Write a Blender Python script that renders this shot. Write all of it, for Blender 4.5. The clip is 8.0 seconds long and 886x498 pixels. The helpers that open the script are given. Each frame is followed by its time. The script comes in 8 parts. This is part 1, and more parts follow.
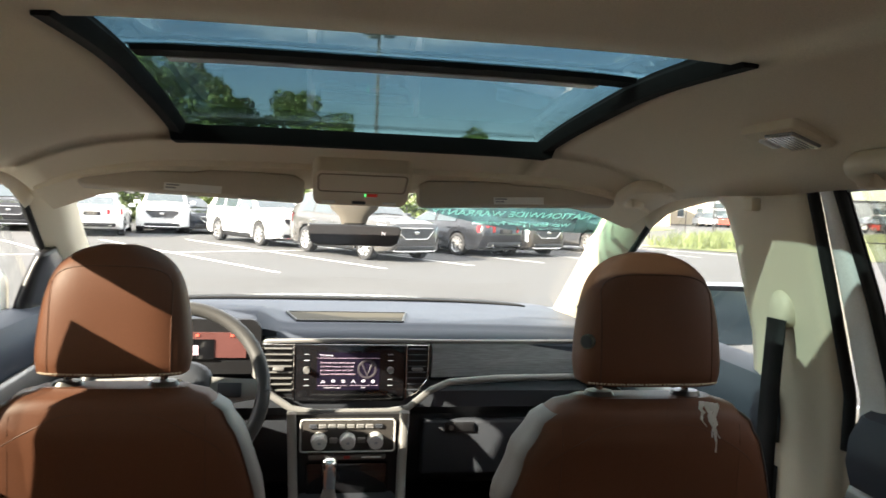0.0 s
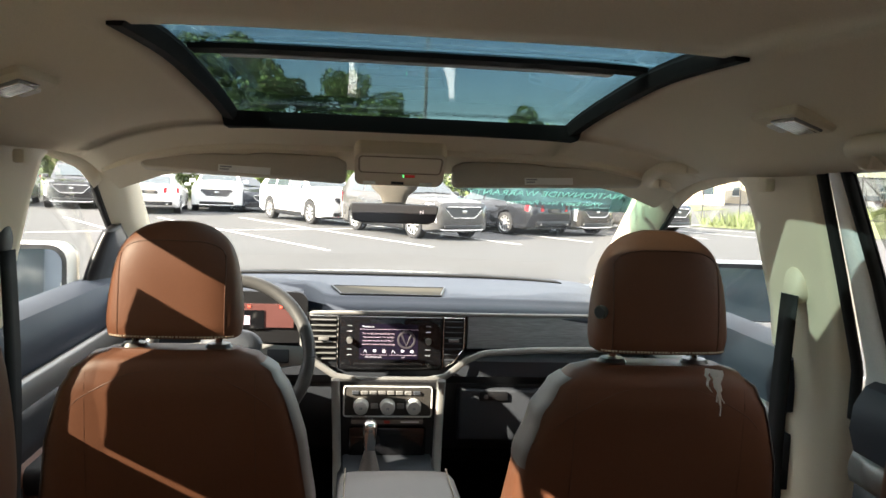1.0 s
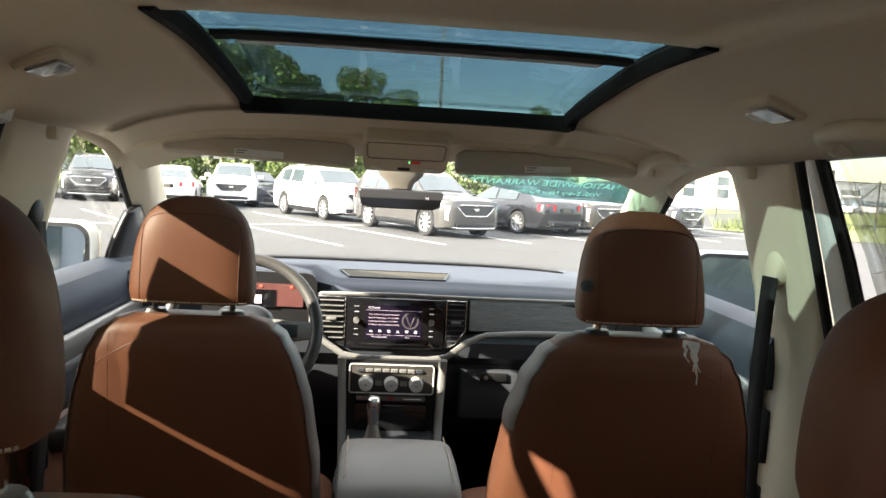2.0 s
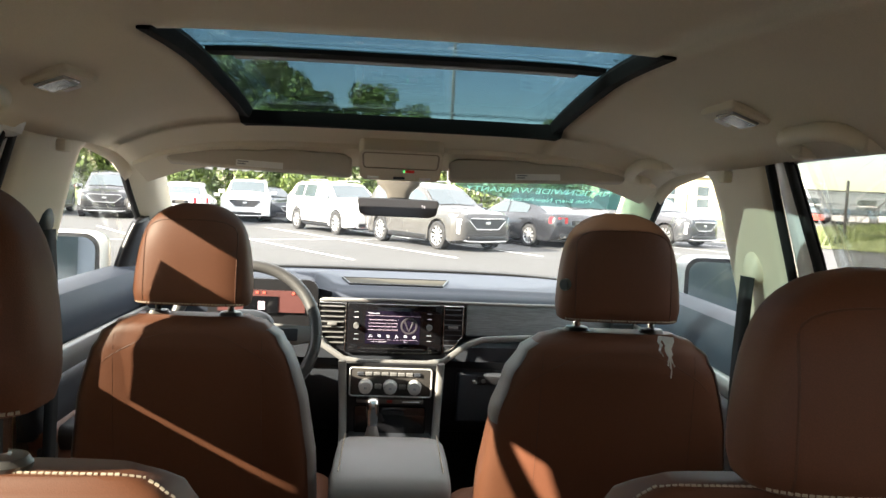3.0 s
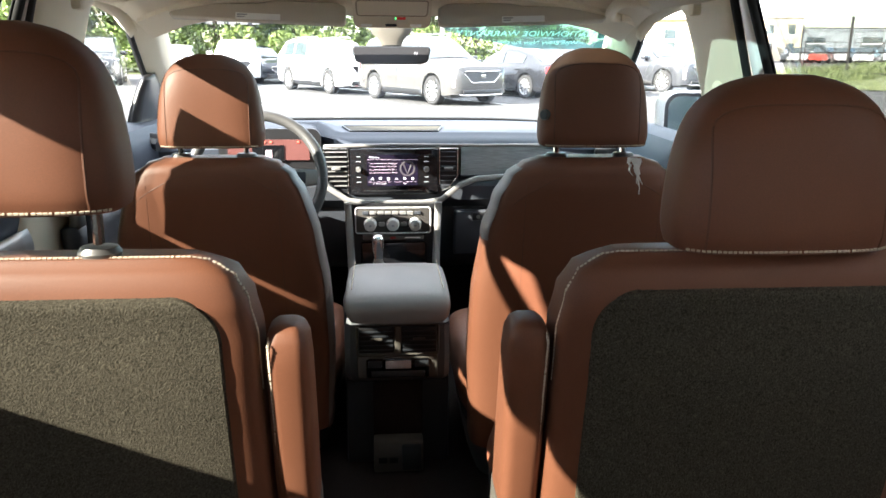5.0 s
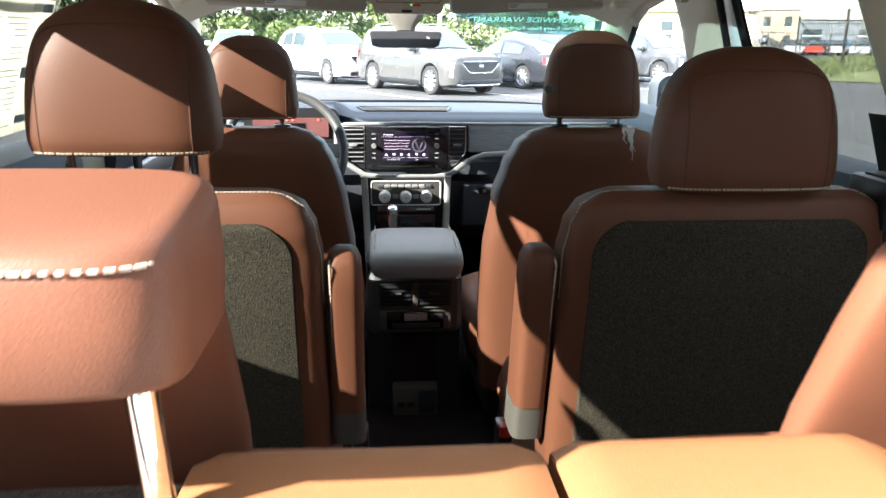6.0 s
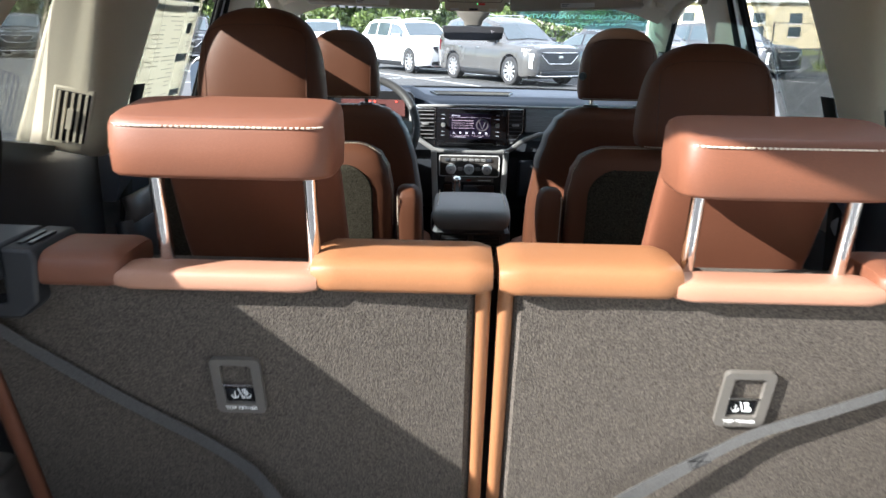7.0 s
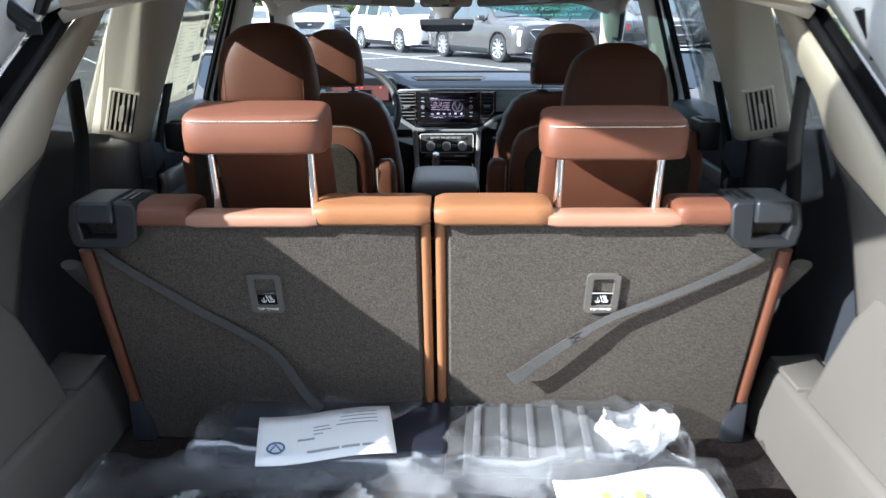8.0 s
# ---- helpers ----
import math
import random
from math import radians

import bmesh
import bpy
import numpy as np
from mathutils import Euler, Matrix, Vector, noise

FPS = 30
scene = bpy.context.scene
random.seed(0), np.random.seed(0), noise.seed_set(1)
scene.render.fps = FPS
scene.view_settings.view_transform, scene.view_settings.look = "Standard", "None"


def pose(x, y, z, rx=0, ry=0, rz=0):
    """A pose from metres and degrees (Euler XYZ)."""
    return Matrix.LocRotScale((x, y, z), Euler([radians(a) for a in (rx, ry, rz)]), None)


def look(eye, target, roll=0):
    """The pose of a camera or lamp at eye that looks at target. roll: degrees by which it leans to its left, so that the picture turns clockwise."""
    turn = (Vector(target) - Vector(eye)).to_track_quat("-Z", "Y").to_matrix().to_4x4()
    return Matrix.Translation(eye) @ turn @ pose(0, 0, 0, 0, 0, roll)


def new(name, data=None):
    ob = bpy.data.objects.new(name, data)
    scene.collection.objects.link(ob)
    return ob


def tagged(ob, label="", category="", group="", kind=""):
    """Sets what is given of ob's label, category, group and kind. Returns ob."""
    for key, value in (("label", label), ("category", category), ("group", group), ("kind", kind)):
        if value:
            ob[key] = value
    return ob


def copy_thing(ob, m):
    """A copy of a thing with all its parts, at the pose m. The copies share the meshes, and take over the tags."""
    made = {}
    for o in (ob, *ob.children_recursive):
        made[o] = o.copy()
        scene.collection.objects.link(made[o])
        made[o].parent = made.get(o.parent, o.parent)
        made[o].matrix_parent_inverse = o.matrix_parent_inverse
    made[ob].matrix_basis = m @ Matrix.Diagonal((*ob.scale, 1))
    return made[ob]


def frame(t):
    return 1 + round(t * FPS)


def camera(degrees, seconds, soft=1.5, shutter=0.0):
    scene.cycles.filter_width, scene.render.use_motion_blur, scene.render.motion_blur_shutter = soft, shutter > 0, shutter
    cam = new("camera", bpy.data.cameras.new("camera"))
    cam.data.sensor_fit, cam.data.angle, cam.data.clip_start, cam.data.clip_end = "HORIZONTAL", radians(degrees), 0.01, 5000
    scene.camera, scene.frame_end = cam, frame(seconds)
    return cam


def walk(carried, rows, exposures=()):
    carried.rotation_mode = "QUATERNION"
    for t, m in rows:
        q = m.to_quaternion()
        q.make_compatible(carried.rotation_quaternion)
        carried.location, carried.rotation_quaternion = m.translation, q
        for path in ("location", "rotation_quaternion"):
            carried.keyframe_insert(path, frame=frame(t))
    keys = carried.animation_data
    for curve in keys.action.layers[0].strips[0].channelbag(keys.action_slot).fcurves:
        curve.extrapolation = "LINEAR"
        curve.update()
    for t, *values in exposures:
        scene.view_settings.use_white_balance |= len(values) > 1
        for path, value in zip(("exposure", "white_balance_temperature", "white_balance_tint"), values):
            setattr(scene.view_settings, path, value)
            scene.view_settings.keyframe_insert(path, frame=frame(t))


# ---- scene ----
cam = camera(60.3, 8.0, soft=1.5, shutter=0.3)
PATH = [
    (0, (-0.101, 0.003, 1.53), (0.235, 1.971, 1.41), 2.2),
    (0.5, (-0.092, -0.051, 1.54), (0.114, 1.932, 1.383), 2.0),
    (1, (-0.081, -0.104, 1.535), (0.129, 1.877, 1.355), 2.2),
    (1.5, (-0.076, -0.156, 1.516), (0.12, 1.825, 1.32), 3.2),
    (3, (-0.02, -0.274, 1.492), (0.12, 1.715, 1.344), 2.6),
    (3.5, (-0.001, -0.308, 1.479), (0.132, 1.677, 1.275), 3.7),
    (4, (-0.003, -0.349, 1.484), (0.141, 1.62, 1.164), 3.0),
    (4.5, (-0.003, -0.395, 1.477), (0.138, 1.545, 1.013), 0.4),
    (6, (-0.083, -0.658, 1.45), (0.075, 1.263, 0.915), 0.6),
    (6.5, (-0.067, -0.838, 1.438), (0.056, 1.084, 0.9), 1.6),
    (7, (-0.037, -1.083, 1.464), (-0.077, 0.837, 0.904), 1.0),
    (7.5, (-0.03, -1.295, 1.485), (-0.058, 0.616, 0.896), 0.8),
    (8, (0.033, -1.483, 1.533), (0.003, 0.42, 0.919), -0.3),
]
walk(cam, [(t, look(eye, target, roll)) for t, eye, target, roll in PATH],
     [(0, 2.8, 6550, 10), (3.5, 3.0, 6450, 10), (4.6, 3.55, 6200, 10), (5.8, 3.42, 5650, 9), (6.5, 2.35, 5650, 10), (7.2, 2.52, 5350, 10), (7.6, 2.76, 5200, 10), (8, 2.2, 5150, 9)])

# ---- world and sun ----
SUN_DIR = Vector((1.0, 0.54, -0.58)).normalized()      # the way the sunlight travels
world = bpy.data.worlds.new("sky")
scene.world = world
world.use_nodes = True
wn, wl = world.node_tree.nodes, world.node_tree.links
wn.clear()
w_out = wn.new("ShaderNodeOutputWorld")
w_bg = wn.new("ShaderNodeBackground")
w_sky = wn.new("ShaderNodeTexSky")
w_sky.sky_type = "NISHITA"
w_sky.sun_disc = False
w_sky.sun_elevation = math.asin(-SUN_DIR.z)
w_sky.sun_rotation = math.atan2(-SUN_DIR.x, -SUN_DIR.y)
w_sky.dust_density = 0.3
w_co = wn.new("ShaderNodeTexCoord")
w_map = wn.new("ShaderNodeMapping")
w_map.inputs["Scale"].default_value = (1.0, 1.0, 3.2)
w_noise = wn.new("ShaderNodeTexNoise")
w_noise.inputs["Scale"].default_value = 2.6
w_noise.inputs["Detail"].default_value = 7
w_noise.inputs["Roughness"].default_value = 0.6
w_ramp = wn.new("ShaderNodeValToRGB")
w_ramp.color_ramp.elements[0].position = 0.53
w_ramp.color_ramp.elements[1].position = 0.68
w_mix = wn.new("ShaderNodeMixRGB")
w_mix.inputs["Color2"].default_value = (9.0, 9.0, 9.2, 1)
w_bg.inputs["Strength"].default_value = 0.065
wl.new(w_co.outputs["Generated"], w_map.inputs["Vector"])
wl.new(w_map.outputs["Vector"], w_noise.inputs["Vector"])
w_sep = wn.new("ShaderNodeSeparateXYZ")
w_up = wn.new("ShaderNodeMapRange")
w_up.inputs["From Min"].default_value, w_up.inputs["From Max"].default_value = 0.19, 0.25
w_up.inputs["To Min"].default_value, w_up.inputs["To Max"].default_value = -0.06, 0.27
w_add = wn.new("ShaderNodeMath")
wl.new(w_co.outputs["Generated"], w_sep.inputs["Vector"])
wl.new(w_sep.outputs["Z"], w_up.inputs["Value"])
wl.new(w_noise.outputs["Fac"], w_add.inputs[0])
wl.new(w_up.outputs["Result"], w_add.inputs[1])
wl.new(w_add.outputs["Value"], w_ramp.inputs["Fac"])
wl.new(w_ramp.outputs["Color"], w_mix.inputs["Fac"])
wl.new(w_sky.outputs["Color"], w_mix.inputs["Color1"])
wl.new(w_mix.outputs["Color"], w_bg.inputs["Color"])
wl.new(w_bg.outputs["Background"], w_out.inputs["Surface"])
sun_data = bpy.data.lights.new("sun", "SUN")
sun_data.energy, sun_data.angle, sun_data.color = 4.7, radians(0.53), (1.0, 0.89, 0.73)
sun = new("sun", sun_data)
sun.matrix_world = look((-30, -18, 17.4), Vector((-30, -18, 17.4)) + SUN_DIR)

# ---- materials ----
def mat(name, col, rough=0.5, metal=0.0, var=0.12, vscale=6.0, fine=0.06, gscale=350.0, bump=0.1, bdist=0.0006,
        coat=0.0, emit=0.0, spec=0.5, voronoi=False, rvar=0.08, island=0.0, col2=None, stretch=None):
    m = bpy.data.materials.new(name)
    m.use_nodes = True
    n, l = m.node_tree.nodes, m.node_tree.links
    b = n["Principled BSDF"]
    b.inputs["Metallic"].default_value = metal
    b.inputs["Coat Weight"].default_value = coat
    b.inputs["Specular IOR Level"].default_value = spec
    tc = n.new("ShaderNodeTexCoord")
    where = tc.outputs["Object"]
    if stretch:
        mp = n.new("ShaderNodeMapping")
        mp.inputs["Scale"].default_value = stretch
        l.new(where, mp.inputs["Vector"])
        where = mp.outputs["Vector"]
    big = n.new("ShaderNodeTexNoise")
    big.inputs["Scale"].default_value, big.inputs["Detail"].default_value = vscale, 5
    l.new(where, big.inputs["Vector"])
    if voronoi:
        small = n.new("ShaderNodeTexVoronoi")
        small.inputs["Scale"].default_value = gscale
        grain = small.outputs["Distance"]
    else:
        small = n.new("ShaderNodeTexNoise")
        small.inputs["Scale"].default_value, small.inputs["Detail"].default_value = gscale, 3
        grain = small.outputs["Fac"]
    l.new(where, small.inputs["Vector"])
    mix1 = n.new("ShaderNodeMixRGB")
    lo = tuple(c * (1 - var) for c in col[:3]) + (1,)
    hi = tuple(min(1.0, c * (1 + var)) for c in (col2 or col)[:3]) + (1,)
    mix1.inputs["Color1"].default_value, mix1.inputs["Color2"].default_value = lo, hi
    l.new(big.outputs["Fac"], mix1.inputs["Fac"])
    mul = n.new("ShaderNodeMixRGB")
    mul.blend_type = "MULTIPLY"
    mul.inputs["Fac"].default_value = 1.0
    rng = n.new("ShaderNodeMapRange")
    rng.inputs["From Min"].default_value, rng.inputs["From Max"].default_value = (0.0, 0.8) if voronoi else (0.3, 0.7)
    rng.inputs["To Min"].default_value, rng.inputs["To Max"].default_value = 1 - fine, 1 + fine
    l.new(grain, rng.inputs["Value"])
    l.new(mix1.outputs["Color"], mul.inputs["Color1"])
    l.new(rng.outputs["Result"], mul.inputs["Color2"])
    out = mul.outputs["Color"]
    if island:
        g = n.new("ShaderNodeNewGeometry")
        r2 = n.new("ShaderNodeMapRange")
        r2.inputs["To Min"].default_value, r2.inputs["To Max"].default_value = 1 - island, 1 + island
        l.new(g.outputs["Random Per Island"], r2.inputs["Value"])
        m2 = n.new("ShaderNodeMixRGB")
        m2.blend_type = "MULTIPLY"
        m2.inputs["Fac"].default_value = 1.0
        l.new(out, m2.inputs["Color1"])
        l.new(r2.outputs["Result"], m2.inputs["Color2"])
        out = m2.outputs["Color"]
    l.new(out, b.inputs["Base Color"])
    rr = n.new("ShaderNodeMapRange")
    rr.inputs["To Min"].default_value, rr.inputs["To Max"].default_value = max(0.02, rough - rvar), min(1, rough + rvar)
    l.new(big.outputs["Fac"], rr.inputs["Value"])
    l.new(rr.outputs["Result"], b.inputs["Roughness"])
    if bump:
        bp = n.new("ShaderNodeBump")
        bp.inputs["Strength"].default_value, bp.inputs["Distance"].default_value = bump, bdist
        l.new(grain, bp.inputs["Height"])
        l.new(bp.outputs["Normal"], b.inputs["Normal"])
    if emit:
        b.inputs["Emission Color"].default_value = (*col[:3], 1)
        b.inputs["Emission Strength"].default_value = emit
    return m


def glass(name, tint, gloss=0.08, rough=0.0):
    m = bpy.data.materials.new(name)
    m.use_nodes = True
    n, l = m.node_tree.nodes, m.node_tree.links
    n.clear()
    o = n.new("ShaderNodeOutputMaterial")
    t = n.new("ShaderNodeBsdfTransparent")
    t.inputs["Color"].default_value = (*tint, 1)
    g = n.new("ShaderNodeBsdfGlossy")
    g.inputs["Roughness"].default_value = rough
    f = n.new("ShaderNodeFresnel")
    f.inputs["IOR"].default_value = 1.45
    k = n.new("ShaderNodeMath")
    k.operation = "MULTIPLY"
    k.inputs[1].default_value = gloss * 12
    mx = n.new("ShaderNodeMixShader")
    l.new(f.outputs["Fac"], k.inputs[0])
    l.new(k.outputs["Value"], mx.inputs["Fac"])
    l.new(t.outputs["BSDF"], mx.inputs[1])
    l.new(g.outputs["BSDF"], mx.inputs[2])
    l.new(mx.outputs["Shader"], o.inputs["Surface"])
    return m


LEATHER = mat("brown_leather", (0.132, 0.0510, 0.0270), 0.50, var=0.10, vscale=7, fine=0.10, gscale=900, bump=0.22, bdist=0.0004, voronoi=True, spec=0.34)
# lighter brown for third-row pads and inner edges: sunlight is in the colour
LEATHER_SUNLIT = mat("sunlit_leather", (0.240, 0.108, 0.046), 0.46, var=0.10, vscale=9, fine=0.08, gscale=900, bump=0.2, bdist=0.0004, voronoi=True, spec=0.24)
LEATHER_DARK = mat("seam_leather", (0.10, 0.036, 0.017), 0.6, var=0.1)
BOLSTER = mat("grey_leather", (0.15, 0.125, 0.112), 0.48, var=0.10, vscale=9, fine=0.08, gscale=800, bump=0.2, bdist=0.0004, voronoi=True)
THREAD = mat("pale_thread", (0.55, 0.46, 0.36), 0.8, var=0.1)
CARPET = mat("seat_back_carpet", (0.076, 0.066, 0.055), 0.95, var=0.35, vscale=190, fine=0.55, gscale=520, bump=0.7, bdist=0.002, spec=0.1)
# second-row carpet, its colour deepened for the shade low in the cabin
CARPET_MID_SHADED = mat("shaded_middle_carpet", (0.053, 0.046, 0.034), 0.95, var=0.40, vscale=170, fine=0.6, gscale=480, bump=0.7, bdist=0.002, spec=0.1)
FLOOR_CARPET = mat("floor_carpet", (0.022, 0.017, 0.016), 0.95, var=0.2, vscale=14, fine=0.5, gscale=300, bump=0.6, bdist=0.002, spec=0.1)
HEADLINER = mat("beige_headliner_cloth", (0.725, 0.655, 0.525), 0.95, var=0.05, vscale=5, fine=0.10, gscale=700, bump=0.25, bdist=0.0006, spec=0.15)
TRIM = mat("beige_plastic", (0.65, 0.575, 0.435), 0.55, var=0.05, vscale=5, fine=0.04, gscale=900, bump=0.12)
DARK = mat("charcoal_plastic", (0.024, 0.027, 0.033), 0.5, var=0.12, vscale=9, fine=0.10, gscale=900, bump=0.25, voronoi=True)
CARGO = mat("grey_cargo_plastic", (0.088, 0.080, 0.069), 0.55, var=0.06, vscale=5, fine=0.08, gscale=900, bump=0.25, voronoi=True)
DASH = mat("slate_dash_vinyl", (0.042, 0.050, 0.066), 0.55, var=0.08, vscale=7, fine=0.08, gscale=900, bump=0.2, voronoi=True, spec=0.28)
BLACK = mat("black_plastic", (0.010, 0.010, 0.011), 0.35, var=0.15, vscale=12, fine=0.05)
GLOSS = mat("gloss_black", (0.006, 0.006, 0.007), 0.08, var=0.1, coat=0.5, bump=0)
RUBBER = mat("black_rubber", (0.008, 0.008, 0.008), 0.7, var=0.15, vscale=20, spec=0.25)
ROOF_BLACK = mat("matt_black_rail", (0.004, 0.004, 0.004), 0.8, var=0.15, vscale=20, spec=0.12)
SILVER = mat("satin_silver", (0.27, 0.265, 0.255), 0.40, metal=0.6, var=0.05, bump=0.02)
CHROME = mat("chrome", (0.75, 0.74, 0.72), 0.10, metal=1.0, var=0.03, bump=0)
WOOD = mat("grey_wood_trim", (0.20, 0.205, 0.215), 0.35, var=0.30, vscale=60, fine=0.22, gscale=420, bump=0.05, coat=0.2, stretch=(0.03, 1.0, 1.0))
WHITE_PAINT = mat("white_car_paint", (0.78, 0.78, 0.77), 0.22, var=0.03, vscale=3, coat=0.6, bump=0.0)
MIRROR = mat("mirror_glass", (0.80, 0.86, 0.88), 0.02, metal=1.0, var=0.0, bump=0, rvar=0.0)
PAPER = mat("white_paper", (0.80, 0.80, 0.78), 0.7, var=0.03, vscale=12, fine=0.02, bump=0.05)
INK = mat("grey_print", (0.30, 0.31, 0.33), 0.7, var=0.2, vscale=60)
INK_BLUE = mat("blue_print", (0.05, 0.12, 0.26), 0.7, var=0.2, vscale=60)
GLASS_CLEAR = glass("clear_glass", (0.975, 0.985, 0.98), 0.009)
GLASS_TINT = glass("privacy_glass", (0.62, 0.63, 0.61), 0.03)
GLASS_REAR = glass("rear_privacy_glass", (0.64, 0.65, 0.63), 0.03)
GLASS_ROOF = glass("roof_glass", (0.32, 0.395, 0.41), 0.03)
ASPHALT = mat("asphalt", (0.062, 0.062, 0.063), 0.9, var=0.25, vscale=0.6, fine=0.35, gscale=60, bump=0.5, bdist=0.01)
LINE = mat("line_paint", (0.72, 0.72, 0.70), 0.8, var=0.12, vscale=5, fine=0.12, gscale=40)
GRASS = mat("grass", (0.075, 0.12, 0.030), 0.9, var=0.35, vscale=0.8, fine=0.4, gscale=30, bump=0.6, bdist=0.05, col2=(0.16, 0.17, 0.06))

# ---- geometry helpers ----
def finish(me, smooth=35):
    if smooth:
        me.polygons.foreach_set("use_smooth", [True] * len(me.polygons))
        me.set_sharp_from_angle(angle=radians(smooth))
    return me


def part(name, bm, material, parent=None, label="", smooth=35):
    """One mesh object out of a bmesh, under a thing or a part."""
    me = bpy.data.meshes.new(name)
    bmesh.ops.recalc_face_normals(bm, faces=bm.faces)
    bm.to_mesh(me)
    bm.free()
    finish(me, smooth)
    for m in (material if isinstance(material, (list, tuple)) else [material]):
        me.materials.append(m)
    ob = new(name, me)
    if parent:
        ob.parent = parent
    if label:
        tagged(ob, label)
    return ob


def thing(name, label, category, m=None, group="", kind=""):
    ob = tagged(new(name), label, category, group, kind)
    if m is not None:
        ob.matrix_basis = m
    return ob


def box(bm, x0, x1, y0, y1, z0, z1, bev=0.0, seg=2):
    made = bmesh.ops.create_cube(bm, size=1.0)["verts"]
    for v in made:
        v.co = Vector((x0 + (v.co.x + 0.5) * (x1 - x0), y0 + (v.co.y + 0.5) * (y1 - y0), z0 + (v.co.z + 0.5) * (z1 - z0)))
    if bev:
        edges = list({e for v in made for e in v.link_edges})
        bmesh.ops.bevel(bm, geom=edges, offset=bev, segments=seg, profile=0.5, affect="EDGES")
    return made


def boxes(*specs, bev=0.0, seg=2):
    bm = bmesh.new()
    for s in specs:
        box(bm, *s, bev=bev, seg=seg)
    return bm


def loft(bm, rings, cap=True, closed=True):
    rows = [[bm.verts.new(p) for p in ring] for ring in rings]
    n = len(rows[0])
    for a, b in zip(rows, rows[1:]):
        for i in range(n if closed else n - 1):
            j = (i + 1) % n
            bm.faces.new((a[i], a[j], b[j], b[i]))
    if cap and closed:
        bm.faces.new(rows[0][::-1])
        bm.faces.new(rows[-1])
    return bm


def tube(bm, path, r, n=8, flat=1.0, side=None):
    """A bar of round or flattened section along a path of points."""
    pts = [Vector(p) for p in path]
    rings = []
    for i, p in enumerate(pts):
        d = (pts[min(i + 1, len(pts) - 1)] - pts[max(i - 1, 0)]).normalized()
        u = d.cross(side or (Vector((0, 0, 1)) if abs(d.z) < 0.9 else Vector((0, 1, 0)))).normalized()
        w = u.cross(d).normalized()
        rad = r[i] if isinstance(r, (list, tuple)) else r
        rings.append([p + u * math.cos(a) * rad + w * math.sin(a) * rad * flat for a in (2 * math.pi * k / n for k in range(n))])
    return loft(bm, rings)


def sheet(bm, fn, us, vs, keep=None):
    """A grid of faces over fn(u, v)."""
    vert = {}
    def at(i, j):
        if (i, j) not in vert:
            vert[i, j] = bm.verts.new(fn(us[i], vs[j]))
        return vert[i, j]
    for i in range(len(us) - 1):
        for j in range(len(vs) - 1):
            if keep is None or keep((us[i] + us[i + 1]) / 2, (vs[j] + vs[j + 1]) / 2):
                bm.faces.new((at(i, j), at(i + 1, j), at(i + 1, j + 1), at(i, j + 1)))
    return bm


def thicken(ob, t, offset=-1.0):
    md = ob.modifiers.new("thickness", "SOLIDIFY")
    md.thickness, md.offset = t, offset
    return ob


def bevelled(ob, w, seg=2, angle=40):
    md = ob.modifiers.new("edges", "BEVEL")
    md.width, md.segments, md.limit_method, md.angle_limit = w, seg, "ANGLE", radians(angle)
    return ob


def lin(a, b, n):
    return [a + (b - a) * i / (n - 1) for i in range(n)]


def ease(stops, x):
    """Linear between (x, value) stops."""
    if x <= stops[0][0]:
        return stops[0][1]
    for (a, va), (b, vb) in zip(stops, stops[1:]):
        if x <= b:
            return va + (vb - va) * (x - a) / (b - a)
    return stops[-1][1]


def smooth_ease(stops, x):
    if x <= stops[0][0]:
        return stops[0][1]
    for (a, va), (b, vb) in zip(stops, stops[1:]):
        if x <= b:
            k = (x - a) / (b - a)
            return va + (vb - va) * k * k * (3 - 2 * k)
    return stops[-1][1]


def flow(stops, x):
    """A smooth curve through (x, value) stops, with no flats at the stops."""
    x = min(max(x, stops[0][0]), stops[-1][0])
    i = max(k for k in range(len(stops) - 1) if stops[k][0] <= x)
    def slope(k):
        a, b = stops[max(k - 1, 0)], stops[min(k + 1, len(stops) - 1)]
        return (b[1] - a[1]) / (b[0] - a[0])
    (x0, v0), (x1, v1) = stops[i], stops[i + 1]
    h = x1 - x0
    k = (x - x0) / h
    return (v0 * (1 + 2 * k) * (1 - k) ** 2 + slope(i) * h * k * (1 - k) ** 2 + v1 * k * k * (3 - 2 * k) - slope(i + 1) * h * k * k * (1 - k))


def super_ring(w, d, n, z, count=36, cx=0.0, cy=0.0):
    """A rounded-oblong ring, half sizes w and d."""
    ring = []
    for k in range(count):
        a = 2 * math.pi * k / count
        c, s = math.cos(a), math.sin(a)
        ring.append(Vector((cx + w * math.copysign(abs(c) ** (2 / n), c), cy + d * math.copysign(abs(s) ** (2 / n), s), z)))
    return ring


def prism(bm, outline, y0, y1):
    """An outline in x and z, drawn out from y0 to y1."""
    return loft(bm, [[Vector((x, y0, z)) for x, z in outline], [Vector((x, y1, z)) for x, z in outline]])


def round_rect(x0, x1, z0, z1, r, n=5):
    out = []
    for cx, cz, a0 in ((x1 - r, z1 - r, 0), (x0 + r, z1 - r, 90), (x0 + r, z0 + r, 180), (x1 - r, z0 + r, 270)):
        for k in range(n + 1):
            a = radians(a0 + 90 * k / n)
            out.append((cx + r * math.cos(a), cz + r * math.sin(a)))
    return out


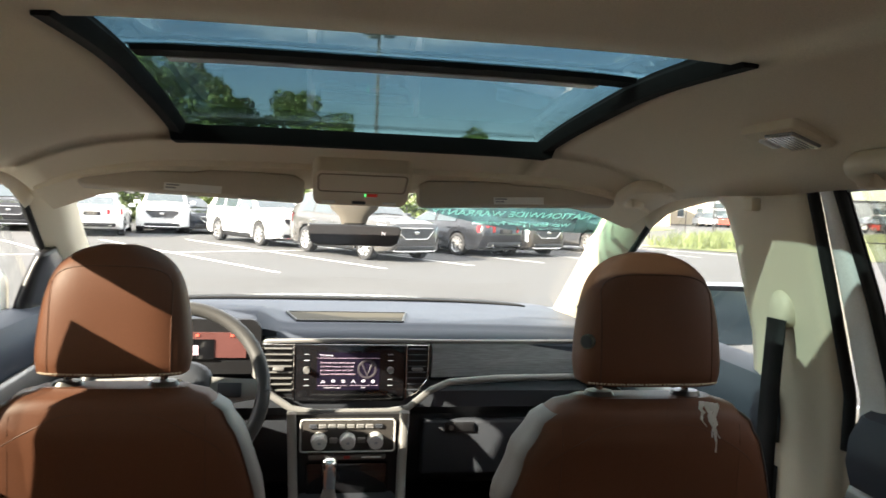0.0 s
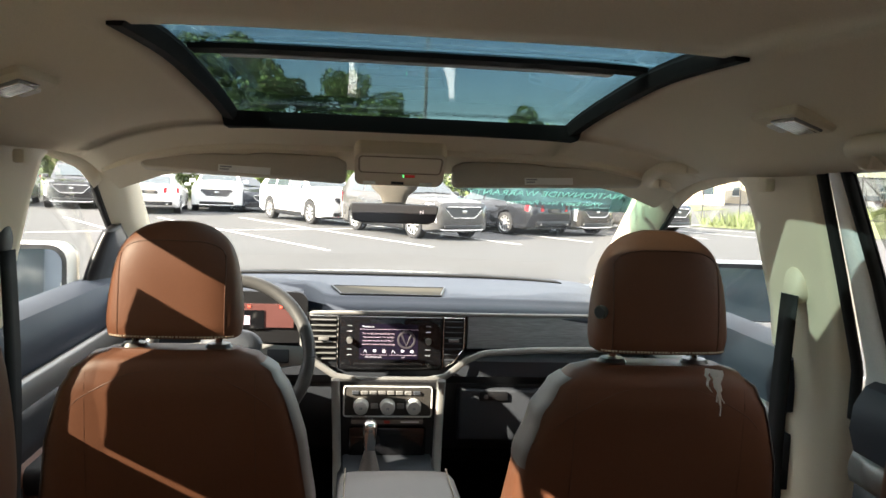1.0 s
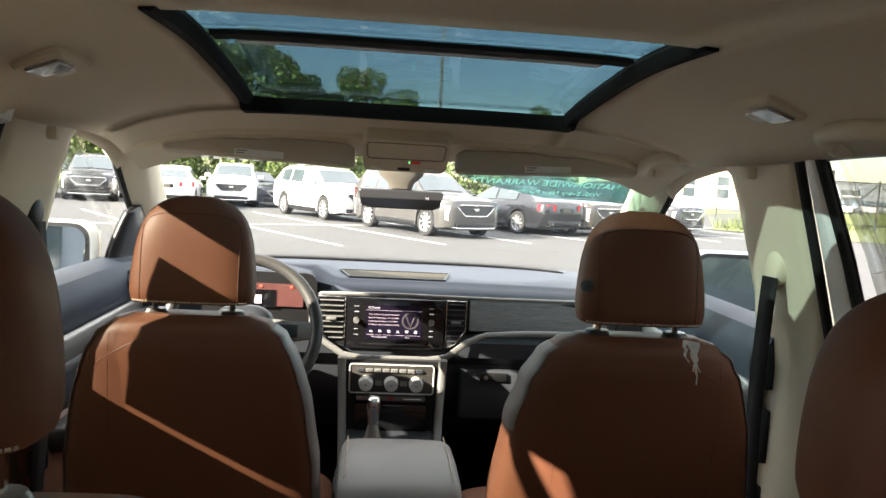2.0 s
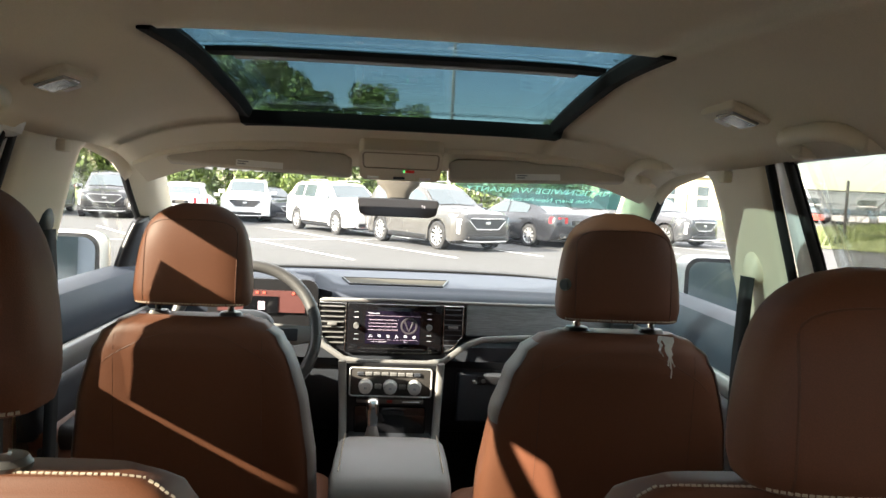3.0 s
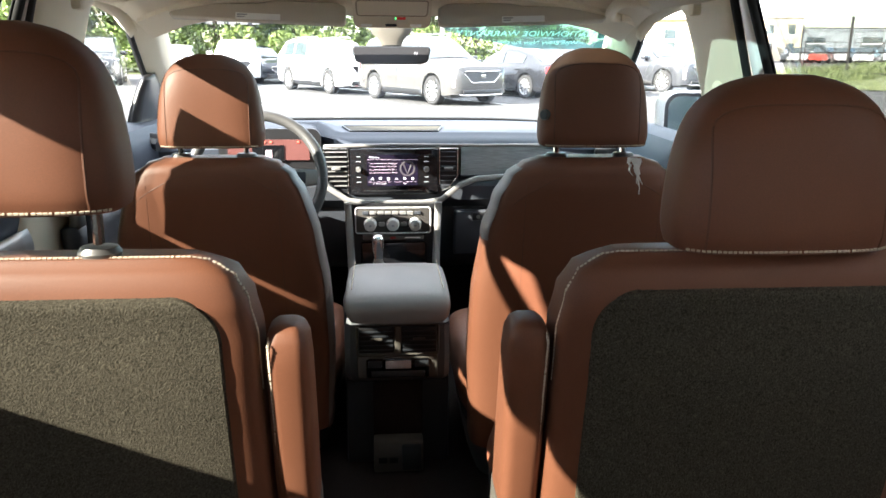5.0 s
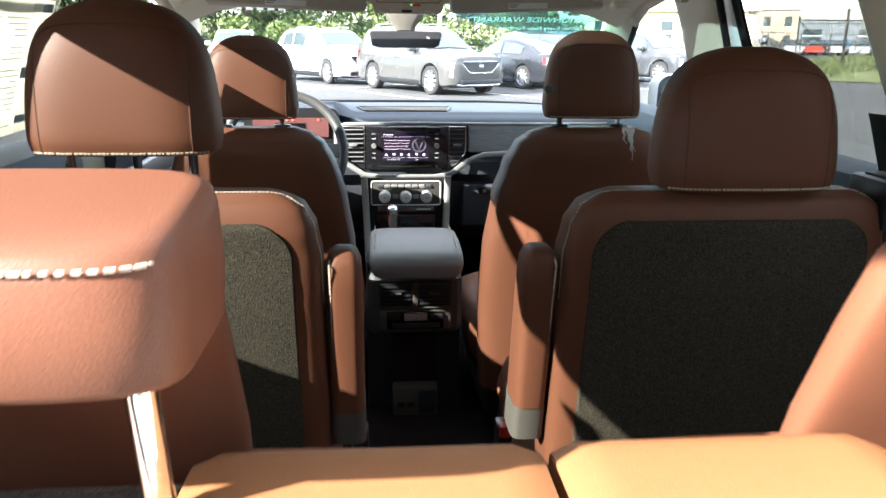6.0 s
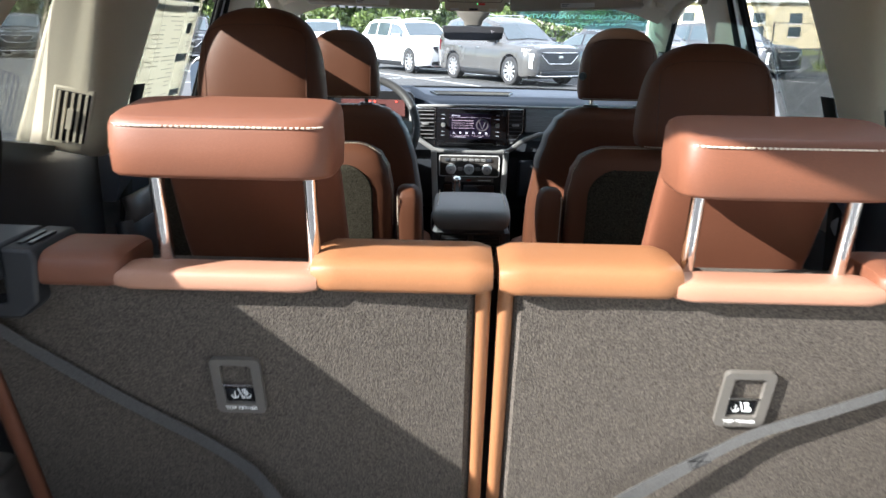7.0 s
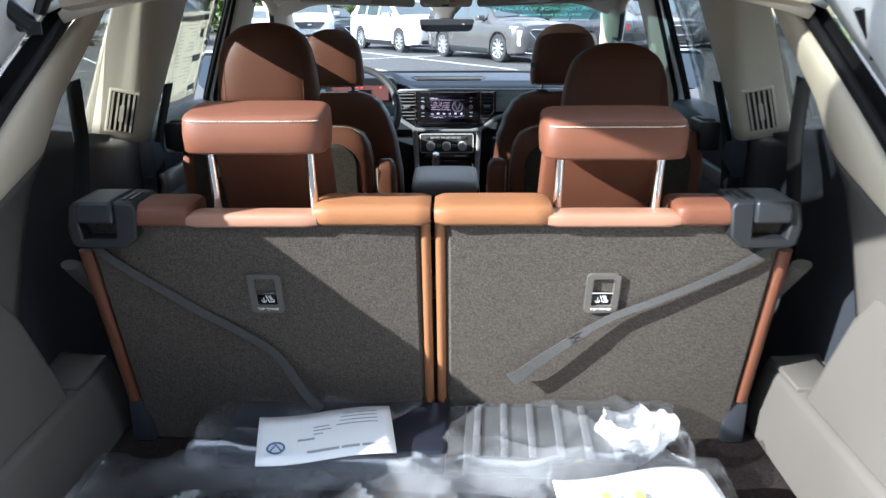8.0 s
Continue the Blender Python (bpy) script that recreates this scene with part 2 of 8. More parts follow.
def stitches(bm, path, size=0.0011, step=0.0055, length=0.0040):
    """Short raised dashes of thread along a path."""
    pts = [Vector(p) for p in path]
    acc = 0.0
    for a, b in zip(pts, pts[1:]):
        d = (b - a)
        ln = d.length
        if ln < 1e-6:
            continue
        d /= ln
        u = d.cross(Vector((0.3, 0.9, 0.31))).normalized()
        w = u.cross(d)
        t = acc
        while t < ln:
            p, q = a + d * t, a + d * min(t + length, ln + 0.002)
            r0 = [bm.verts.new(p + u * i * size + w * j * size) for i, j in ((-1, -1), (1, -1), (1, 1), (-1, 1))]
            r1 = [bm.verts.new(q + u * i * size + w * j * size) for i, j in ((-1, -1), (1, -1), (1, 1), (-1, 1))]
            for k in range(4):
                bm.faces.new((r0[k], r0[(k + 1) % 4], r1[(k + 1) % 4], r1[k]))
            bm.faces.new(r0[::-1])
            bm.faces.new(r1)
            t += step
        acc = t - ln
    return bm


def lettering(name, text, size, material, m, parent=None, depth=0.0004, align="CENTER"):
    cu = bpy.data.curves.new(name, "FONT")
    cu.body, cu.size, cu.extrude, cu.align_x, cu.align_y = text, size, depth, align, "CENTER"
    me_ob = bpy.data.objects.new(name + "_curve", cu)
    scene.collection.objects.link(me_ob)
    bpy.context.view_layer.update()
    me = bpy.data.meshes.new_from_object(me_ob)
    bpy.data.objects.remove(me_ob)
    me.materials.clear()
    me.materials.append(material)
    ob = new(name, me)
    ob.matrix_basis = m
    if parent:
        ob.parent = parent
    return ob

# ---- the car's shell ----
def wall_x(y, z):
    """Half width of the cabin's inner side."""
    w = smooth_ease([(-0.75, 0.66), (0.35, 0.765), (1.9, 0.78), (2.8, 0.74)], y)
    return w - 0.105 * max(0.0, (z - 1.24) / 0.34)


def roof_z(x, y):
    zc = flow([(-0.20, 1.55), (0.12, 1.640), (0.45, 1.680), (0.85, 1.697), (1.08, 1.692), (1.53, 1.640), (1.74, 1.575)], y)
    return zc - flow([(-0.2, 0.050), (0.0, 0.055), (0.6, 0.120), (1.1, 0.135), (1.5, 0.095), (1.72, 0.075)], y) * (abs(x) / 0.68) ** 5.0


SUN_X, SUN_Y0, SUN_Y1, SUN_BAR = 0.356, 0.772, 1.53, 1.045


def side_patch(name, edge_a, edge_b, s, material, out=0.0, thick=0.03, n=10, label="", parent=None):
    """A strip of the side wall between two edges given as (y, z) points; s is -1 for the driver's side."""
    bm = bmesh.new()
    def fn(u, v):
        k = v * (len(edge_a) - 1)
        i = min(int(k), len(edge_a) - 2)
        f = k - i
        pa = [edge_a[i][c] + (edge_a[i + 1][c] - edge_a[i][c]) * f for c in (0, 1)]
        k = v * (len(edge_b) - 1)
        i = min(int(k), len(edge_b) - 2)
        f = k - i
        pb = [edge_b[i][c] + (edge_b[i + 1][c] - edge_b[i][c]) * f for c in (0, 1)]
        y, z = pa[0] + (pb[0] - pa[0]) * u, pa[1] + (pb[1] - pa[1]) * u
        bulge = 0.012 * (1 - (2 * u - 1) ** 4)
        return Vector((s * (wall_x(y, z) + out - bulge), y, z))
    sheet(bm, fn, lin(0, 1, 9), lin(0, 1, n * (len(edge_a) - 1) + 1 if len(edge_a) < 4 else 25))
    ob = part(name, bm, material, parent, label)
    md = ob.modifiers.new("thickness", "SOLIDIFY")
    md.thickness, md.offset = thick, 1.0 if s * sum(f.normal.x * f.area for f in ob.data.polygons) > 0 else -1.0
    if not parent:
        tagged(ob, kind="structure")
    return ob


C_LOW = [(0.808, 0.225, 1.268), (0.748, 0.236, 1.252), (0.690, 0.252, 1.239), (0.700, 0.335, 1.232), (0.738, 0.440, 1.225)]
C_TOP = [(0.674, 0.215, 1.590), (0.642, 0.226, 1.592), (0.614, 0.245, 1.592), (0.606, 0.360, 1.590), (0.630, 0.540, 1.585)]


def along(pts, u):
    """Smooth curve through the points."""
    k = min(max(u, 0.0) * (len(pts) - 1), len(pts) - 1 - 1e-6)
    i = int(k)
    f = k - i
    p = [Vector(pts[min(max(i + j, 0), len(pts) - 1)]) for j in (-1, 0, 1, 2)]
    return 0.5 * (2 * p[1] + (p[2] - p[0]) * f + (2 * p[0] - 5 * p[1] + 4 * p[2] - p[3]) * f * f + (3 * p[1] - p[0] - 3 * p[2] + p[3]) * f ** 3)


def c_pillar(s, u, v):
    p = along(C_LOW, u).lerp(along(C_TOP, u), v)
    return Vector((s * p.x, p.y, p.z))


def screen_at(u, v):
    y = 1.66 + 1.14 * v
    half = 0.60 + 0.20 * v ** 0.75
    return Vector((u * half, y - 0.10 * u * u * v, 1.61 - 0.46 * v ** 1.1))


# headliner with the roof opening
bm = bmesh.new()
XS = sorted(set(lin(-0.668, -SUN_X, 9) + lin(-SUN_X, SUN_X, 13) + lin(SUN_X, 0.668, 9)))
YS = sorted(set(lin(-0.20, SUN_Y0, 14) + lin(SUN_Y0, SUN_Y1, 14) + lin(SUN_Y1, 1.72, 8)))
def roof_at(x, y):
    k = wall_x(y, 1.58) / 0.675
    return Vector((x * k, y, roof_z(x, y)))
sheet(bm, roof_at, XS, YS, lambda x, y: not (abs(x) < SUN_X and SUN_Y0 < y < SUN_Y1))
ceiling = part("ceiling", bm, HEADLINER)
tagged(ceiling, "beige cloth headliner round a panoramic roof opening", "ceiling", kind="structure")
thicken(ceiling, 0.018, 1.0)
# returned lip of the cloth round the opening
bm = bmesh.new()
def lip(pts):
    for (xa, ya), (xb, yb) in zip(pts, pts[1:]):
        a, b = roof_at(xa, ya), roof_at(xb, yb)
        bm.faces.new([bm.verts.new(p) for p in (a, b, b + Vector((0, 0, 0.018)), a + Vector((0, 0, 0.018)))])
lip([(x, SUN_Y1) for x in lin(-SUN_X, SUN_X, 13)])
lip([(x, SUN_Y0) for x in lin(-SUN_X, SUN_X, 13)])
for s in (-1, 1):
    lip([(s * SUN_X, y) for y in lin(SUN_Y0, SUN_Y1, 14)])
lip_ob = part("trim", bm, HEADLINER)
tagged(lip_ob, "beige cloth edge of the roof opening", "trim", kind="structure")
thicken(lip_ob, 0.006, 0.0)

# outer roof skin, with a wider hole under the panes' edges
bm = bmesh.new()
HX, HY0, HY1 = SUN_X + 0.05, SUN_Y0 - 0.05, SUN_Y1 + 0.10
XR = sorted(set(lin(-0.668, -HX, 9) + lin(-HX, HX, 13) + lin(HX, 0.668, 9)))
YR = sorted(set(lin(-0.20, HY0, 14) + lin(HY0, HY1, 14) + lin(HY1, 1.72, 6)))
sheet(bm, lambda x, y: roof_at(x * 1.04, y) + Vector((0, 0, 0.026)), XR, YR, lambda x, y: not (abs(x) < HX and HY0 < y < HY1))
roof = tagged(part("roof", bm, WHITE_PAINT), "white painted steel roof of the car", "roof", kind="structure")
thicken(roof, 0.008, 1.0)

# panoramic roof: frame, cross bar and two panes
sunroof = thing("panoramic_roof", "panoramic glass roof with black frame and tinted panes", "sunroof", kind="structure")
def rail_ring(s, y):
    p = roof_at(s * SUN_X, y)
    return [Vector((p.x + s * 0.008, y, p.z - 0.005)), Vector((p.x + s * 0.008, y, p.z + 0.022)), Vector((p.x - s * 0.012, y, p.z + 0.022)),
            Vector((p.x - s * 0.012, y, p.z + 0.018)), Vector((p.x - s * 0.016, y, p.z + 0.013)), Vector((p.x - s * 0.014, y, p.z + 0.004)), Vector((p.x - s * 0.008, y, p.z - 0.005))]
for s in (-1, 1):
    bm = bmesh.new()
    loft(bm, [rail_ring(s, y) for y in lin(SUN_Y0 - 0.02, SUN_Y1 + 0.005, 14)])
    part("side_rail", bm, ROOF_BLACK, sunroof, "black rubber side rail")
bm = bmesh.new()
rings = []
for x in lin(-SUN_X - 0.01, SUN_X + 0.01, 25):
    p = roof_at(x, SUN_Y1)
    c = 0.05 * max(0.0, (abs(x) - SUN_X + 0.075) / 0.075) ** 2.2
    rings.append([Vector((p.x, SUN_Y1 + 0.012, p.z - 0.010)), Vector((p.x, SUN_Y1 + 0.012, p.z + 0.022)),
                  Vector((p.x, SUN_Y1 - 0.022 - c, p.z + 0.022)), Vector((p.x, SUN_Y1 - 0.022 - c, p.z + 0.020)), Vector((p.x, SUN_Y1 - 0.010 - 0.6 * c, p.z - 0.008))])
loft(bm, rings)
part("front_rail", bm, ROOF_BLACK, sunroof, "black rubber front rail")
def cross(bm, half, y0, y1, z0, z1, n=17):
    rings = []
    for x in lin(-half, half, n):
        p = roof_at(x, SUN_BAR)
        rings.append([Vector((p.x, y0, p.z + z1)), Vector((p.x, y0 + 0.004, p.z + z0)), Vector((p.x, y1 - 0.002, p.z + z0)), Vector((p.x, y1, p.z + z1))])
    return loft(bm, rings)
part("cross_bar", cross(bmesh.new(), SUN_X - 0.02, SUN_BAR - 0.040, SUN_BAR + 0.012, 0.0145, 0.0208), ROOF_BLACK, sunroof, "black cross bar between the panes")
part("deflector", cross(bmesh.new(), SUN_X - 0.055, SUN_BAR + 0.013, SUN_BAR + 0.048, 0.0140, 0.0204), SILVER, sunroof, "satin silver strip")
for y0, y1 in ((SUN_Y0 - 0.01, SUN_BAR - 0.02), (SUN_BAR - 0.02, SUN_Y1 + 0.01)):
    bm = bmesh.new()
    sheet(bm, lambda x, y: roof_at(x, y) + Vector((0, 0, 0.022)), lin(-SUN_X - 0.01, SUN_X + 0.01, 9), lin(y0, y1, 7))
    thicken(part("pane", bm, GLASS_ROOF, sunroof, "blue-green tinted glass"), 0.004, 1.0)

# floor
bm = bmesh.new()
box(bm, -0.79, 0.79, 0.10, 2.75, 0.40, 0.46)
floor = tagged(part("floor", bm, FLOOR_CARPET), "dark carpeted cabin floor", "floor", kind="structure")
bm = bmesh.new()
box(bm, -0.76, 0.76, -0.62, -0.13, 0.70, 0.765)
tagged(part("floor_cargo", bm, FLOOR_CARPET), "dark carpeted load floor behind the seats", "floor", kind="structure")
bm = bmesh.new()
box(bm, -0.79, 0.79, -0.62, 0.10, 0.40, 0.46)
box(bm, -0.76, 0.76, -0.135, -0.10, 0.46, 0.70)
tagged(part("floor_rear", bm, FLOOR_CARPET), "dark carpeted floor under the rear seats", "floor", kind="structure")
# firewall
bm = bmesh.new()
box(bm, -0.79, 0.79, 2.72, 2.76, 0.40, 1.15)
tagged(part("wall_front", bm, BLACK), "black bulkhead ahead of the footwells", "wall", kind="structure")

for s, side in ((-1, "left"), (1, "right")):
    # lower side trim, from the tail to the bulkhead
    side_patch("wall_" + side, [(-0.62, 0.42), (-0.62, 0.80), (-0.62, 1.0), (-0.50, 1.385)], [(0.42, 0.42), (0.42, 0.80), (0.42, 1.0), (0.42, 1.218)], s, DARK,
               label="dark plastic side trim beside the rear seats")
    # outer body side
    bm = bmesh.new()
    sheet(bm, lambda y, z: Vector((s * (wall_x(y, 1.0) + 0.10 - 0.05 * ((z - 0.7) / 0.5) ** 2), y, z - 0.22 * max(0.0, (y - 2.35) / 0.55) * (z - 0.32) / 0.89)), lin(-0.62, 2.9, 20), lin(0.32, 1.21, 6))
    thicken(tagged(part("body_side_" + side, bm, WHITE_PAINT), "white painted outer side of the car", "car body", kind="structure"), 0.01, 0.0)
    # cant rail above the side windows
    side_patch("trim_rail_" + side, [(1.76, 1.485), (1.62, 1.530), (1.45, 1.552), (1.25, 1.565), (0.9, 1.576), (0.55, 1.570), (0.25, 1.574), (0.0, 1.575)],
               [(1.76, 1.565), (1.62, 1.60), (1.45, 1.615), (1.25, 1.62), (0.9, 1.62), (0.55, 1.615), (0.25, 1.615), (0.0, 1.61)], s, HEADLINER, out=0.006, thick=0.05,
               label="beige cloth rail above the side windows")
    # B pillar: trim, seals and door frame
    side_patch("pillar_b_" + side, [(1.44, 1.592), (1.370, 1.545), (1.362, 1.48), (1.372, 1.30), (1.375, 0.46)] if s > 0 else [(1.46, 1.592), (1.402, 1.545), (1.405, 1.48), (1.445, 1.30), (1.445, 0.46)],
               [(1.100, 1.595), (1.102, 1.55), (1.105, 1.48), (1.115, 1.30), (1.115, 0.46)], s, TRIM, out=0.0, label="beige plastic trim of the centre pillar")
    side_patch("trim_seal_" + side, [(1.102, 1.592), (1.108, 1.40), (1.117, 1.235), (1.117, 1.15)], [(1.079, 1.592), (1.085, 1.40), (1.093, 1.235), (1.093, 1.15)],
               s, RUBBER, out=0.004, thick=0.012, label="black rubber door seal")
    fw = 0.034 * (s < 0)
    side_patch("frame_door_" + side, [(1.082, 1.588), (1.088, 1.40), (1.096, 1.235), (1.096, 1.15)], [(1.052 + fw, 1.588), (1.026 + fw, 1.40), (1.020 + fw, 1.235), (1.020 + fw, 1.15)], s, WHITE_PAINT, out=0.012, thick=0.02,
               label="white painted door frame beside the seal")
    side_patch("trim_glass_" + side, [(1.054 + fw, 1.588), (1.028 + fw, 1.40), (1.022 + fw, 1.235)], [(1.032 + fw, 1.588), (1.006 + fw, 1.40), (0.998 + fw, 1.235)], s, RUBBER, out=0.014, thick=0.02,
               label="black rubber run of the rear door glass")
    # A pillar between windscreen and front door glass
    bm = bmesh.new()
    rings = []
    for v in lin(-0.10, 1.0, 14):
        g = screen_at(s, max(v, 0.0))
        if v < 0:
            g = g + Vector((s * 0.02, v * 1.3, -v * 0.15))
        rings.append([g + Vector((-s * 0.010, 0.0, -0.012)), g + Vector((s * 0.004, -0.055, -0.030)), g + Vector((s * 0.045, -0.105, -0.030)),
                      g + Vector((s * 0.075, -0.085, -0.004)), g + Vector((s * 0.055, 0.02, 0.02)), g + Vector((-s * 0.010, 0.02, 0.012))])
    loft(bm, rings)
    tagged(part("pillar_a_" + side, bm, TRIM, smooth=60), "beige plastic trim of the windscreen pillar", "pillar", kind="structure")
    bm = bmesh.new()
    tube(bm, [screen_at(s, v) + Vector((s * 0.056, -0.100, -0.030)) for v in lin(0, 0.66, 16)], 0.010, 8, 1.0)
    tagged(part("trim_a_seal_" + side, bm, RUBBER), "black rubber seal of the front door", "seal", kind="structure")
    side_patch("trim_sail_" + side, [(1.985, 1.365), (1.975, 1.29), (1.97, 1.20)], [(2.06, 1.385), (2.28, 1.29), (2.42, 1.20)], s, BLACK, out=0.012, thick=0.02,
               label="black corner panel inside the door mirror")
    # C pillar trim: a face turned to the rear that rounds into the side
    bm = bmesh.new()
    sheet(bm, lambda u, v: c_pillar(s, u, v), lin(0, 1, 21), lin(-0.02, 1, 12))
    ob = tagged(part("pillar_c_" + side, bm, TRIM, smooth=70), "beige plastic trim of the rear pillar", "pillar", kind="structure")
    thicken(ob, 0.004, 0.0)
    side_patch("trim_c_seal_" + side, [(0.595, 1.585), (0.485, 1.40), (0.39, 1.225)], [(0.565, 1.585), (0.455, 1.40), (0.362, 1.225)], s, RUBBER, out=0.004, thick=0.03,
               label="black rubber seal of the rear door")
    # D pillar strip round the tail opening
    side_patch("pillar_d_" + side, [(0.03, 1.55), (-0.08, 1.45), (-0.18, 1.37), (-0.215, 1.285), (-0.42, 1.236), (-0.60, 1.19)], [(-0.06, 1.555), (-0.14, 1.51), (-0.26, 1.445), (-0.36, 1.385), (-0.45, 1.325), (-0.64, 1.235)], s, TRIM,
               out=-0.03, thick=0.03, label="beige plastic trim of the tail opening")
    side_patch("trim_d_" + side, [(-0.20, 1.300), (-0.32, 1.15), (-0.45, 0.95), (-0.55, 0.76)], [(-0.64, 1.195), (-0.70, 1.10), (-0.74, 0.95), (-0.76, 0.70)], s, CARGO,
               out=-0.03, thick=0.03, label="grey plastic lower trim of the tail opening")
    seal_in = [(-0.06, 1.557), (-0.14, 1.512), (-0.26, 1.447), (-0.36, 1.387), (-0.45, 1.327), (-0.64, 1.237), (-0.76, 0.75)]
    seal_out = [(-0.12, 1.570), (-0.19, 1.518), (-0.30, 1.454), (-0.395, 1.398), (-0.485, 1.336), (-0.665, 1.249), (-0.78, 0.745)]
    side_patch("trim_tail_seal_" + side, seal_in, seal_out, s, RUBBER, out=-0.02, thick=0.035, label="black rubber tailgate seal")
    if s < 0:
        body_out = [(-0.42, 1.66), (-0.48, 1.58), (-0.525, 1.49), (-0.565, 1.42), (-0.665, 1.30), (-0.79, 1.16), (-0.92, 0.70)]
    else:
        body_out = [(-0.56, 1.70), (-0.62, 1.64), (-0.68, 1.55), (-0.73, 1.46), (-0.79, 1.34), (-0.86, 1.18), (-0.94, 0.70)]
    side_patch("body_tail_" + side, seal_out, body_out, s, WHITE_PAINT, out=0.012, thick=0.006, label="white painted body round the tail opening")
    # panes
    for nm, a, b, g, o in (
        ("window_front_" + side, [(2.35, 1.14), (1.86, 1.42), (1.48, 1.60)], [(1.26, 1.14), (1.33, 1.42), (1.42, 1.60)], GLASS_CLEAR, 0.045),
        ("window_rear_" + side, [(0.98 + fw, 1.20), (1.02 + fw, 1.42), (1.09, 1.60)], [(0.36, 1.20), (0.46, 1.42), (0.57, 1.60)], GLASS_TINT, 0.045),
        ("window_quarter_" + side, [(0.222, 1.23), (0.218, 1.43), (0.212, 1.60)], [(-0.40, 1.23), (-0.22, 1.44), (-0.02, 1.60)], GLASS_REAR, 0.03)):
        tagged(side_patch(nm, a, b, s, g, out=o, thick=0.004, label="side window pane, slightly dark glass"), category="window")
    # door panels
    for nm, y0, y1 in (("front_door", 1.27, 2.15), ("rear_door", 0.42, 1.055)):
        door = thing(nm, "car door, dark padded top, silver strip and brown leather insert", "car door", group="car doors")
        def dp(y, z, out=0.0, s=s):
            return Vector((s * (wall_x(y, 1.2) - 0.012 - out - 0.035 * ease([(0.42, 1.2), (0.78, 1.2), (0.9, 0.4), (1.18, 0.0), (1.24, 0.3)], z)), y, z))
        bm = bmesh.new()
        sheet(bm, dp, lin(y0, y1, 12), [0.44, 0.55, 0.66, 0.76, 0.80])
        thicken(part("lower_panel", bm, DARK, door), 0.02, s)
        bm = bmesh.new()
        sheet(bm, lambda y, z: dp(y, z, 0.012), lin(y0 + 0.03, y1 - 0.02, 12), lin(0.80, 0.96, 5))
        thicken(part("insert", bm, LEATHER, door, "brown leather insert"), 0.03, s)
        bm = bmesh.new()
        sheet(bm, lambda y, z: dp(y, z, 0.004), lin(y0, y1, 12), lin(0.955, 1.065, 4))
        thicken(part("middle_panel", bm, DARK, door), 0.03, s)
        bm = bmesh.new()
        sheet(bm, lambda y, z: dp(y, z, 0.014 + 0.006 * math.sin(math.pi * (z - 1.062) / 0.05)), lin(y0 + 0.02, y1, 14), lin(1.062, 1.112, 6))
        thicken(part("silver_strip", bm, SILVER, door, "satin silver strip"), 0.02, s)
        bm = bmesh.new()
        rings = []
        for y in lin(y0, y1, 12):
            x = wall_x(y, 1.2)
            ring = []
            for a in lin(-10, 190, 9):
                ring.append(Vector((s * (x + 0.012 - 0.045 * math.cos(radians(a - 90)) * 1.0), y, 1.175 + 0.06 * math.sin(radians(a - 90 + 0)) )))
            rings.append([Vector((s * (x + 0.03), y, 1.11)), Vector((s * (x - 0.028), y, 1.11)), Vector((s * (x - 0.04), y, 1.15)), Vector((s * (x - 0.036), y, 1.19)),
                          Vector((s * (x - 0.018), y, 1.222)), Vector((s * (x + 0.012), y, 1.236)), Vector((s * (x + 0.04), y, 1.238))])
        loft(bm, rings)
        part("top_pad", bm, DASH, door, "slate padded vinyl")
        bm = bmesh.new()
        ym = (y0 + y1) / 2
        box(bm, *sorted((s * (wall_x(ym, 1.2) - 0.115), s * (wall_x(ym, 1.2) - 0.02))), y0 + 0.1, y1 - 0.25, 0.90, 0.955, bev=0.018, seg=3)
        part("armrest", bm, DARK, door)
        bm = bmesh.new()
        xh = s * (wall_x(ym, 1.2) - 0.055)
        tube(bm, [(xh + s * 0.03, y1 - 0.30, 1.045), (xh, y1 - 0.27, 1.04), (xh, y1 - 0.20, 1.04), (xh + s * 0.03, y1 - 0.17, 1.045)], 0.009, 8)
        part("door_handle", bm, CHROME, door, "chrome inside handle")

# windscreen
bm = bmesh.new()
sheet(bm, screen_at, lin(-1, 1, 15), lin(0, 1, 9))
screen = tagged(part("windscreen", bm, GLASS_CLEAR), "clear raked windscreen", "window", kind="structure")
thicken(screen, 0.005, 1.0)
# front header between visors and glass
bm = bmesh.new()
rings = []
for x in lin(-0.66, 0.66, 15):
    z = roof_z(x, 1.70)
    rings.append([Vector((x, 1.66, z + 0.002)), Vector((x, 1.74, z - 0.024)), Vector((x, 1.785, z - 0.038)), Vector((x, 1.792, z - 0.024)), Vector((x, 1.66, z + 0.04))])
loft(bm, rings)
tagged(part("trim_header", bm, HEADLINER), "beige header above the windscreen", "trim", kind="structure")

# white bonnet seen over the dash
bm = bmesh.new()
def bonnet_at(u, v):
    y = 2.80 + 1.15 * v
    return Vector((u * (0.86 - 0.10 * v), y, 1.116 + 0.03 * (1 - u * u) - 0.17 * v * v - 0.07 * abs(u) ** 4))
sheet(bm, bonnet_at, lin(-1, 1, 15), lin(0, 1, 8))
bonnet = tagged(part("bonnet", bm, WHITE_PAINT), "white painted bonnet ahead of the windscreen", "bonnet", kind="structure")
thicken(bonnet, 0.01, 1.0)
bm = bmesh.new()
sheet(bm, lambda u, v: Vector((u * 0.84, 2.72 + 0.10 * v, 1.125 + 0.012 * (1 - u * u))), lin(-1, 1, 9), lin(0, 1, 3))
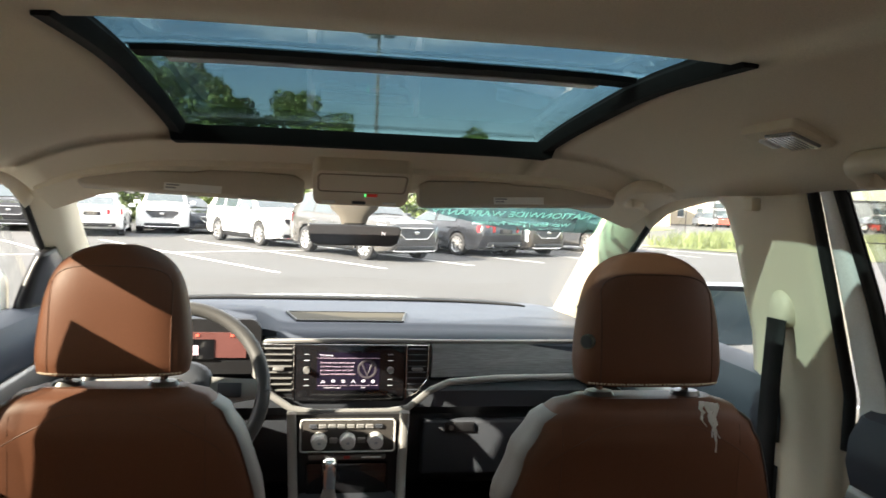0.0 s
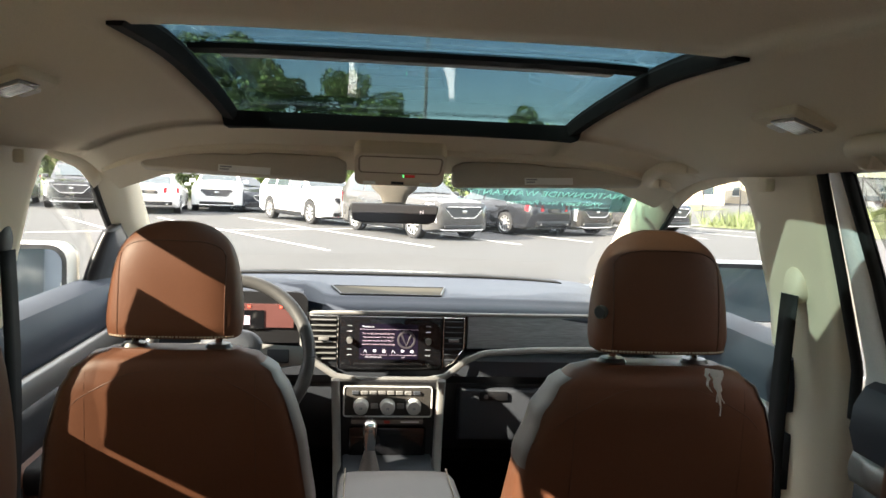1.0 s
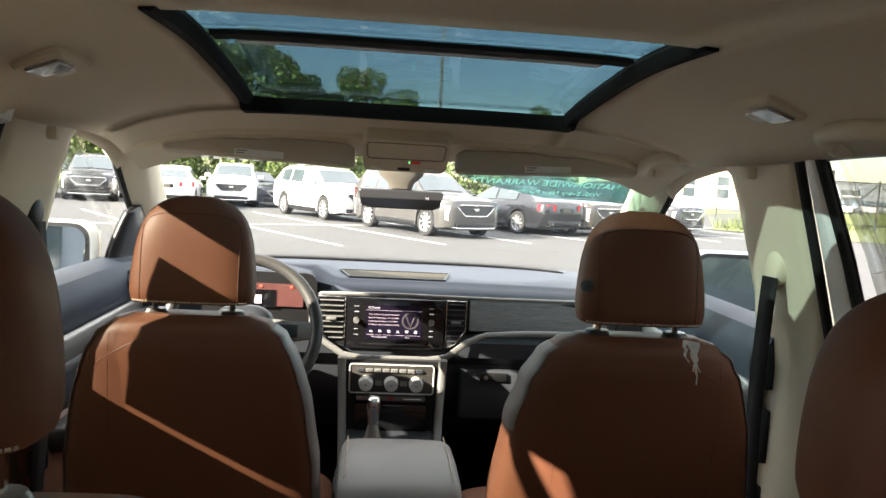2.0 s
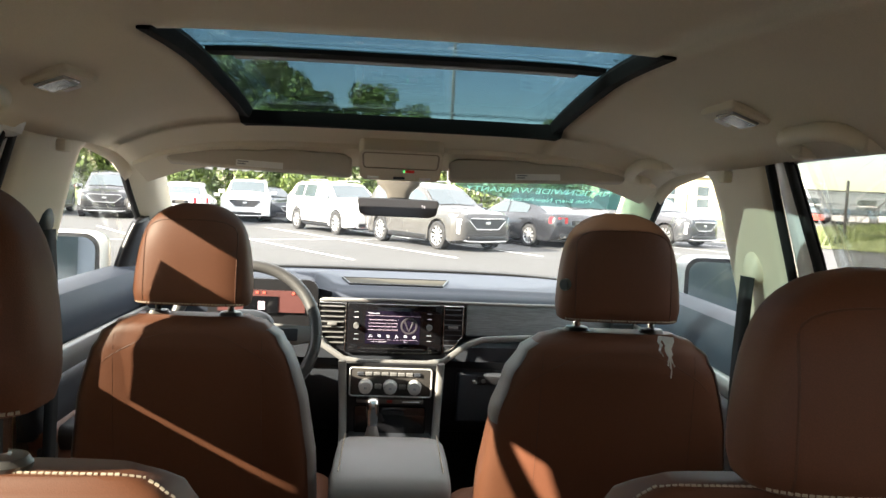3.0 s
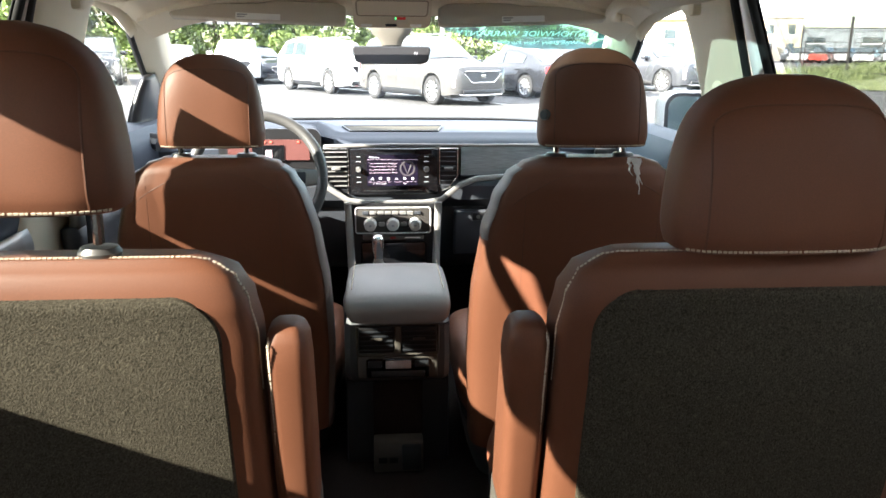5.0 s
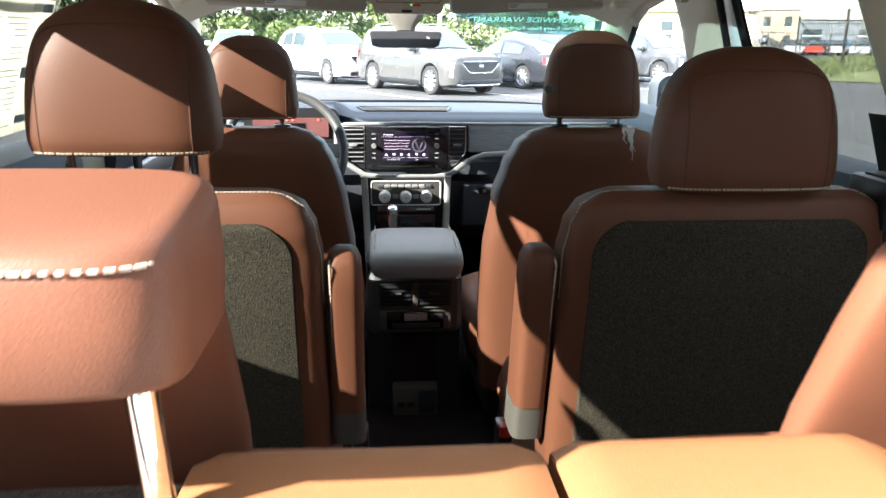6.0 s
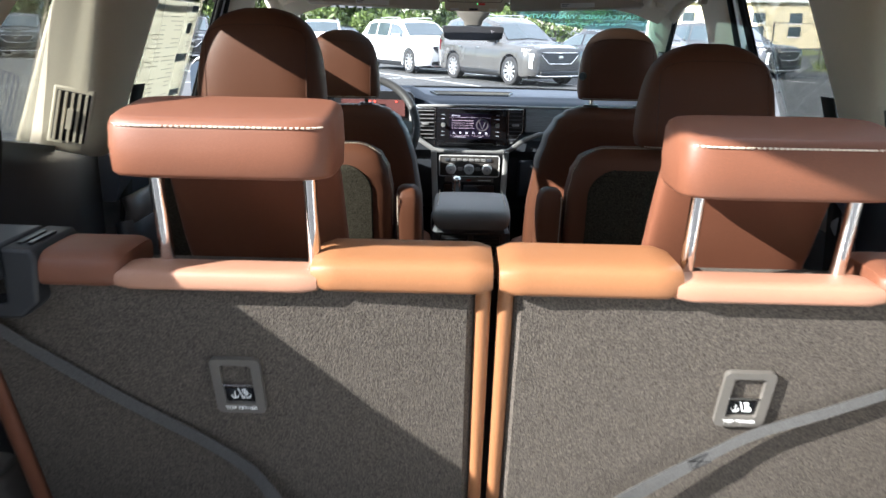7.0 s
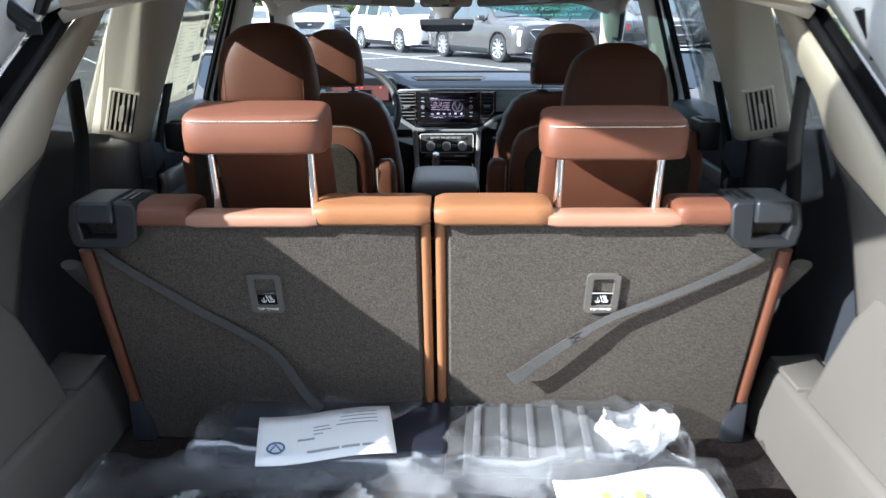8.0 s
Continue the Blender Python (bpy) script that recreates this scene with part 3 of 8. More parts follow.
thicken(tagged(part("cowl", bm, BLACK), "black plastic scuttle below the windscreen", "cowl", kind="structure"), 0.02, 1.0)
# nose and front flanks of the body
bm = bmesh.new()
loft(bm, [[Vector((x, 3.95 - 0.10 * (abs(x) / 0.85) ** 3, z)) for z in (0.35, 0.7, 1.0)] for x in lin(-0.85, 0.85, 9)], cap=False, closed=False)
thicken(tagged(part("body_nose", bm, WHITE_PAINT), "white painted nose of the car", "car body", kind="structure"), 0.01, 0.0)
for s in (-1, 1):
    bm = bmesh.new()
    sheet(bm, lambda y, z: Vector((s * (0.85 - 0.05 * max(0, (y - 3.2)) ** 2), y, z)), lin(2.86, 3.88, 9), lin(0.35, 0.95, 5))
    thicken(tagged(part("body_wing", bm, WHITE_PAINT), "white painted front wing", "car body", kind="structure"), 0.01, 0.0)
# rear header and sill of the tail opening
bm = bmesh.new()
rings = []
for x in lin(-0.585, 0.585, 21):
    z = roof_z(x, -0.19) - 0.004
    rings.append([Vector((x, -0.13, z + 0.012)), Vector((x, -0.19, z - 0.004)), Vector((x, -0.235, z + 0.004)), Vector((x, -0.25, z + 0.03)), Vector((x, -0.13, z + 0.05))])
loft(bm, rings)
tagged(part("trim_tail", bm, TRIM), "beige plastic header above the tail opening", "trim", kind="structure")
bm = bmesh.new()
box(bm, -0.64, 0.64, -0.80, -0.62, 0.62, 0.762, bev=0.012)
tagged(part("sill_tail", bm, BLACK), "black plastic loading sill", "sill", kind="structure")
bm = bmesh.new()
box(bm, -0.80, 0.80, -0.98, -0.80, 0.38, 0.755, bev=0.05, seg=4)
tagged(part("body_bumper", bm, WHITE_PAINT), "white painted rear bumper", "bumper", kind="structure")

# raised tailgate over the opening
gate = thing("tailgate", "raised tailgate, white outside with a grey plastic lining", "tailgate")
def gate_at(u, v, lift=0.0):
    half = 0.56 + 0.06 * math.sin(math.pi * min(1, v * 0.9))
    return Vector((u * half, -0.30 - 0.98 * v, 1.665 + 0.40 * v - 0.05 * v * v - 0.03 * u * u + lift))
bm = bmesh.new()
sheet(bm, lambda u, v: gate_at(u, v), lin(-1, 1, 9), [0.0, 0.06, 0.45, 0.5, 0.75, 1.0], lambda u, v: not (abs(u) < 0.86 and 0.06 < v < 0.45))
thicken(part("lining", bm, CARGO, gate, "grey plastic lining"), 0.02, 1.0)
bm = bmesh.new()
sheet(bm, lambda u, v: gate_at(u, v, 0.05), lin(-1, 1, 9), [0.0, 0.06, 0.45, 0.5, 0.75, 1.0], lambda u, v: not (abs(u) < 0.86 and 0.06 < v < 0.45))
thicken(part("skin", bm, WHITE_PAINT, gate, "white painted skin"), 0.01, 1.0)
bm = bmesh.new()
sheet(bm, lambda u, v: gate_at(u, v, 0.045), lin(-0.87, 0.87, 7), lin(0.05, 0.46, 4))
thicken(part("rear_glass", bm, GLASS_REAR, gate, "dark rear window"), 0.004, 1.0)

# ---- seats ----
def headrest(parent, cx, z0, h, w, d, y, lift, posts=0.07, tilt=0.0, button=False, base_z=0.0):
    """A padded rest on two posts: z0 its lower edge, y its middle; lift the bare length of the posts."""
    W = [(0.0, 0.965), (0.14, 1.0), (0.5, 0.945), (0.7, 0.865), (0.82, 0.765), (0.91, 0.61), (0.965, 0.44), (1.0, 0.22)]
    D = [(0.0, 0.86), (0.10, 0.98), (0.55, 1.0), (0.8, 0.86), (0.93, 0.62), (1.0, 0.30)]
    def wz(k): return w / 2 * flow(W, k)
    def dz(k): return d / 2 * flow(D, k)
    def cy(k): return y + tilt * (k - 0.5) * h
    def back(x, k, off=0.0):
        q = min(1.0, abs(x - cx) / max(wz(k), 1e-6))
        return Vector((x, cy(k) - dz(k) * (1 - q ** 3.4) ** (1 / 3.4) - off, z0 + k * h))
    bm = bmesh.new()
    ks = [0, 0.012, 0.03, 0.06, 0.10, 0.16, 0.25, 0.35, 0.45, 0.55, 0.65, 0.72, 0.78, 0.83, 0.87, 0.905, 0.935, 0.96, 0.98, 0.992, 1.0]
    rings = [super_ring(wz(k) * (0.97 if k == 0 else 1), dz(k), 3.4, z0 + k * h, 72, cx, cy(k)) for k in ks]
    loft(bm, rings)
    pad = part("pad", bm, LEATHER, parent, "brown leather pad", smooth=60)
    # welt that frames the rear panel
    bm = bmesh.new()
    edge = [back(cx - w * 0.385, k, -0.0006) for k in lin(0.02, 0.62, 14)]
    for a in lin(180, 0, 15):
        edge.append(back(cx + w * 0.385 * math.copysign(abs(math.cos(radians(a))) ** 0.55, math.cos(radians(a))), 0.62 + 0.225 * math.sin(radians(a)) ** 0.6, -0.0006))
    edge += [back(cx + w * 0.385, k, -0.0006) for k in lin(0.62, 0.02, 14)]
    tube(bm, edge, 0.0015, 6)
    part("welt", bm, LEATHER_DARK, pad)
    bm = bmesh.new()
    low = []
    for x in lin(-0.93, 0.93, 30):
        low.append(back(cx + x * wz(0.02), 0.02, 0.0006))
    stitches(bm, low)
    part("stitching", bm, THREAD, pad, "pale contrast stitching", smooth=0)
    for s in (-1, 1):
        bm = bmesh.new()
        tube(bm, [(cx + s * posts, y, z0 - lift - 0.02), (cx + s * posts, y + 0.002, z0 + 0.02)], 0.0062, 10)
        part("post", bm, CHROME, parent, "chrome post")
        bm = bmesh.new()
        zc = z0 - lift
        loft(bm, [super_ring(r, r * 0.8, 2.2, z, 18, cx + s * posts, y) for r, z in ((0.022, zc - 0.006), (0.023, zc), (0.019, zc + 0.006), (0.008, zc + 0.007))])
        part("post_collar", bm, mat("satin_collar", (0.16, 0.155, 0.15), 0.35, metal=0.7, bump=0), parent, "dark satin collar")
    if button:
        bm = bmesh.new()
        p = Vector((cx - wz(0.36) * 0.955, y - dz(0.36) * 0.72, z0 + 0.33 * h))
        tube(bm, [p + Vector((0.006, 0.005, 0)), p - Vector((0.0022, 0.0018, 0))], 0.0105, 24)
        part("release_ring", bm, mat("dull_ring", (0.10, 0.105, 0.09), 0.45, metal=0.6, bump=0), pad, "dull grey ring")
        bm = bmesh.new()
        tube(bm, [p + Vector((0.004, 0.003, 0)), p - Vector((0.0032, 0.0026, 0))], 0.0086, 24)
        part("release_button", bm, DARK, pad, "charcoal push button")
    return pad


def seat_shape(z_top, z_low, w_stops, d_stops, lean, y_top, n=4.5):
    """Returns ring(z), and the rear skin at x and z, of a leaning backrest centred on x = 0."""
    H = z_top - z_low
    def half(z): return smooth_ease(w_stops, (z_top - z) / H)
    def deep(z): return smooth_ease(d_stops, (z_top - z) / H)
    def mid(z): return y_top + (z_top - z) * lean
    def ring(z, grow=0.0): return super_ring(half(z) + grow, deep(z) + grow, n, z, 112, 0, mid(z))
    def skin(x, z, off=0.0):
        q = min(1.0, abs(x) / half(z))
        return Vector((x, mid(z) - deep(z) * (1 - q ** n) ** (1 / n) - off, z))
    return half, deep, mid, ring, skin


def front_seat(name, x, y, drop, label, button):
    """y: how far the seat is slid forward; drop: how far it is lowered."""
    seat = thing(name, label, "car seat", pose(x, y, -drop), "front seats")
    zt, zl = 1.268, 0.60
    half, deep, mid, ring, skin = seat_shape(zt, zl, [(0, 0.105), (0.02, 0.140), (0.06, 0.168), (0.13, 0.192), (0.24, 0.212), (0.42, 0.230), (0.65, 0.236), (1, 0.225)],
                                             [(0, 0.025), (0.03, 0.048), (0.10, 0.060), (0.3, 0.07), (1, 0.085)], 0.16, 1.085, 4.2)
    zs = [zt - (zt - zl) * k for k in (0, 0.006, 0.016, 0.03, 0.05, 0.075, 0.1, 0.14, 0.18, 0.24, 0.32, 0.42, 0.55, 0.7, 0.85, 1.0)]
    bm = bmesh.new()
    loft(bm, [ring(z) for z in zs])
    back = part("backrest", bm, LEATHER, seat, "brown leather backrest", smooth=60)
    # seams: down both sides of the rear panel and round the shoulders
    for sx in (-0.135, 0.135):
        bm = bmesh.new()
        tube(bm, [skin(sx * (1 + 0.05 * k), zt - 0.035 - 0.55 * k, -0.0006) for k in lin(0, 1, 22)], 0.0010, 6)
        part("seam", bm, LEATHER_DARK, back)
    bm = bmesh.new()
    path = []
    for u in lin(-1, 1, 41):
        z = zt - 0.030 - 0.10 * abs(u) ** 3.0
        path.append(skin(u * half(z) * 0.965, z, -0.0006))
    tube(bm, path, 0.0010, 6)
    part("seam", bm, LEATHER_DARK, back)
    # grey leather flank cladding, both sides
    for s in (-1, 1):
        bm = bmesh.new()
        rings = []
        # the inner flank of the passenger seat ends below the shoulder
        for z in ([zt - 0.02 - 0.15 * k for k in lin(0, 1, 12)] if button and s < 0 else zs[3:]):
            r = [p for p in super_ring(half(z) + 0.0025, deep(z) + 0.0025, 4.2, z, 104, 0, mid(z)) if p.x * s > half(z) * 0.965 and p.y > mid(z) - deep(z) * 0.80]
            r.sort(key=lambda p: p.y)
            idx = [round(i * (len(r) - 1) / 13) for i in range(14)]
            rings.append([r[i] for i in idx])
        loft(bm, rings, cap=False, closed=False)
        part("side_bolster", bm, BOLSTER, back, "grey leather flank")
    # map pocket edge
    bm = bmesh.new()
    tube(bm, [skin(u * 0.13, 0.86 - 0.008 * (1 - u * u), 0.001) for u in lin(-1, 1, 20)], 0.003, 6)
    part("pocket_edge", bm, LEATHER_DARK, back)
    # cushion and its base
    bm = bmesh.new()
    loft(bm, [super_ring(w, d, 4.5, z, 40, 0, 1.44) for w, d, z in ((0.20, 0.25, 0.60), (0.235, 0.275, 0.63), (0.25, 0.285, 0.69), (0.245, 0.28, 0.73), (0.20, 0.24, 0.752))])
    part("cushion", bm, LEATHER, seat, "brown leather cushion", smooth=60)
    bm = bmesh.new()
    loft(bm, [super_ring(w, d, 6, z, 32, 0, 1.42) for w, d, z in ((0.20, 0.22, 0.46 + drop), (0.22, 0.25, 0.52 + drop), (0.235, 0.27, 0.62))])
    part("seat_base", bm, DARK, seat, "charcoal plastic base")
    headrest(seat, 0, 1.290, 0.188, 0.218, 0.092, 1.088, 0.022, 0.068, 0.10, button)
    return seat


driver_seat = front_seat("front_seat", -0.386, 0.110, 0.028, "brown leather front seat beside the steering wheel", False)
passenger_seat = front_seat("front_seat", 0.388, -0.030, 0.010, "brown leather front seat with a plastic tag on its headrest post", True)
# torn clear tag left hanging on the passenger's post
tag = thing("plastic_tag", "torn clear plastic tag hanging from a headrest post", "tag")
rng = random.Random(4)
for k in range(4):
    bm = bmesh.new()
    p = [Vector((0.452 + 0.005 * k, 1.00 - 0.004 * k, 1.262))]
    for i in range(7):
        p.append(p[-1] + Vector((rng.uniform(-0.003, 0.005), rng.uniform(-0.002, 0.001), -0.005 - 0.004 * rng.random() * k)))
    rings = []
    for i, q in enumerate(p):
        wd = 0.004 * (1 - i / 8)
        rings.append([q + Vector((-wd, 0, 0)), q + Vector((wd, -0.003 * (i % 2), 0))])
    loft(bm, rings, cap=False, closed=False)
    part("shred", bm, PAPER, tag)


def captain_seat(name, x, s, lift, rest, label):
    """Second-row seat; s: side on which the aisle lies (+1 to the right)."""
    seat = thing(name, label, "car seat", pose(x, 0.072, 0), "second-row seats")
    zt, zl = 1.250, 0.62
    half, deep, mid, ring, skin = seat_shape(zt, zl, [(0, 0.172), (0.012, 0.196), (0.035, 0.214), (0.075, 0.226), (0.15, 0.233), (0.6, 0.235), (1, 0.229)],
                                             [(0, 0.022), (0.03, 0.040), (0.08, 0.052), (0.25, 0.060), (1, 0.072)], 0.17, 0.292, 6.0)
    zs = [zt - (zt - zl) * k for k in (0, 0.006, 0.016, 0.03, 0.05, 0.075, 0.1, 0.14, 0.18, 0.24, 0.32, 0.42, 0.55, 0.7, 0.85, 1.0)]
    bm = bmesh.new()
    loft(bm, [ring(z) for z in zs])
    back = part("backrest", bm, LEATHER, seat, "brown leather backrest", smooth=60)
    # carpeted rear panel, sunk a little into the leather border
    bm = bmesh.new()
    z1, z0, r = zt - 0.036, zl + 0.02, 0.055
    def panel(u, v):
        z = z0 + (z1 - z0) * v
        w = 0.199
        if z > z1 - r:
            w -= r - math.sqrt(max(0.0, r * r - (z - z1 + r) ** 2))
        return skin(u * w, z, 0.0035 - 0.004 * (abs(u) > 0.99 or v > 0.995))
    sheet(bm, panel, [-1, -0.985] + lin(-0.9, 0.9, 15) + [0.985, 1], lin(0, 0.9, 14) + lin(0.905, 0.985, 9) + [0.99, 0.994, 0.997, 0.999, 1.0])
    part("carpet_panel", bm, CARPET_MID_SHADED, back, "dark flecked carpet panel")
    bm = bmesh.new()
    side_run = [(half(z) * 0.999, mid(z) - deep(z) * 0.42, z) for z in lin(zt - 0.16, zt - 0.004, 30)]
    path = [Vector((-x, y, z)) for x, y, z in side_run] + [Vector((u * 0.166, mid(zt) - deep(zt) * 0.7, zt + 0.0003)) for u in lin(-1, 1, 20)] + [Vector(p) for p in side_run[::-1]]
    stitches(bm, path)
    part("stitching", bm, THREAD, back, "pale contrast stitching", smooth=0)
    # fold-up armrest by the aisle
    arm = bmesh.new()
    ax = s * 0.262
    rings = []
    for k, w, d in ((0, 0.008, 0.012), (0.008, 0.014, 0.022), (0.03, 0.020, 0.030), (0.08, 0.0245, 0.037), (0.2, 0.026, 0.042), (0.6, 0.026, 0.045), (1, 0.025, 0.047)):
        z = 1.166 - 0.262 * k
        rings.append(super_ring(w, d, 4, z, 44, ax, 0.308 + 0.20 * k * 0.262))
    loft(arm, rings)
    ob = part("armrest", arm, LEATHER, seat, "brown leather folding armrest", smooth=60)
    bm = bmesh.new()
    stitches(bm, [Vector((ax - s * 0.018, 0.308 + 0.2 * k * 0.262 - 0.040 + 0.02 * (k < 0.05), 1.164 - 0.262 * k)) for k in lin(0.03, 0.98, 26)])
    part("stitching", bm, THREAD, ob, "pale contrast stitching", smooth=0)
    bm = bmesh.new()
    loft(bm, [super_ring(0.026, 0.046, 4.5, z, 24, ax, 0.361 + (0.905 - z) * 0.2) for z in (0.905, 0.870, 0.845)])
    part("armrest_hinge", bm, CARGO, seat, "grey plastic hinge cover")
    bm = bmesh.new()
    loft(bm, [super_ring(w, d, 4.5, z, 40, 0, 0.66) for w, d, z in ((0.20, 0.25, 0.60), (0.225, 0.27, 0.63), (0.238, 0.275, 0.70), (0.225, 0.265, 0.745), (0.18, 0.23, 0.758))])
    part("cushion", bm, LEATHER, seat, "brown leather cushion", smooth=60)
    for sx in (-0.19, 0.19):
        part("runner", boxes((sx - 0.025, sx + 0.025, 0.36, 0.92, 0.46, 0.62), bev=0.01), DARK, seat, "charcoal plastic runner")
    bm = bmesh.new()
    box(bm, s * 0.275 - 0.014, s * 0.275 + 0.014, 0.455, 0.50, 0.74, 0.795, bev=0.006)
    part("buckle", bm, BLACK, seat, "black belt buckle")
    bm = bmesh.new()
    box(bm, s * 0.275 - 0.011, s * 0.275 + 0.011, 0.448, 0.47, 0.778, 0.80, bev=0.003)
    part("buckle_button", bm, mat("red_plastic", (0.45, 0.03, 0.02), 0.4), seat, "red release button")
    # outer catch on the shoulder
    bm = bmesh.new()
    box(bm, -s * 0.235 - 0.026, -s * 0.235 + 0.026, 0.25, 0.345, 1.193, 1.264, bev=0.008)
    ob = part("fold_catch", bm, BLACK, seat, "black plastic folding catch")
    bm = bmesh.new()
    box(bm, -s * 0.235 - 0.015, -s * 0.235 + 0.015, 0.268, 0.325, 1.258, 1.268, bev=0.003)
    part("catch_lever", bm, DARK, ob)
    headrest(seat, rest[0], zt + lift + 0.004, 0.187, rest[1], 0.115, 0.290, lift, 0.078, 0.06)
    return seat


captain_seat("second_row_seat", -0.400, 1, 0.050, (-0.008, 0.236), "brown leather second-row seat with its headrest raised, carpeted back")
captain_seat("second_row_seat", 0.402, -1, 0.001, (0.012, 0.252), "brown leather second-row seat with lowered headrest, carpeted back")


def third_seat(s):
    """Third-row half bench; s = -1 on the driver's side."""
    seat = thing("third_row_seat", "carpet-backed third-row seat with brown leather edges, " + ("half shaded" if s < 0 else "sunlit"),
                 "car seat", group="third-row seats")
    LEAN, YT, ZT = 0.30, -0.378, 1.218
    def back_y(z): return YT + (ZT - z) * LEAN
    xa, xb = 0.005, 0.548
    def q(a, b): return tuple(sorted((s * a, s * b)))
    # carpeted slab
    bm = bmesh.new()
    rings = []
    for k in lin(0, 1, 14):
        z = ZT - (ZT - 0.765) * k
        y = back_y(z)
        x0, x1 = xa + 0.012, xb - 0.012
        rings.append([Vector((s * x0, y + 0.012, z)), Vector((s * (x0 + 0.010), y, z)), Vector((s * (x0 + 0.10), y - 0.004, z)), Vector((s * (x1 - 0.10), y - 0.004, z)),
                      Vector((s * (x1 - 0.010), y, z)), Vector((s * x1, y + 0.012, z)), Vector((s * x1, y + 0.09, z)), Vector((s * x0, y + 0.09, z))])
    loft(bm, rings)
    back = part("carpet_back", bm, CARPET, seat, "dark flecked carpet back")
    # leather edge towards the gap and on the outside
    for x, r, nm in ((xa + 0.0062, 0.0080, "inner_edge"), (xb - 0.004, 0.0075, "outer_edge")):
        bm = bmesh.new()
        pts = [Vector((s * x, back_y(z) + 0.008, z)) for z in lin(ZT - (0.0 if nm == "inner_edge" else 0.05), 0.855, 16)]
        tube(bm, pts, r, 12, 1.0 if nm == "inner_edge" else 1.5, Vector((1, 0, 0)))
        part(nm, bm, LEATHER_SUNLIT if nm == "inner_edge" else LEATHER, seat, "leather edge roll", smooth=60)
    # top: inner pad, roll with sunlight put into its paler colour, outer pad
    def pad(x0, x1, y0, y1, z0, z1, nm, material):
        bm = bmesh.new()
        rings = []
        n = 14
        for k in lin(0, 1, n):
            e = min(k, 1 - k) * (x1 - x0) / 0.018
            g = 1.0 if e >= 1 else math.sqrt(max(0.02, 1 - (1 - e) ** 2))
            x = x0 + (x1 - x0) * k
            ym, zm = (y0 + y1) / 2, z0
            ring = []
            for a in range(24):
                t = 2 * math.pi * a / 24
                c, si = math.cos(t), math.sin(t)
                ring.append(Vector((s * x, ym + (y1 - y0) / 2 * (0.86 + 0.14 * g) * math.copysign(abs(c) ** 0.5, c),
                                    (z0 + z1) / 2 + (z1 - z0) / 2 * (0.72 + 0.28 * g) * math.copysign(abs(si) ** 0.5, si))))
            rings.append(ring)
        loft(bm, rings)
        return part(nm, bm, material, seat, "brown leather top roll", smooth=60)
    pad(xa - 0.002, 0.178, -0.398, -0.300, 1.214, 1.250, "inner_pad", LEATHER_SUNLIT)
    pad(0.172, 0.368, -0.398, -0.352, 1.214, 1.237, "top_roll", mat("sunlit_pale_leather", (0.31, 0.16, 0.10), 0.5, var=0.08, fine=0.06, gscale=900, bump=0.15))
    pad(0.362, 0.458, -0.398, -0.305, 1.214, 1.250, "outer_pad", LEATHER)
    # front cushions of the backrest
    bm = bmesh.new()
    loft(bm, [super_ring(0.245, 0.05, 5, z, 32, s * 0.285, back_y(z) + 0.115) for z in lin(1.19, 0.80, 6)])
    part("front_padding", bm, LEATHER, seat, "brown leather front", smooth=60)
    # latch housing on the outside shoulder: cheek, cuff, recess and handle
    bm = bmesh.new()
    prism(bm, [(s * x, z) for x, z in ((0.438, 1.246), (0.443, 1.255), (0.472, 1.256), (0.472, 1.200), (0.530, 1.200), (0.527, 1.184), (0.459, 1.184), (0.441, 1.200))], -0.402, -0.312)
    prism(bm, [(s * x, z) for x, z in ((0.517, 1.256), (0.531, 1.256), (0.539, 1.246), (0.544, 1.215), (0.539, 1.190), (0.527, 1.184), (0.521, 1.200), (0.526, 1.220), (0.524, 1.248))], -0.402, -0.312)
    hub = part("latch_housing", bm, mat("latch_plastic", (0.009, 0.010, 0.0115), 0.5, var=0.1, fine=0.08), seat, "charcoal plastic latch housing")
    bevelled(hub, 0.004, 3)
    bm = bmesh.new()
    prism(bm, [(s * x, z) for x, z in ((0.471, 1.258), (0.521, 1.258), (0.526, 1.248), (0.525, 1.224), (0.471, 1.224))], -0.409, -0.318)
    bevelled(part("latch_handle", bm, mat("slate_plastic", (0.015, 0.0165, 0.019), 0.4, var=0.08, fine=0.05), hub, "slate release handle"), 0.005, 3)
    bm = bmesh.new()
    box(bm, *q(0.471, 0.522), -0.372, -0.330, 1.196, 1.228)
    part("latch_recess", bm, BLACK, hub)
    bm = bmesh.new()
    for k in range(2):
        box(bm, *q(0.448 + 0.010 * k, 0.453 + 0.010 * k), -0.385, -0.340, 1.255, 1.2575)
    part("latch_slot", bm, BLACK, hub)
    # lower corner bracket
    bm = bmesh.new()
    box(bm, *q(xb - 0.03, xb + 0.012), -0.262, -0.215, 0.765, 0.858, bev=0.008)
    part("corner_bracket", bm, DARK, seat, "charcoal plastic bracket")
    bm = bmesh.new()
    box(bm, *q(0.004, 0.034), -0.268, -0.235, 0.84, 0.862, bev=0.003)
    part("edge_clip", bm, BLACK, seat)
    # child-seat anchor pocket with its word
    anchor_z, ax = 1.094, s * 0.268
    m = pose(ax, back_y(anchor_z) - 0.0085, anchor_z, 90 + math.degrees(math.atan(LEAN)), 0, 0)
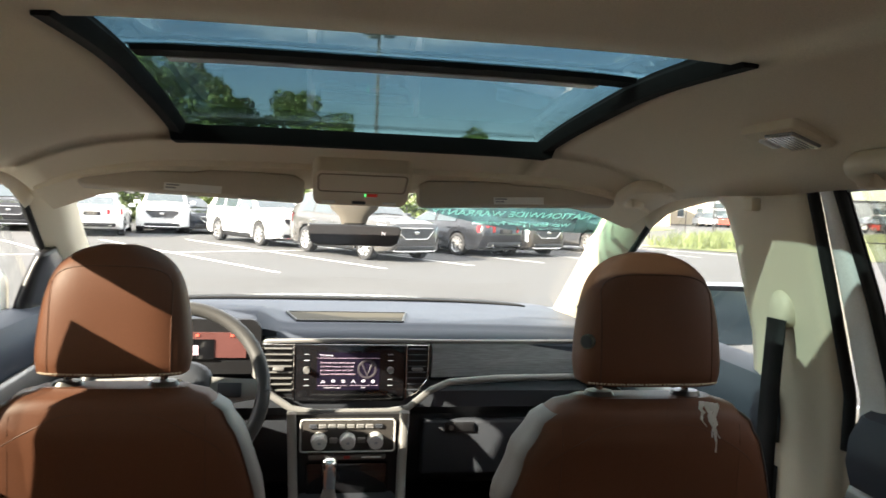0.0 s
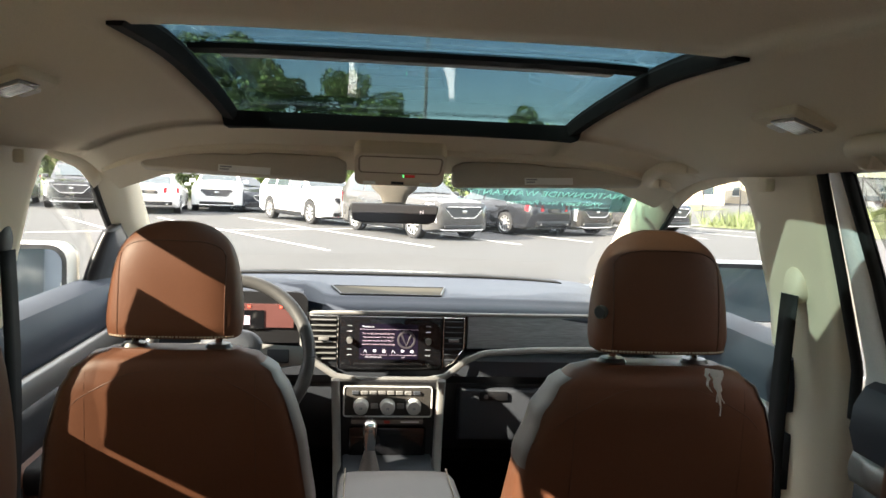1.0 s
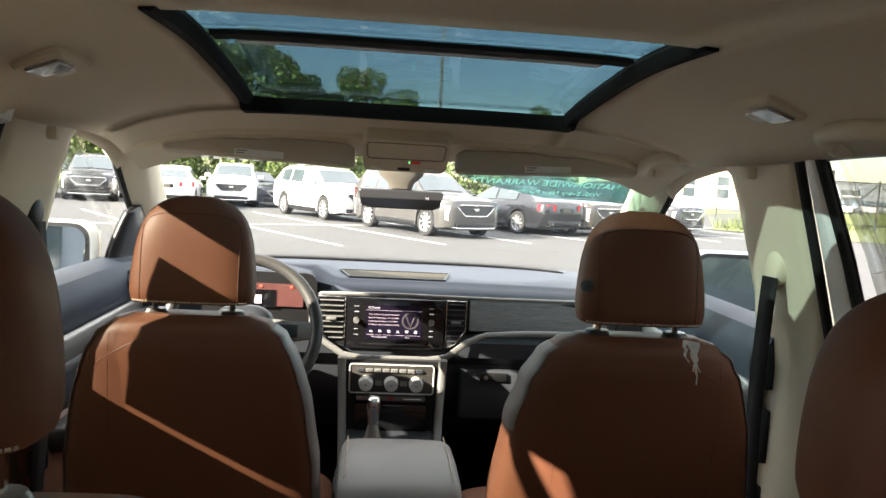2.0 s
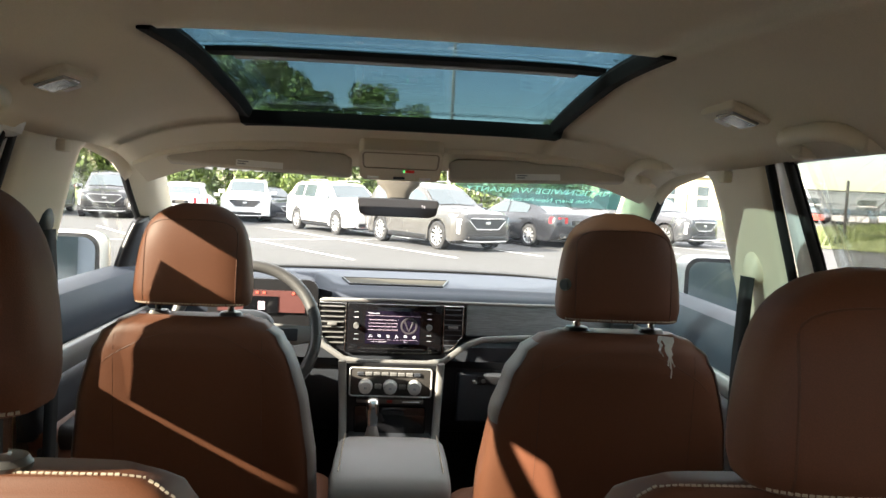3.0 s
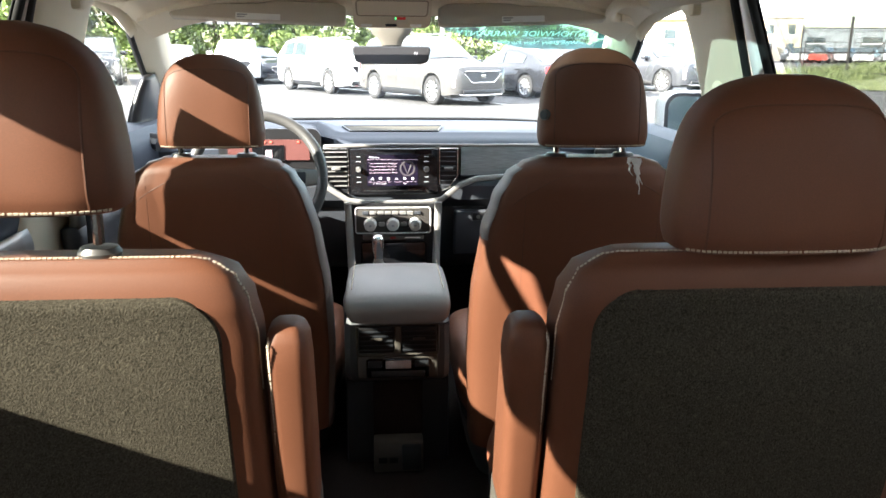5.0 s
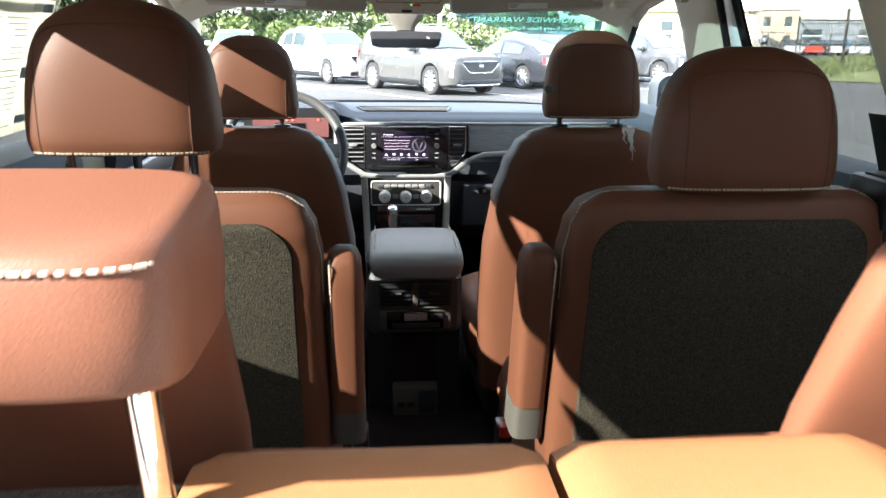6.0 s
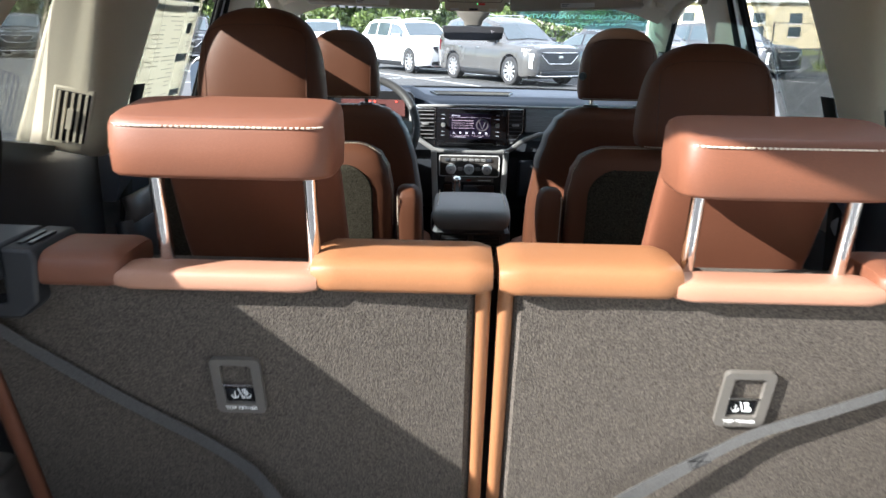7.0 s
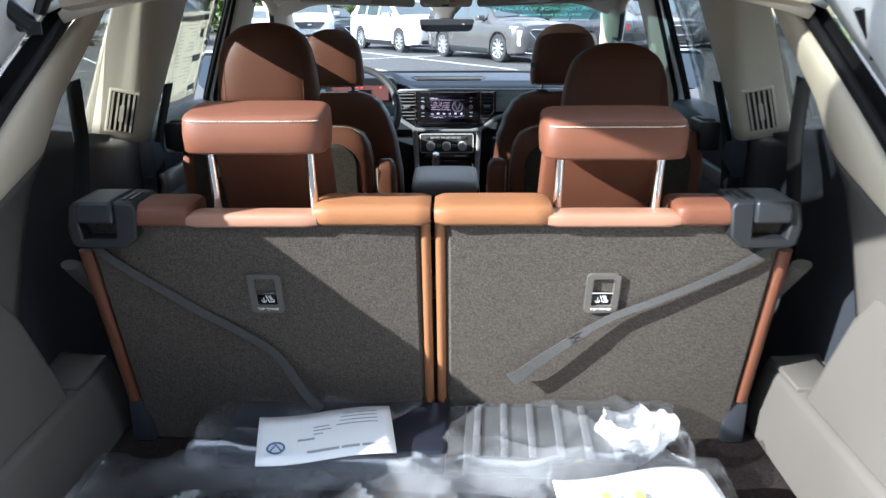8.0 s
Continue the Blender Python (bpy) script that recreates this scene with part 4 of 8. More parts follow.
    def plate(outline, z0, z1, mt, nm, parent, lab="", inner=None):
        bm = bmesh.new()
        if inner:
            a0, b0 = [bm.verts.new((x, y, z0)) for x, y in outline], [bm.verts.new((x, y, z0)) for x, y in inner]
            a1, b1 = [bm.verts.new((x, y, z1)) for x, y in outline], [bm.verts.new((x, y, z1)) for x, y in inner]
            n = len(outline)
            for i in range(n):
                j = (i + 1) % n
                bm.faces.new((a1[i], a1[j], b1[j], b1[i]))
                bm.faces.new((a0[i], a0[j], a1[j], a1[i]))
                bm.faces.new((b0[i], b0[j], b1[j], b1[i]))
        else:
            loft(bm, [[Vector((x, y, z0)) for x, y in outline], [Vector((x, y, z1)) for x, y in outline]])
        ob = part(nm, bm, mt, parent, lab)
        return ob
    ring = plate(round_rect(-0.0265, 0.0265, -0.040, 0.036, 0.007), -0.008, 0.0012, CARGO, "anchor_frame", seat, "grey plastic anchor frame", round_rect(-0.0165, 0.0165, -0.0265, 0.0275, 0.003))
    ring.matrix_basis = m
    ob = plate(round_rect(-0.0175, 0.0175, -0.0275, 0.0285, 0.003), -0.008, -0.006, BLACK, "anchor_pocket", seat, "black anchor pocket")
    ob.matrix_basis = m
    bm = bmesh.new()
    box(bm, -0.0165, 0.0165, -0.001, 0.0008, -0.004, 0.001)
    ob = part("anchor_bar", bm, CHROME, seat, "bright steel bar")
    ob.matrix_basis = m
    bm = bmesh.new()
    ZI = -0.0025
    tube(bm, [(-0.010, -0.017, ZI), (-0.0085, -0.0205, ZI), (-0.006, -0.0215, ZI), (-0.0035, -0.0205, ZI), (-0.002, -0.017, ZI)], 0.0006, 5)
    tube(bm, [(-0.006, -0.012, ZI), (-0.006, -0.021, ZI)], 0.0006, 5)
    tube(bm, [(-0.002, -0.0075, ZI), (0.002, -0.0205, ZI), (0.010, -0.0205, ZI), (0.0105, -0.0165, ZI)], 0.0007, 5)
    for k in range(4):
        tube(bm, [(0.0015 + 0.0009 * k, -0.0095 - 0.0026 * k, ZI), (0.0065 + 0.0008 * k, -0.0085 - 0.0024 * k, ZI)], 0.0006, 5)
    ob = part("anchor_mark", bm, PAPER, seat, "pale printed child-seat mark")
    ob.matrix_basis = m
    bm = bmesh.new()
    box(bm, -0.0165, 0.0165, -0.027, -0.0075, -0.005, -0.003)
    part("anchor_flap", bm, GLOSS, seat, "black flap with a printed mark").matrix_basis = m
    lettering("anchor_word", "TOP TETHER", 0.0060, PAPER, m @ pose(0, -0.0325, 0.0014), seat)
    # rest: block on two posts with a plate in front
    hx = 0.263 if s > 0 else -0.254
    bm = bmesh.new()
    rings = []
    for k, w, d in ((0, 0.90, 0.80), (0.03, 0.96, 0.92), (0.10, 0.985, 1.0), (0.5, 1, 1.0), (0.82, 0.99, 0.99), (0.93, 0.97, 0.95), (0.985, 0.93, 0.88), (1.0, 0.88, 0.80)):
        z = (1.328 if s < 0 else 1.319) + 0.057 * k
        rings.append([Vector((p.x, p.y, p.z + (0.012 * (p.y + 0.40) / 0.1 if k > 0.7 else 0))) for p in super_ring(0.104 * w, 0.053 * d, 5.5, z, 48, hx, -0.366)])
    loft(bm, rings)
    rest = part("headrest_pad", bm, LEATHER, seat, "brown leather headrest block", smooth=60)
    bm = bmesh.new()
    path = [Vector((hx + u * 0.0995, -0.366 - 0.0535 * (1 - abs(u) ** 7) ** (1 / 5.5) * 0.985, 1.3765 if s < 0 else 1.3675)) for u in lin(-0.985, 0.985, 40)]
    stitches(bm, path, 0.0007, 0.0048, 0.0036)
    part("stitching", bm, THREAD, rest, "pale contrast stitching", smooth=0)
    bm = bmesh.new()
    loft(bm, [super_ring(w, d, 5, z, 36, hx, -0.322 + 0.45 * (1.39 - z)) for w, d, z in ((0.090, 0.014, 1.19), (0.092, 0.017, 1.23), (0.091, 0.018, 1.30), (0.089, 0.016, 1.345), (0.080, 0.010, 1.366))])
    part("headrest_plate", bm, LEATHER, seat, "brown leather headrest front", smooth=60)
    for sx in (-0.074, 0.074):
        bm = bmesh.new()
        tube(bm, [(hx + sx, -0.354, 1.215), (hx + sx, -0.374, 1.335)], 0.0068, 12)
        part("post", bm, CHROME, seat, "chrome post")
    # pull strap
    bm = bmesh.new()
    if s < 0:
        pts = [(-0.515, 1.185), (-0.49, 1.150), (-0.425, 1.095), (-0.37, 1.052), (-0.315, 1.014), (-0.272, 0.978), (-0.250, 0.945), (-0.228, 0.900), (-0.198, 0.866)]
        off = [0.02, 0.012, 0.012, 0.012, 0.014, 0.018, 0.022, 0.030, 0.046]
    else:
        pts = [(0.520, 1.190), (0.505, 1.172), (0.465, 1.142), (0.41, 1.110), (0.345, 1.078), (0.285, 1.050), (0.232, 1.012), (0.180, 0.970), (0.145, 0.935), (0.128, 0.922)]
        off = [0.02, 0.012, 0.012, 0.014, 0.016, 0.018, 0.022, 0.026, 0.026, 0.024]
    rows = []
    spine = [(x, z, o) for (x, z), o in zip(pts, off)]
    P = [along(spine, k) for k in lin(0, 1, 4 * len(pts))]
    for i, (x, z, o) in enumerate(P):
        nx = P[min(i + 1, len(P) - 1)]
        pv = P[max(i - 1, 0)]
        d = Vector((nx[0] - pv[0], 0, nx[1] - pv[1])).normalized()
        u = Vector((-d.z, 0, d.x))
        tw = 0.12 * math.sin(i * 0.22)
        u = (u + Vector((0, 1, 0)) * tw).normalized()
        c = Vector((x, back_y(z) - o, z))
        hw = 0.0058 + (0.0070 * min(1.0, max(0.0, (i - 24) / 14)) if s > 0 else 0.0030 * i / len(P))
        t = d.cross(u).normalized() * 0.0007
        rows.append([c - u * hw - t, c + u * hw - t, c + u * hw + t, c - u * hw + t])
    loft(bm, rows)
    strap = part("pull_strap", bm, mat("grey_webbing", (0.046, 0.045, 0.043), 0.85, var=0.15, vscale=40, fine=0.35, gscale=900, bump=0.5), seat, "grey woven pull strap")
    if s > 0:
        bm = bmesh.new()
        q4 = [Vector((x, 0, z)) for x, z in ((-0.012, -0.006), (0.012, -0.006), (0.012, 0.006), (-0.012, 0.006))]
        tube(bm, q4 + [q4[0], q4[2]], 0.0006, 4)
        tube(bm, [q4[1], q4[3]], 0.0006, 4)
        ob = part("strap_seam", bm, RUBBER, strap)
        ob.matrix_basis = pose(P[26][0], back_y(P[26][1]) - P[26][2] - 0.0018, P[26][1], 0, -27, 0)
    return seat


third_seat(-1)
third_seat(1)

# ---- dashboard ----
dash = thing("dashboard", "slate vinyl dashboard with silver trims, vents and a touch screen", "dashboard")
def dash_section(x):
    """Profile from the windscreen back and down, as (y, z)."""
    hood = smooth_ease([(-0.60, 0.0), (-0.54, 1.0), (-0.24, 1.0), (-0.17, 0.0)], x)
    ye = 2.085 - 0.05 * hood
    return [(2.80, 1.125), (2.78, 1.178), (2.60, 1.184), (2.40, 1.188 + 0.008 * hood), (2.25, 1.190 + 0.022 * hood), (2.12, 1.192 + 0.036 * hood),
            (ye + 0.004, 1.192 + 0.040 * hood), (ye, 1.1895 + 0.040 * hood), (ye - 0.026, 1.181 + 0.035 * hood), (ye - 0.045, 1.174 + 0.020 * hood), (2.030, 1.165), (2.022, 1.150), (2.05, 1.05), (2.10, 1.00), (2.60, 1.0)]
TRAY = (-0.150, 0.158, 2.108, 2.275)
bm = bmesh.new()
xs = sorted(set(lin(-0.74, 0.74, 60)))
loft(bm, [[Vector((x, y - 0.06 * (abs(x) / 0.74) ** 4 * (y > 2.5), z - 0.012 * (abs(x) / 0.74) ** 4)) for y, z in dash_section(x)] for x in xs])
upper = part("upper_pad", bm, DASH, dash, "slate padded vinyl top")
# shallow tray on top
bm = bmesh.new()
tx0, tx1, ty0, ty1 = TRAY
prism_pts = [(tx0 - 0.022, ty1), (tx1 + 0.022, ty1), (tx1 - 0.006, ty0), (tx0 + 0.012, ty0)]
loft(bm, [[Vector((x, y, 1.1890)) for x, y in prism_pts], [Vector((x, y, 1.1945)) for x, y in prism_pts]])
part("tray_mat", bm, mat("olive_rubber", (0.040, 0.034, 0.020), 0.9, var=0.1), dash, "olive rubber tray mat")
bm = bmesh.new()
for a, b in zip(prism_pts, prism_pts[1:] + prism_pts[:1]):
    tube(bm, [(a[0], a[1], 1.1945), (b[0], b[1], 1.1945)], 0.0035, 6)
part("tray_rim", bm, BLACK, dash)
# demister grille along the windscreen
bm = bmesh.new()
sheet(bm, lambda u, v: Vector((u * 0.64, 2.63 + 0.10 * v - 0.05 * u ** 4, 1.1865 - 0.004 * v - 0.010 * u ** 4)), lin(-1, 1, 25), lin(0, 1, 3))
thicken(part("demister_grille", bm, RUBBER, dash, "black demister grille"), 0.004, 1.0)
# lower dash body, with its knee slope
bm = bmesh.new()
rings = []
for x in lin(-0.74, 0.74, 30):
    rings.append([Vector((x, 2.02, 1.045)), Vector((x, 1.985, 1.03)), Vector((x, 1.99, 0.985)), Vector((x, 2.03, 0.955)), Vector((x, 2.04, 0.86)), Vector((x, 2.09, 0.76)), Vector((x, 2.20, 0.70)), Vector((x, 2.6, 0.70)), Vector((x, 2.6, 1.045))])
loft(bm, rings)
part("lower_body", bm, DARK, dash, "charcoal plastic lower dash")
# silver frame band across, upper and lower edge, wrapping the centre
def band(pts, r, nm, mt, flat=0.6):
    bm = bmesh.new()
    tube(bm, pts, r, 10, flat, Vector((0, 1, 0)))
    return part(nm, bm, mt, dash, "satin silver trim")
band([(-0.225, 1.995, 1.152), (-0.21, 1.988, 1.160), (0.0, 1.985, 1.164), (0.20, 1.988, 1.162), (0.30, 1.998, 1.160), (0.72, 2.03, 1.158)], 0.0055, "upper_trim", SILVER)
band([(-0.235, 1.985, 1.15), (-0.235, 1.975, 1.075), (-0.205, 1.965, 1.03), (-0.145, 1.955, 0.992), (-0.09, 1.952, 0.983), (0.10, 1.952, 0.983), (0.155, 1.955, 0.992),
      (0.215, 1.970, 1.035), (0.27, 1.98, 1.055), (0.40, 1.99, 1.062), (0.72, 2.01, 1.064)], 0.0095, "lower_trim", SILVER)
bm = bmesh.new()
rings = []
for x in lin(0.222, 0.72, 12):
    yb = 2.005 + 0.03 * (x - 0.22) / 0.5
    rings.append([Vector((x, yb, 1.062)), Vector((x, yb - 0.006, 1.11)), Vector((x, yb + 0.002, 1.156)), Vector((x, yb + 0.05, 1.156)), Vector((x, yb + 0.05, 1.062))])
loft(bm, rings)
part("wood_inlay", bm, WOOD, dash, "grey wood-look inlay")
# centre panel
bm = bmesh.new()
prism(bm, [(-0.228, 1.156), (0.216, 1.156), (0.216, 1.07), (0.165, 1.005), (-0.150, 1.0), (-0.228, 1.07)], 1.992, 2.05)
part("centre_panel", bm, GLOSS, dash, "gloss black centre panel")
# vents
for x0, x1, cut in ((-0.218, -0.142, -1), (0.152, 0.208, 1)):
    bm = bmesh.new()
    out = [(x0, 1.150), (x1, 1.150), (x1, 1.010), ((x0 + x1) / 2, 1.022), (x0, 1.062)] if cut < 0 else [(x0, 1.150), (x1, 1.150), (x1, 1.066), ((x0 + x1) / 2, 1.028), (x0, 1.012)]
    prism(bm, out, 1.986, 1.993)
    vent = part("air_vent", bm, BLACK, dash, "black air vent")
    for i in range(8):
        z = 1.142 - 0.0155 * i
        lo, hi = x0 + 0.004, x1 - 0.004
        if z < 1.062:
            f = (1.062 - z) / 0.05
            if cut < 0:
                lo = x0 + 0.004 + min(0.06, f * 0.045)
            else:
                hi = x1 - 0.004 - min(0.045, f * 0.035)
        bm = bmesh.new()
        box(bm, lo, hi, 1.976, 1.990, z - 0.0014, z + 0.0014, bev=0.0006, seg=1)
        ob = part("slat", bm, SILVER if cut < 0 else DARK, vent)
    bm = bmesh.new()
    xm = (x0 + x1) / 2
    box(bm, xm - 0.014, xm + 0.014, 1.968, 1.988, 1.086, 1.094, bev=0.002)
    part("vent_tab", bm, SILVER, vent, "silver vent tab")
    band([(x0 - 0.001, 1.984, 1.152), (x1 + 0.001, 1.984, 1.152), (x1 + 0.001, 1.984, out[2][1] - 0.002), (xm, 1.984, out[3][1] - 0.003), (x0 - 0.001, 1.984, out[4][1] - 0.003), (x0 - 0.001, 1.984, 1.152)], 0.0022, "vent_frame", CHROME, 1.0)
# screen unit
unit = None
bm = bmesh.new()
box(bm, -0.136, 0.146, 1.978, 1.994, 1.004, 1.153, bev=0.003)
unit = part("infotainment_unit", bm, GLOSS, dash, "gloss black infotainment unit")
DIAL = mat("bright_dial", (0.52, 0.51, 0.49), 0.35, metal=0.3, var=0.05, bump=0.02)
SCREEN = mat("screen_glow", (0.008, 0.006, 0.014), 0.15, emit=0.05, bump=0, var=0.2, vscale=30)
GLOW = mat("screen_text_glow", (0.55, 0.52, 0.56), 0.4, emit=0.10, bump=0, var=0.02)
GLOWP = mat("screen_pink_glow", (0.42, 0.32, 0.37), 0.4, emit=0.09, bump=0, var=0.02)
SX0, SX1, SZ0, SZ1, SY = -0.082, 0.080, 1.034, 1.133, 1.9772
bm = bmesh.new()
box(bm, SX0, SX1, SY, SY + 0.002, SZ0, SZ1)
face = part("touch_screen", bm, SCREEN, unit, "lit touch screen showing a welcome page")
def on_screen(u, v, off=0.0006):
    return pose(SX0 + (SX1 - SX0) * u, SY - off, SZ1 - (SZ1 - SZ0) * v, 90, 0, 0)
lettering("screen_title", "Welcome", 0.0085, GLOW, on_screen(0.04, 0.075), face, 0.0002, "LEFT")
for i, row in enumerate(("The configuration wizard helps you", "with the initial setup. You can fully", 'implement the wizard with "Start"', "or select a desired function directly.")):
    lettering("screen_line", row, 0.0062, GLOWP, on_screen(0.05, 0.27 + 0.10 * i), face, 0.0002, "LEFT")
lettering("screen_button", "Do not show again", 0.0058, GLOW, on_screen(0.25, 0.93), face, 0.0002)
lettering("screen_button", "Start", 0.0058, GLOW, on_screen(0.75, 0.93), face, 0.0002)
bm = bmesh.new()
for (u0, u1, v0, v1) in ((0.0, 1.0, 0.145, 0.152), (0.02, 0.48, 0.87, 0.876), (0.52, 0.98, 0.87, 0.876)):
    box(bm, SX0 + (SX1 - SX0) * u0, SX0 + (SX1 - SX0) * u1, SY - 0.0008, SY - 0.0002, SZ1 - (SZ1 - SZ0) * v1, SZ1 - (SZ1 - SZ0) * v0)
part("screen_rule", bm, GLOWP, face)
for i in range(6):
    bm = bmesh.new()
    xm, zm = SX0 + (SX1 - SX0) * (0.10 + 0.16 * i), SZ1 - (SZ1 - SZ0) * 0.765
    if i % 3 == 0:
        tube(bm, [(xm - 0.004, SY - 0.0006, zm - 0.004), (xm, SY - 0.0006, zm + 0.004), (xm + 0.004, SY - 0.0006, zm - 0.004)], 0.0010, 5)
    elif i % 3 == 1:
        box(bm, xm - 0.004, xm + 0.004, SY - 0.0009, SY - 0.0002, zm - 0.002, zm + 0.004)
    else:
        tube(bm, [(xm + 0.0035 * math.cos(a), SY - 0.0006, zm + 0.0035 * math.sin(a)) for a in lin(0, 6.28, 11)], 0.0010, 5)
    part("screen_icon", bm, GLOW, face)
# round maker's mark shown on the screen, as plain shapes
bm = bmesh.new()
cx, cz = SX0 + (SX1 - SX0) * 0.80, SZ1 - (SZ1 - SZ0) * 0.44
tube(bm, [(cx + 0.0225 * math.cos(a), SY - 0.0005, cz + 0.0225 * math.sin(a)) for a in lin(0, 2 * math.pi, 33)], 0.0030, 6, 0.3, Vector((0, 1, 0)))
tube(bm, [(cx - 0.014, SY - 0.0005, cz + 0.016), (cx, SY - 0.0005, cz - 0.017), (cx + 0.014, SY - 0.0005, cz + 0.016)], 0.0032, 6, 0.3, Vector((0, 1, 0)))
part("screen_emblem", bm, mat("screen_dim_glow", (0.030, 0.024, 0.030), 0.6, emit=0.015, bump=0), face)
for x in (-0.109, 0.108):
    bm = bmesh.new()
    tube(bm, [(x, 1.979, 1.088), (x, 1.962, 1.088)], [0.0085, 0.0078], 20)
    part("rotary_knob", bm, SILVER, unit, "silver rotary knob")
    for dz in (0.040, 0.024, -0.026, -0.042):
        bm = bmesh.new()
        box(bm, x - 0.0065, x + 0.0065, 1.9775, 1.979, 1.088 + dz - 0.0009, 1.088 + dz + 0.0009)
        part("key_mark", bm, INK if dz != 0.024 else GLOW, unit)
# passenger-side fourth vent by the door
bm = bmesh.new()
box(bm, 0.66, 0.735, 1.985, 2.01, 1.03, 1.15, bev=0.006)
ob = part("air_vent", bm, BLACK, dash, "black air vent")
for i in range(6):
    bm = bmesh.new()
    box(bm, 0.668, 0.727, 1.979, 1.986, 1.045 + 0.017 * i, 1.049 + 0.017 * i)
    part("slat", bm, DARK, ob)
# glove box with latch
bm = bmesh.new()
box(bm, 0.20, 0.68, 2.006, 2.036, 0.79, 0.945, bev=0.012, seg=3)
glove = part("glove_box", bm, DARK, dash, "charcoal glove box lid")
bm = bmesh.new()
box(bm, 0.262, 0.345, 1.997, 2.008, 0.912, 0.938, bev=0.004)
latch = part("latch", bm, BLACK, glove, "black latch")
bm = bmesh.new()
tube(bm, [(0.281, 1.998, 0.925), (0.281, 1.993, 0.925)], 0.0065, 14)
part("key_cylinder", bm, SILVER, latch)
# instrument hood and cluster
bm = bmesh.new()
prism(bm, round_rect(-0.545, -0.225, 1.075, 1.215, 0.03), 1.985, 2.06)
part("instrument_housing", bm, BLACK, dash, "black instrument housing")
bm = bmesh.new()
box(bm, -0.515, -0.262, 1.978, 1.987, 1.118, 1.182)
clu = part("instrument_screen", bm, mat("cluster_glow", (0.09, 0.036, 0.032), 0.3, emit=0.075, bump=0, var=0.25, vscale=14), dash, "glowing dusky red instrument screen")
bm = bmesh.new()
box(bm, -0.44, -0.34, 1.9755, 1.9785, 1.115, 1.165)
part("instrument_tile", bm, GLOSS, clu)
bm = bmesh.new()
box(bm, -0.398, -0.378, 1.974, 1.976, 1.125, 1.15)
part("instrument_icon", bm, GLOWP, clu)
RED_LAMP = mat("red_lamp", (0.8, 0.08, 0.05), 0.4, emit=0.2, bump=0)
for x in (-0.405, -0.385, -0.30):
    bm = bmesh.new()
    box(bm, x, x + 0.008, 1.9755, 1.978, 1.172, 1.178)
    part("warning_lamp", bm, RED_LAMP, clu)

# climate stack below, between silver rails
stack = thing("centre_stack", "climate control panel in a gloss black stack between silver rails", "control panel")
bm = bmesh.new()
prism(bm, [(-0.140, 0.985), (0.140, 0.985), (0.128, 0.62), (-0.128, 0.62)], 1.925, 2.10)
part("stack_body", bm, BLACK, stack, "black plastic stack")
bm = bmesh.new()
box(bm, -0.119, 0.117, 1.905, 1.93, 0.895, 0.977, bev=0.006, seg=3)
panel = part("climate_panel", bm, mat("warm_grey_panel", (0.040, 0.037, 0.034), 0.35, var=0.08, bump=0.02), stack, "grey climate panel")
bm = bmesh.new()
o = round_rect(-0.119, 0.117, 0.895, 0.977, 0.008)
pts = [Vector((x, 1.9045, z)) for x, z in o]
tube(bm, pts + pts[:1], 0.0022, 6)
part("panel_rim", bm, mat("polished_rim", (0.72, 0.71, 0.68), 0.28, metal=0.4, bump=0), panel, "chrome rim")
for x in (-0.073, -0.002, 0.068):
    bm = bmesh.new()
    tube(bm, [(x, 1.906, 0.925), (x, 1.897, 0.925), (x, 1.879, 0.925), (x, 1.877, 0.925)], [0.021, 0.0195, 0.0185, 0.016], 26)
    knob = part("dial", bm, DIAL, panel, "satin silver dial")
    bm = bmesh.new()
    tube(bm, [(x, 1.8775, 0.925), (x, 1.8755, 0.925)], 0.0125, 22)
    part("dial_cap", bm, DIAL, knob)
    bm = bmesh.new()
    box(bm, x - 0.004, x + 0.004, 1.8745, 1.876, 0.922, 0.928)
    part("dial_mark", bm, INK, knob)
for x in (-0.037, 0.033):
    bm = bmesh.new()
    box(bm, x - 0.010, x + 0.010, 1.898, 1.906, 0.918, 0.932, bev=0.002)
    part("rocker", bm, SILVER, panel, "silver rocker button")
for i in range(8):
    bm = bmesh.new()
    box(bm, -0.098 + 0.0235 * i, -0.078 + 0.0235 * i, 1.899, 1.906, 0.955, 0.966, bev=0.002, seg=1)
    part("button", bm, DARK if i in (0, 7) else SILVER, panel, "silver button")
bm = bmesh.new()
box(bm, -0.098, 0.096, 1.908, 1.93, 0.872, 0.886, bev=0.003)
strip = part("button_strip", bm, BOLSTER, stack, "grey button strip")
bm = bmesh.new()
box(bm, -0.010, 0.006, 1.906, 1.909, 0.875, 0.883)
part("hazard_button", bm, mat("hazard_red", (0.35, 0.03, 0.02), 0.4), strip, "red hazard button")
bm = bmesh.new()
box(bm, 0.035, 0.085, 1.906, 1.909, 0.8775, 0.8805)
part("strip_mark", bm, PAPER, strip)
bm = bmesh.new()
box(bm, -0.105, 0.105, 1.915, 1.93, 0.78, 0.862, bev=0.008)
part("cubby", bm, GLOSS, stack, "gloss black storage flap")
for s in (-1, 1):
    bm = bmesh.new()
    rings = []
    for k in lin(0, 1, 12):
        z = 0.992 - 0.33 * k
        x = s * (0.143 - 0.016 * k)
        y = 1.918 - 0.03 * k - 0.10 * k ** 3
        rings.append(super_ring(0.0115, 0.016, 4, z, 16, x, y))
    loft(bm, rings)
    part("side_rail", bm, SILVER, stack, "satin silver rail")

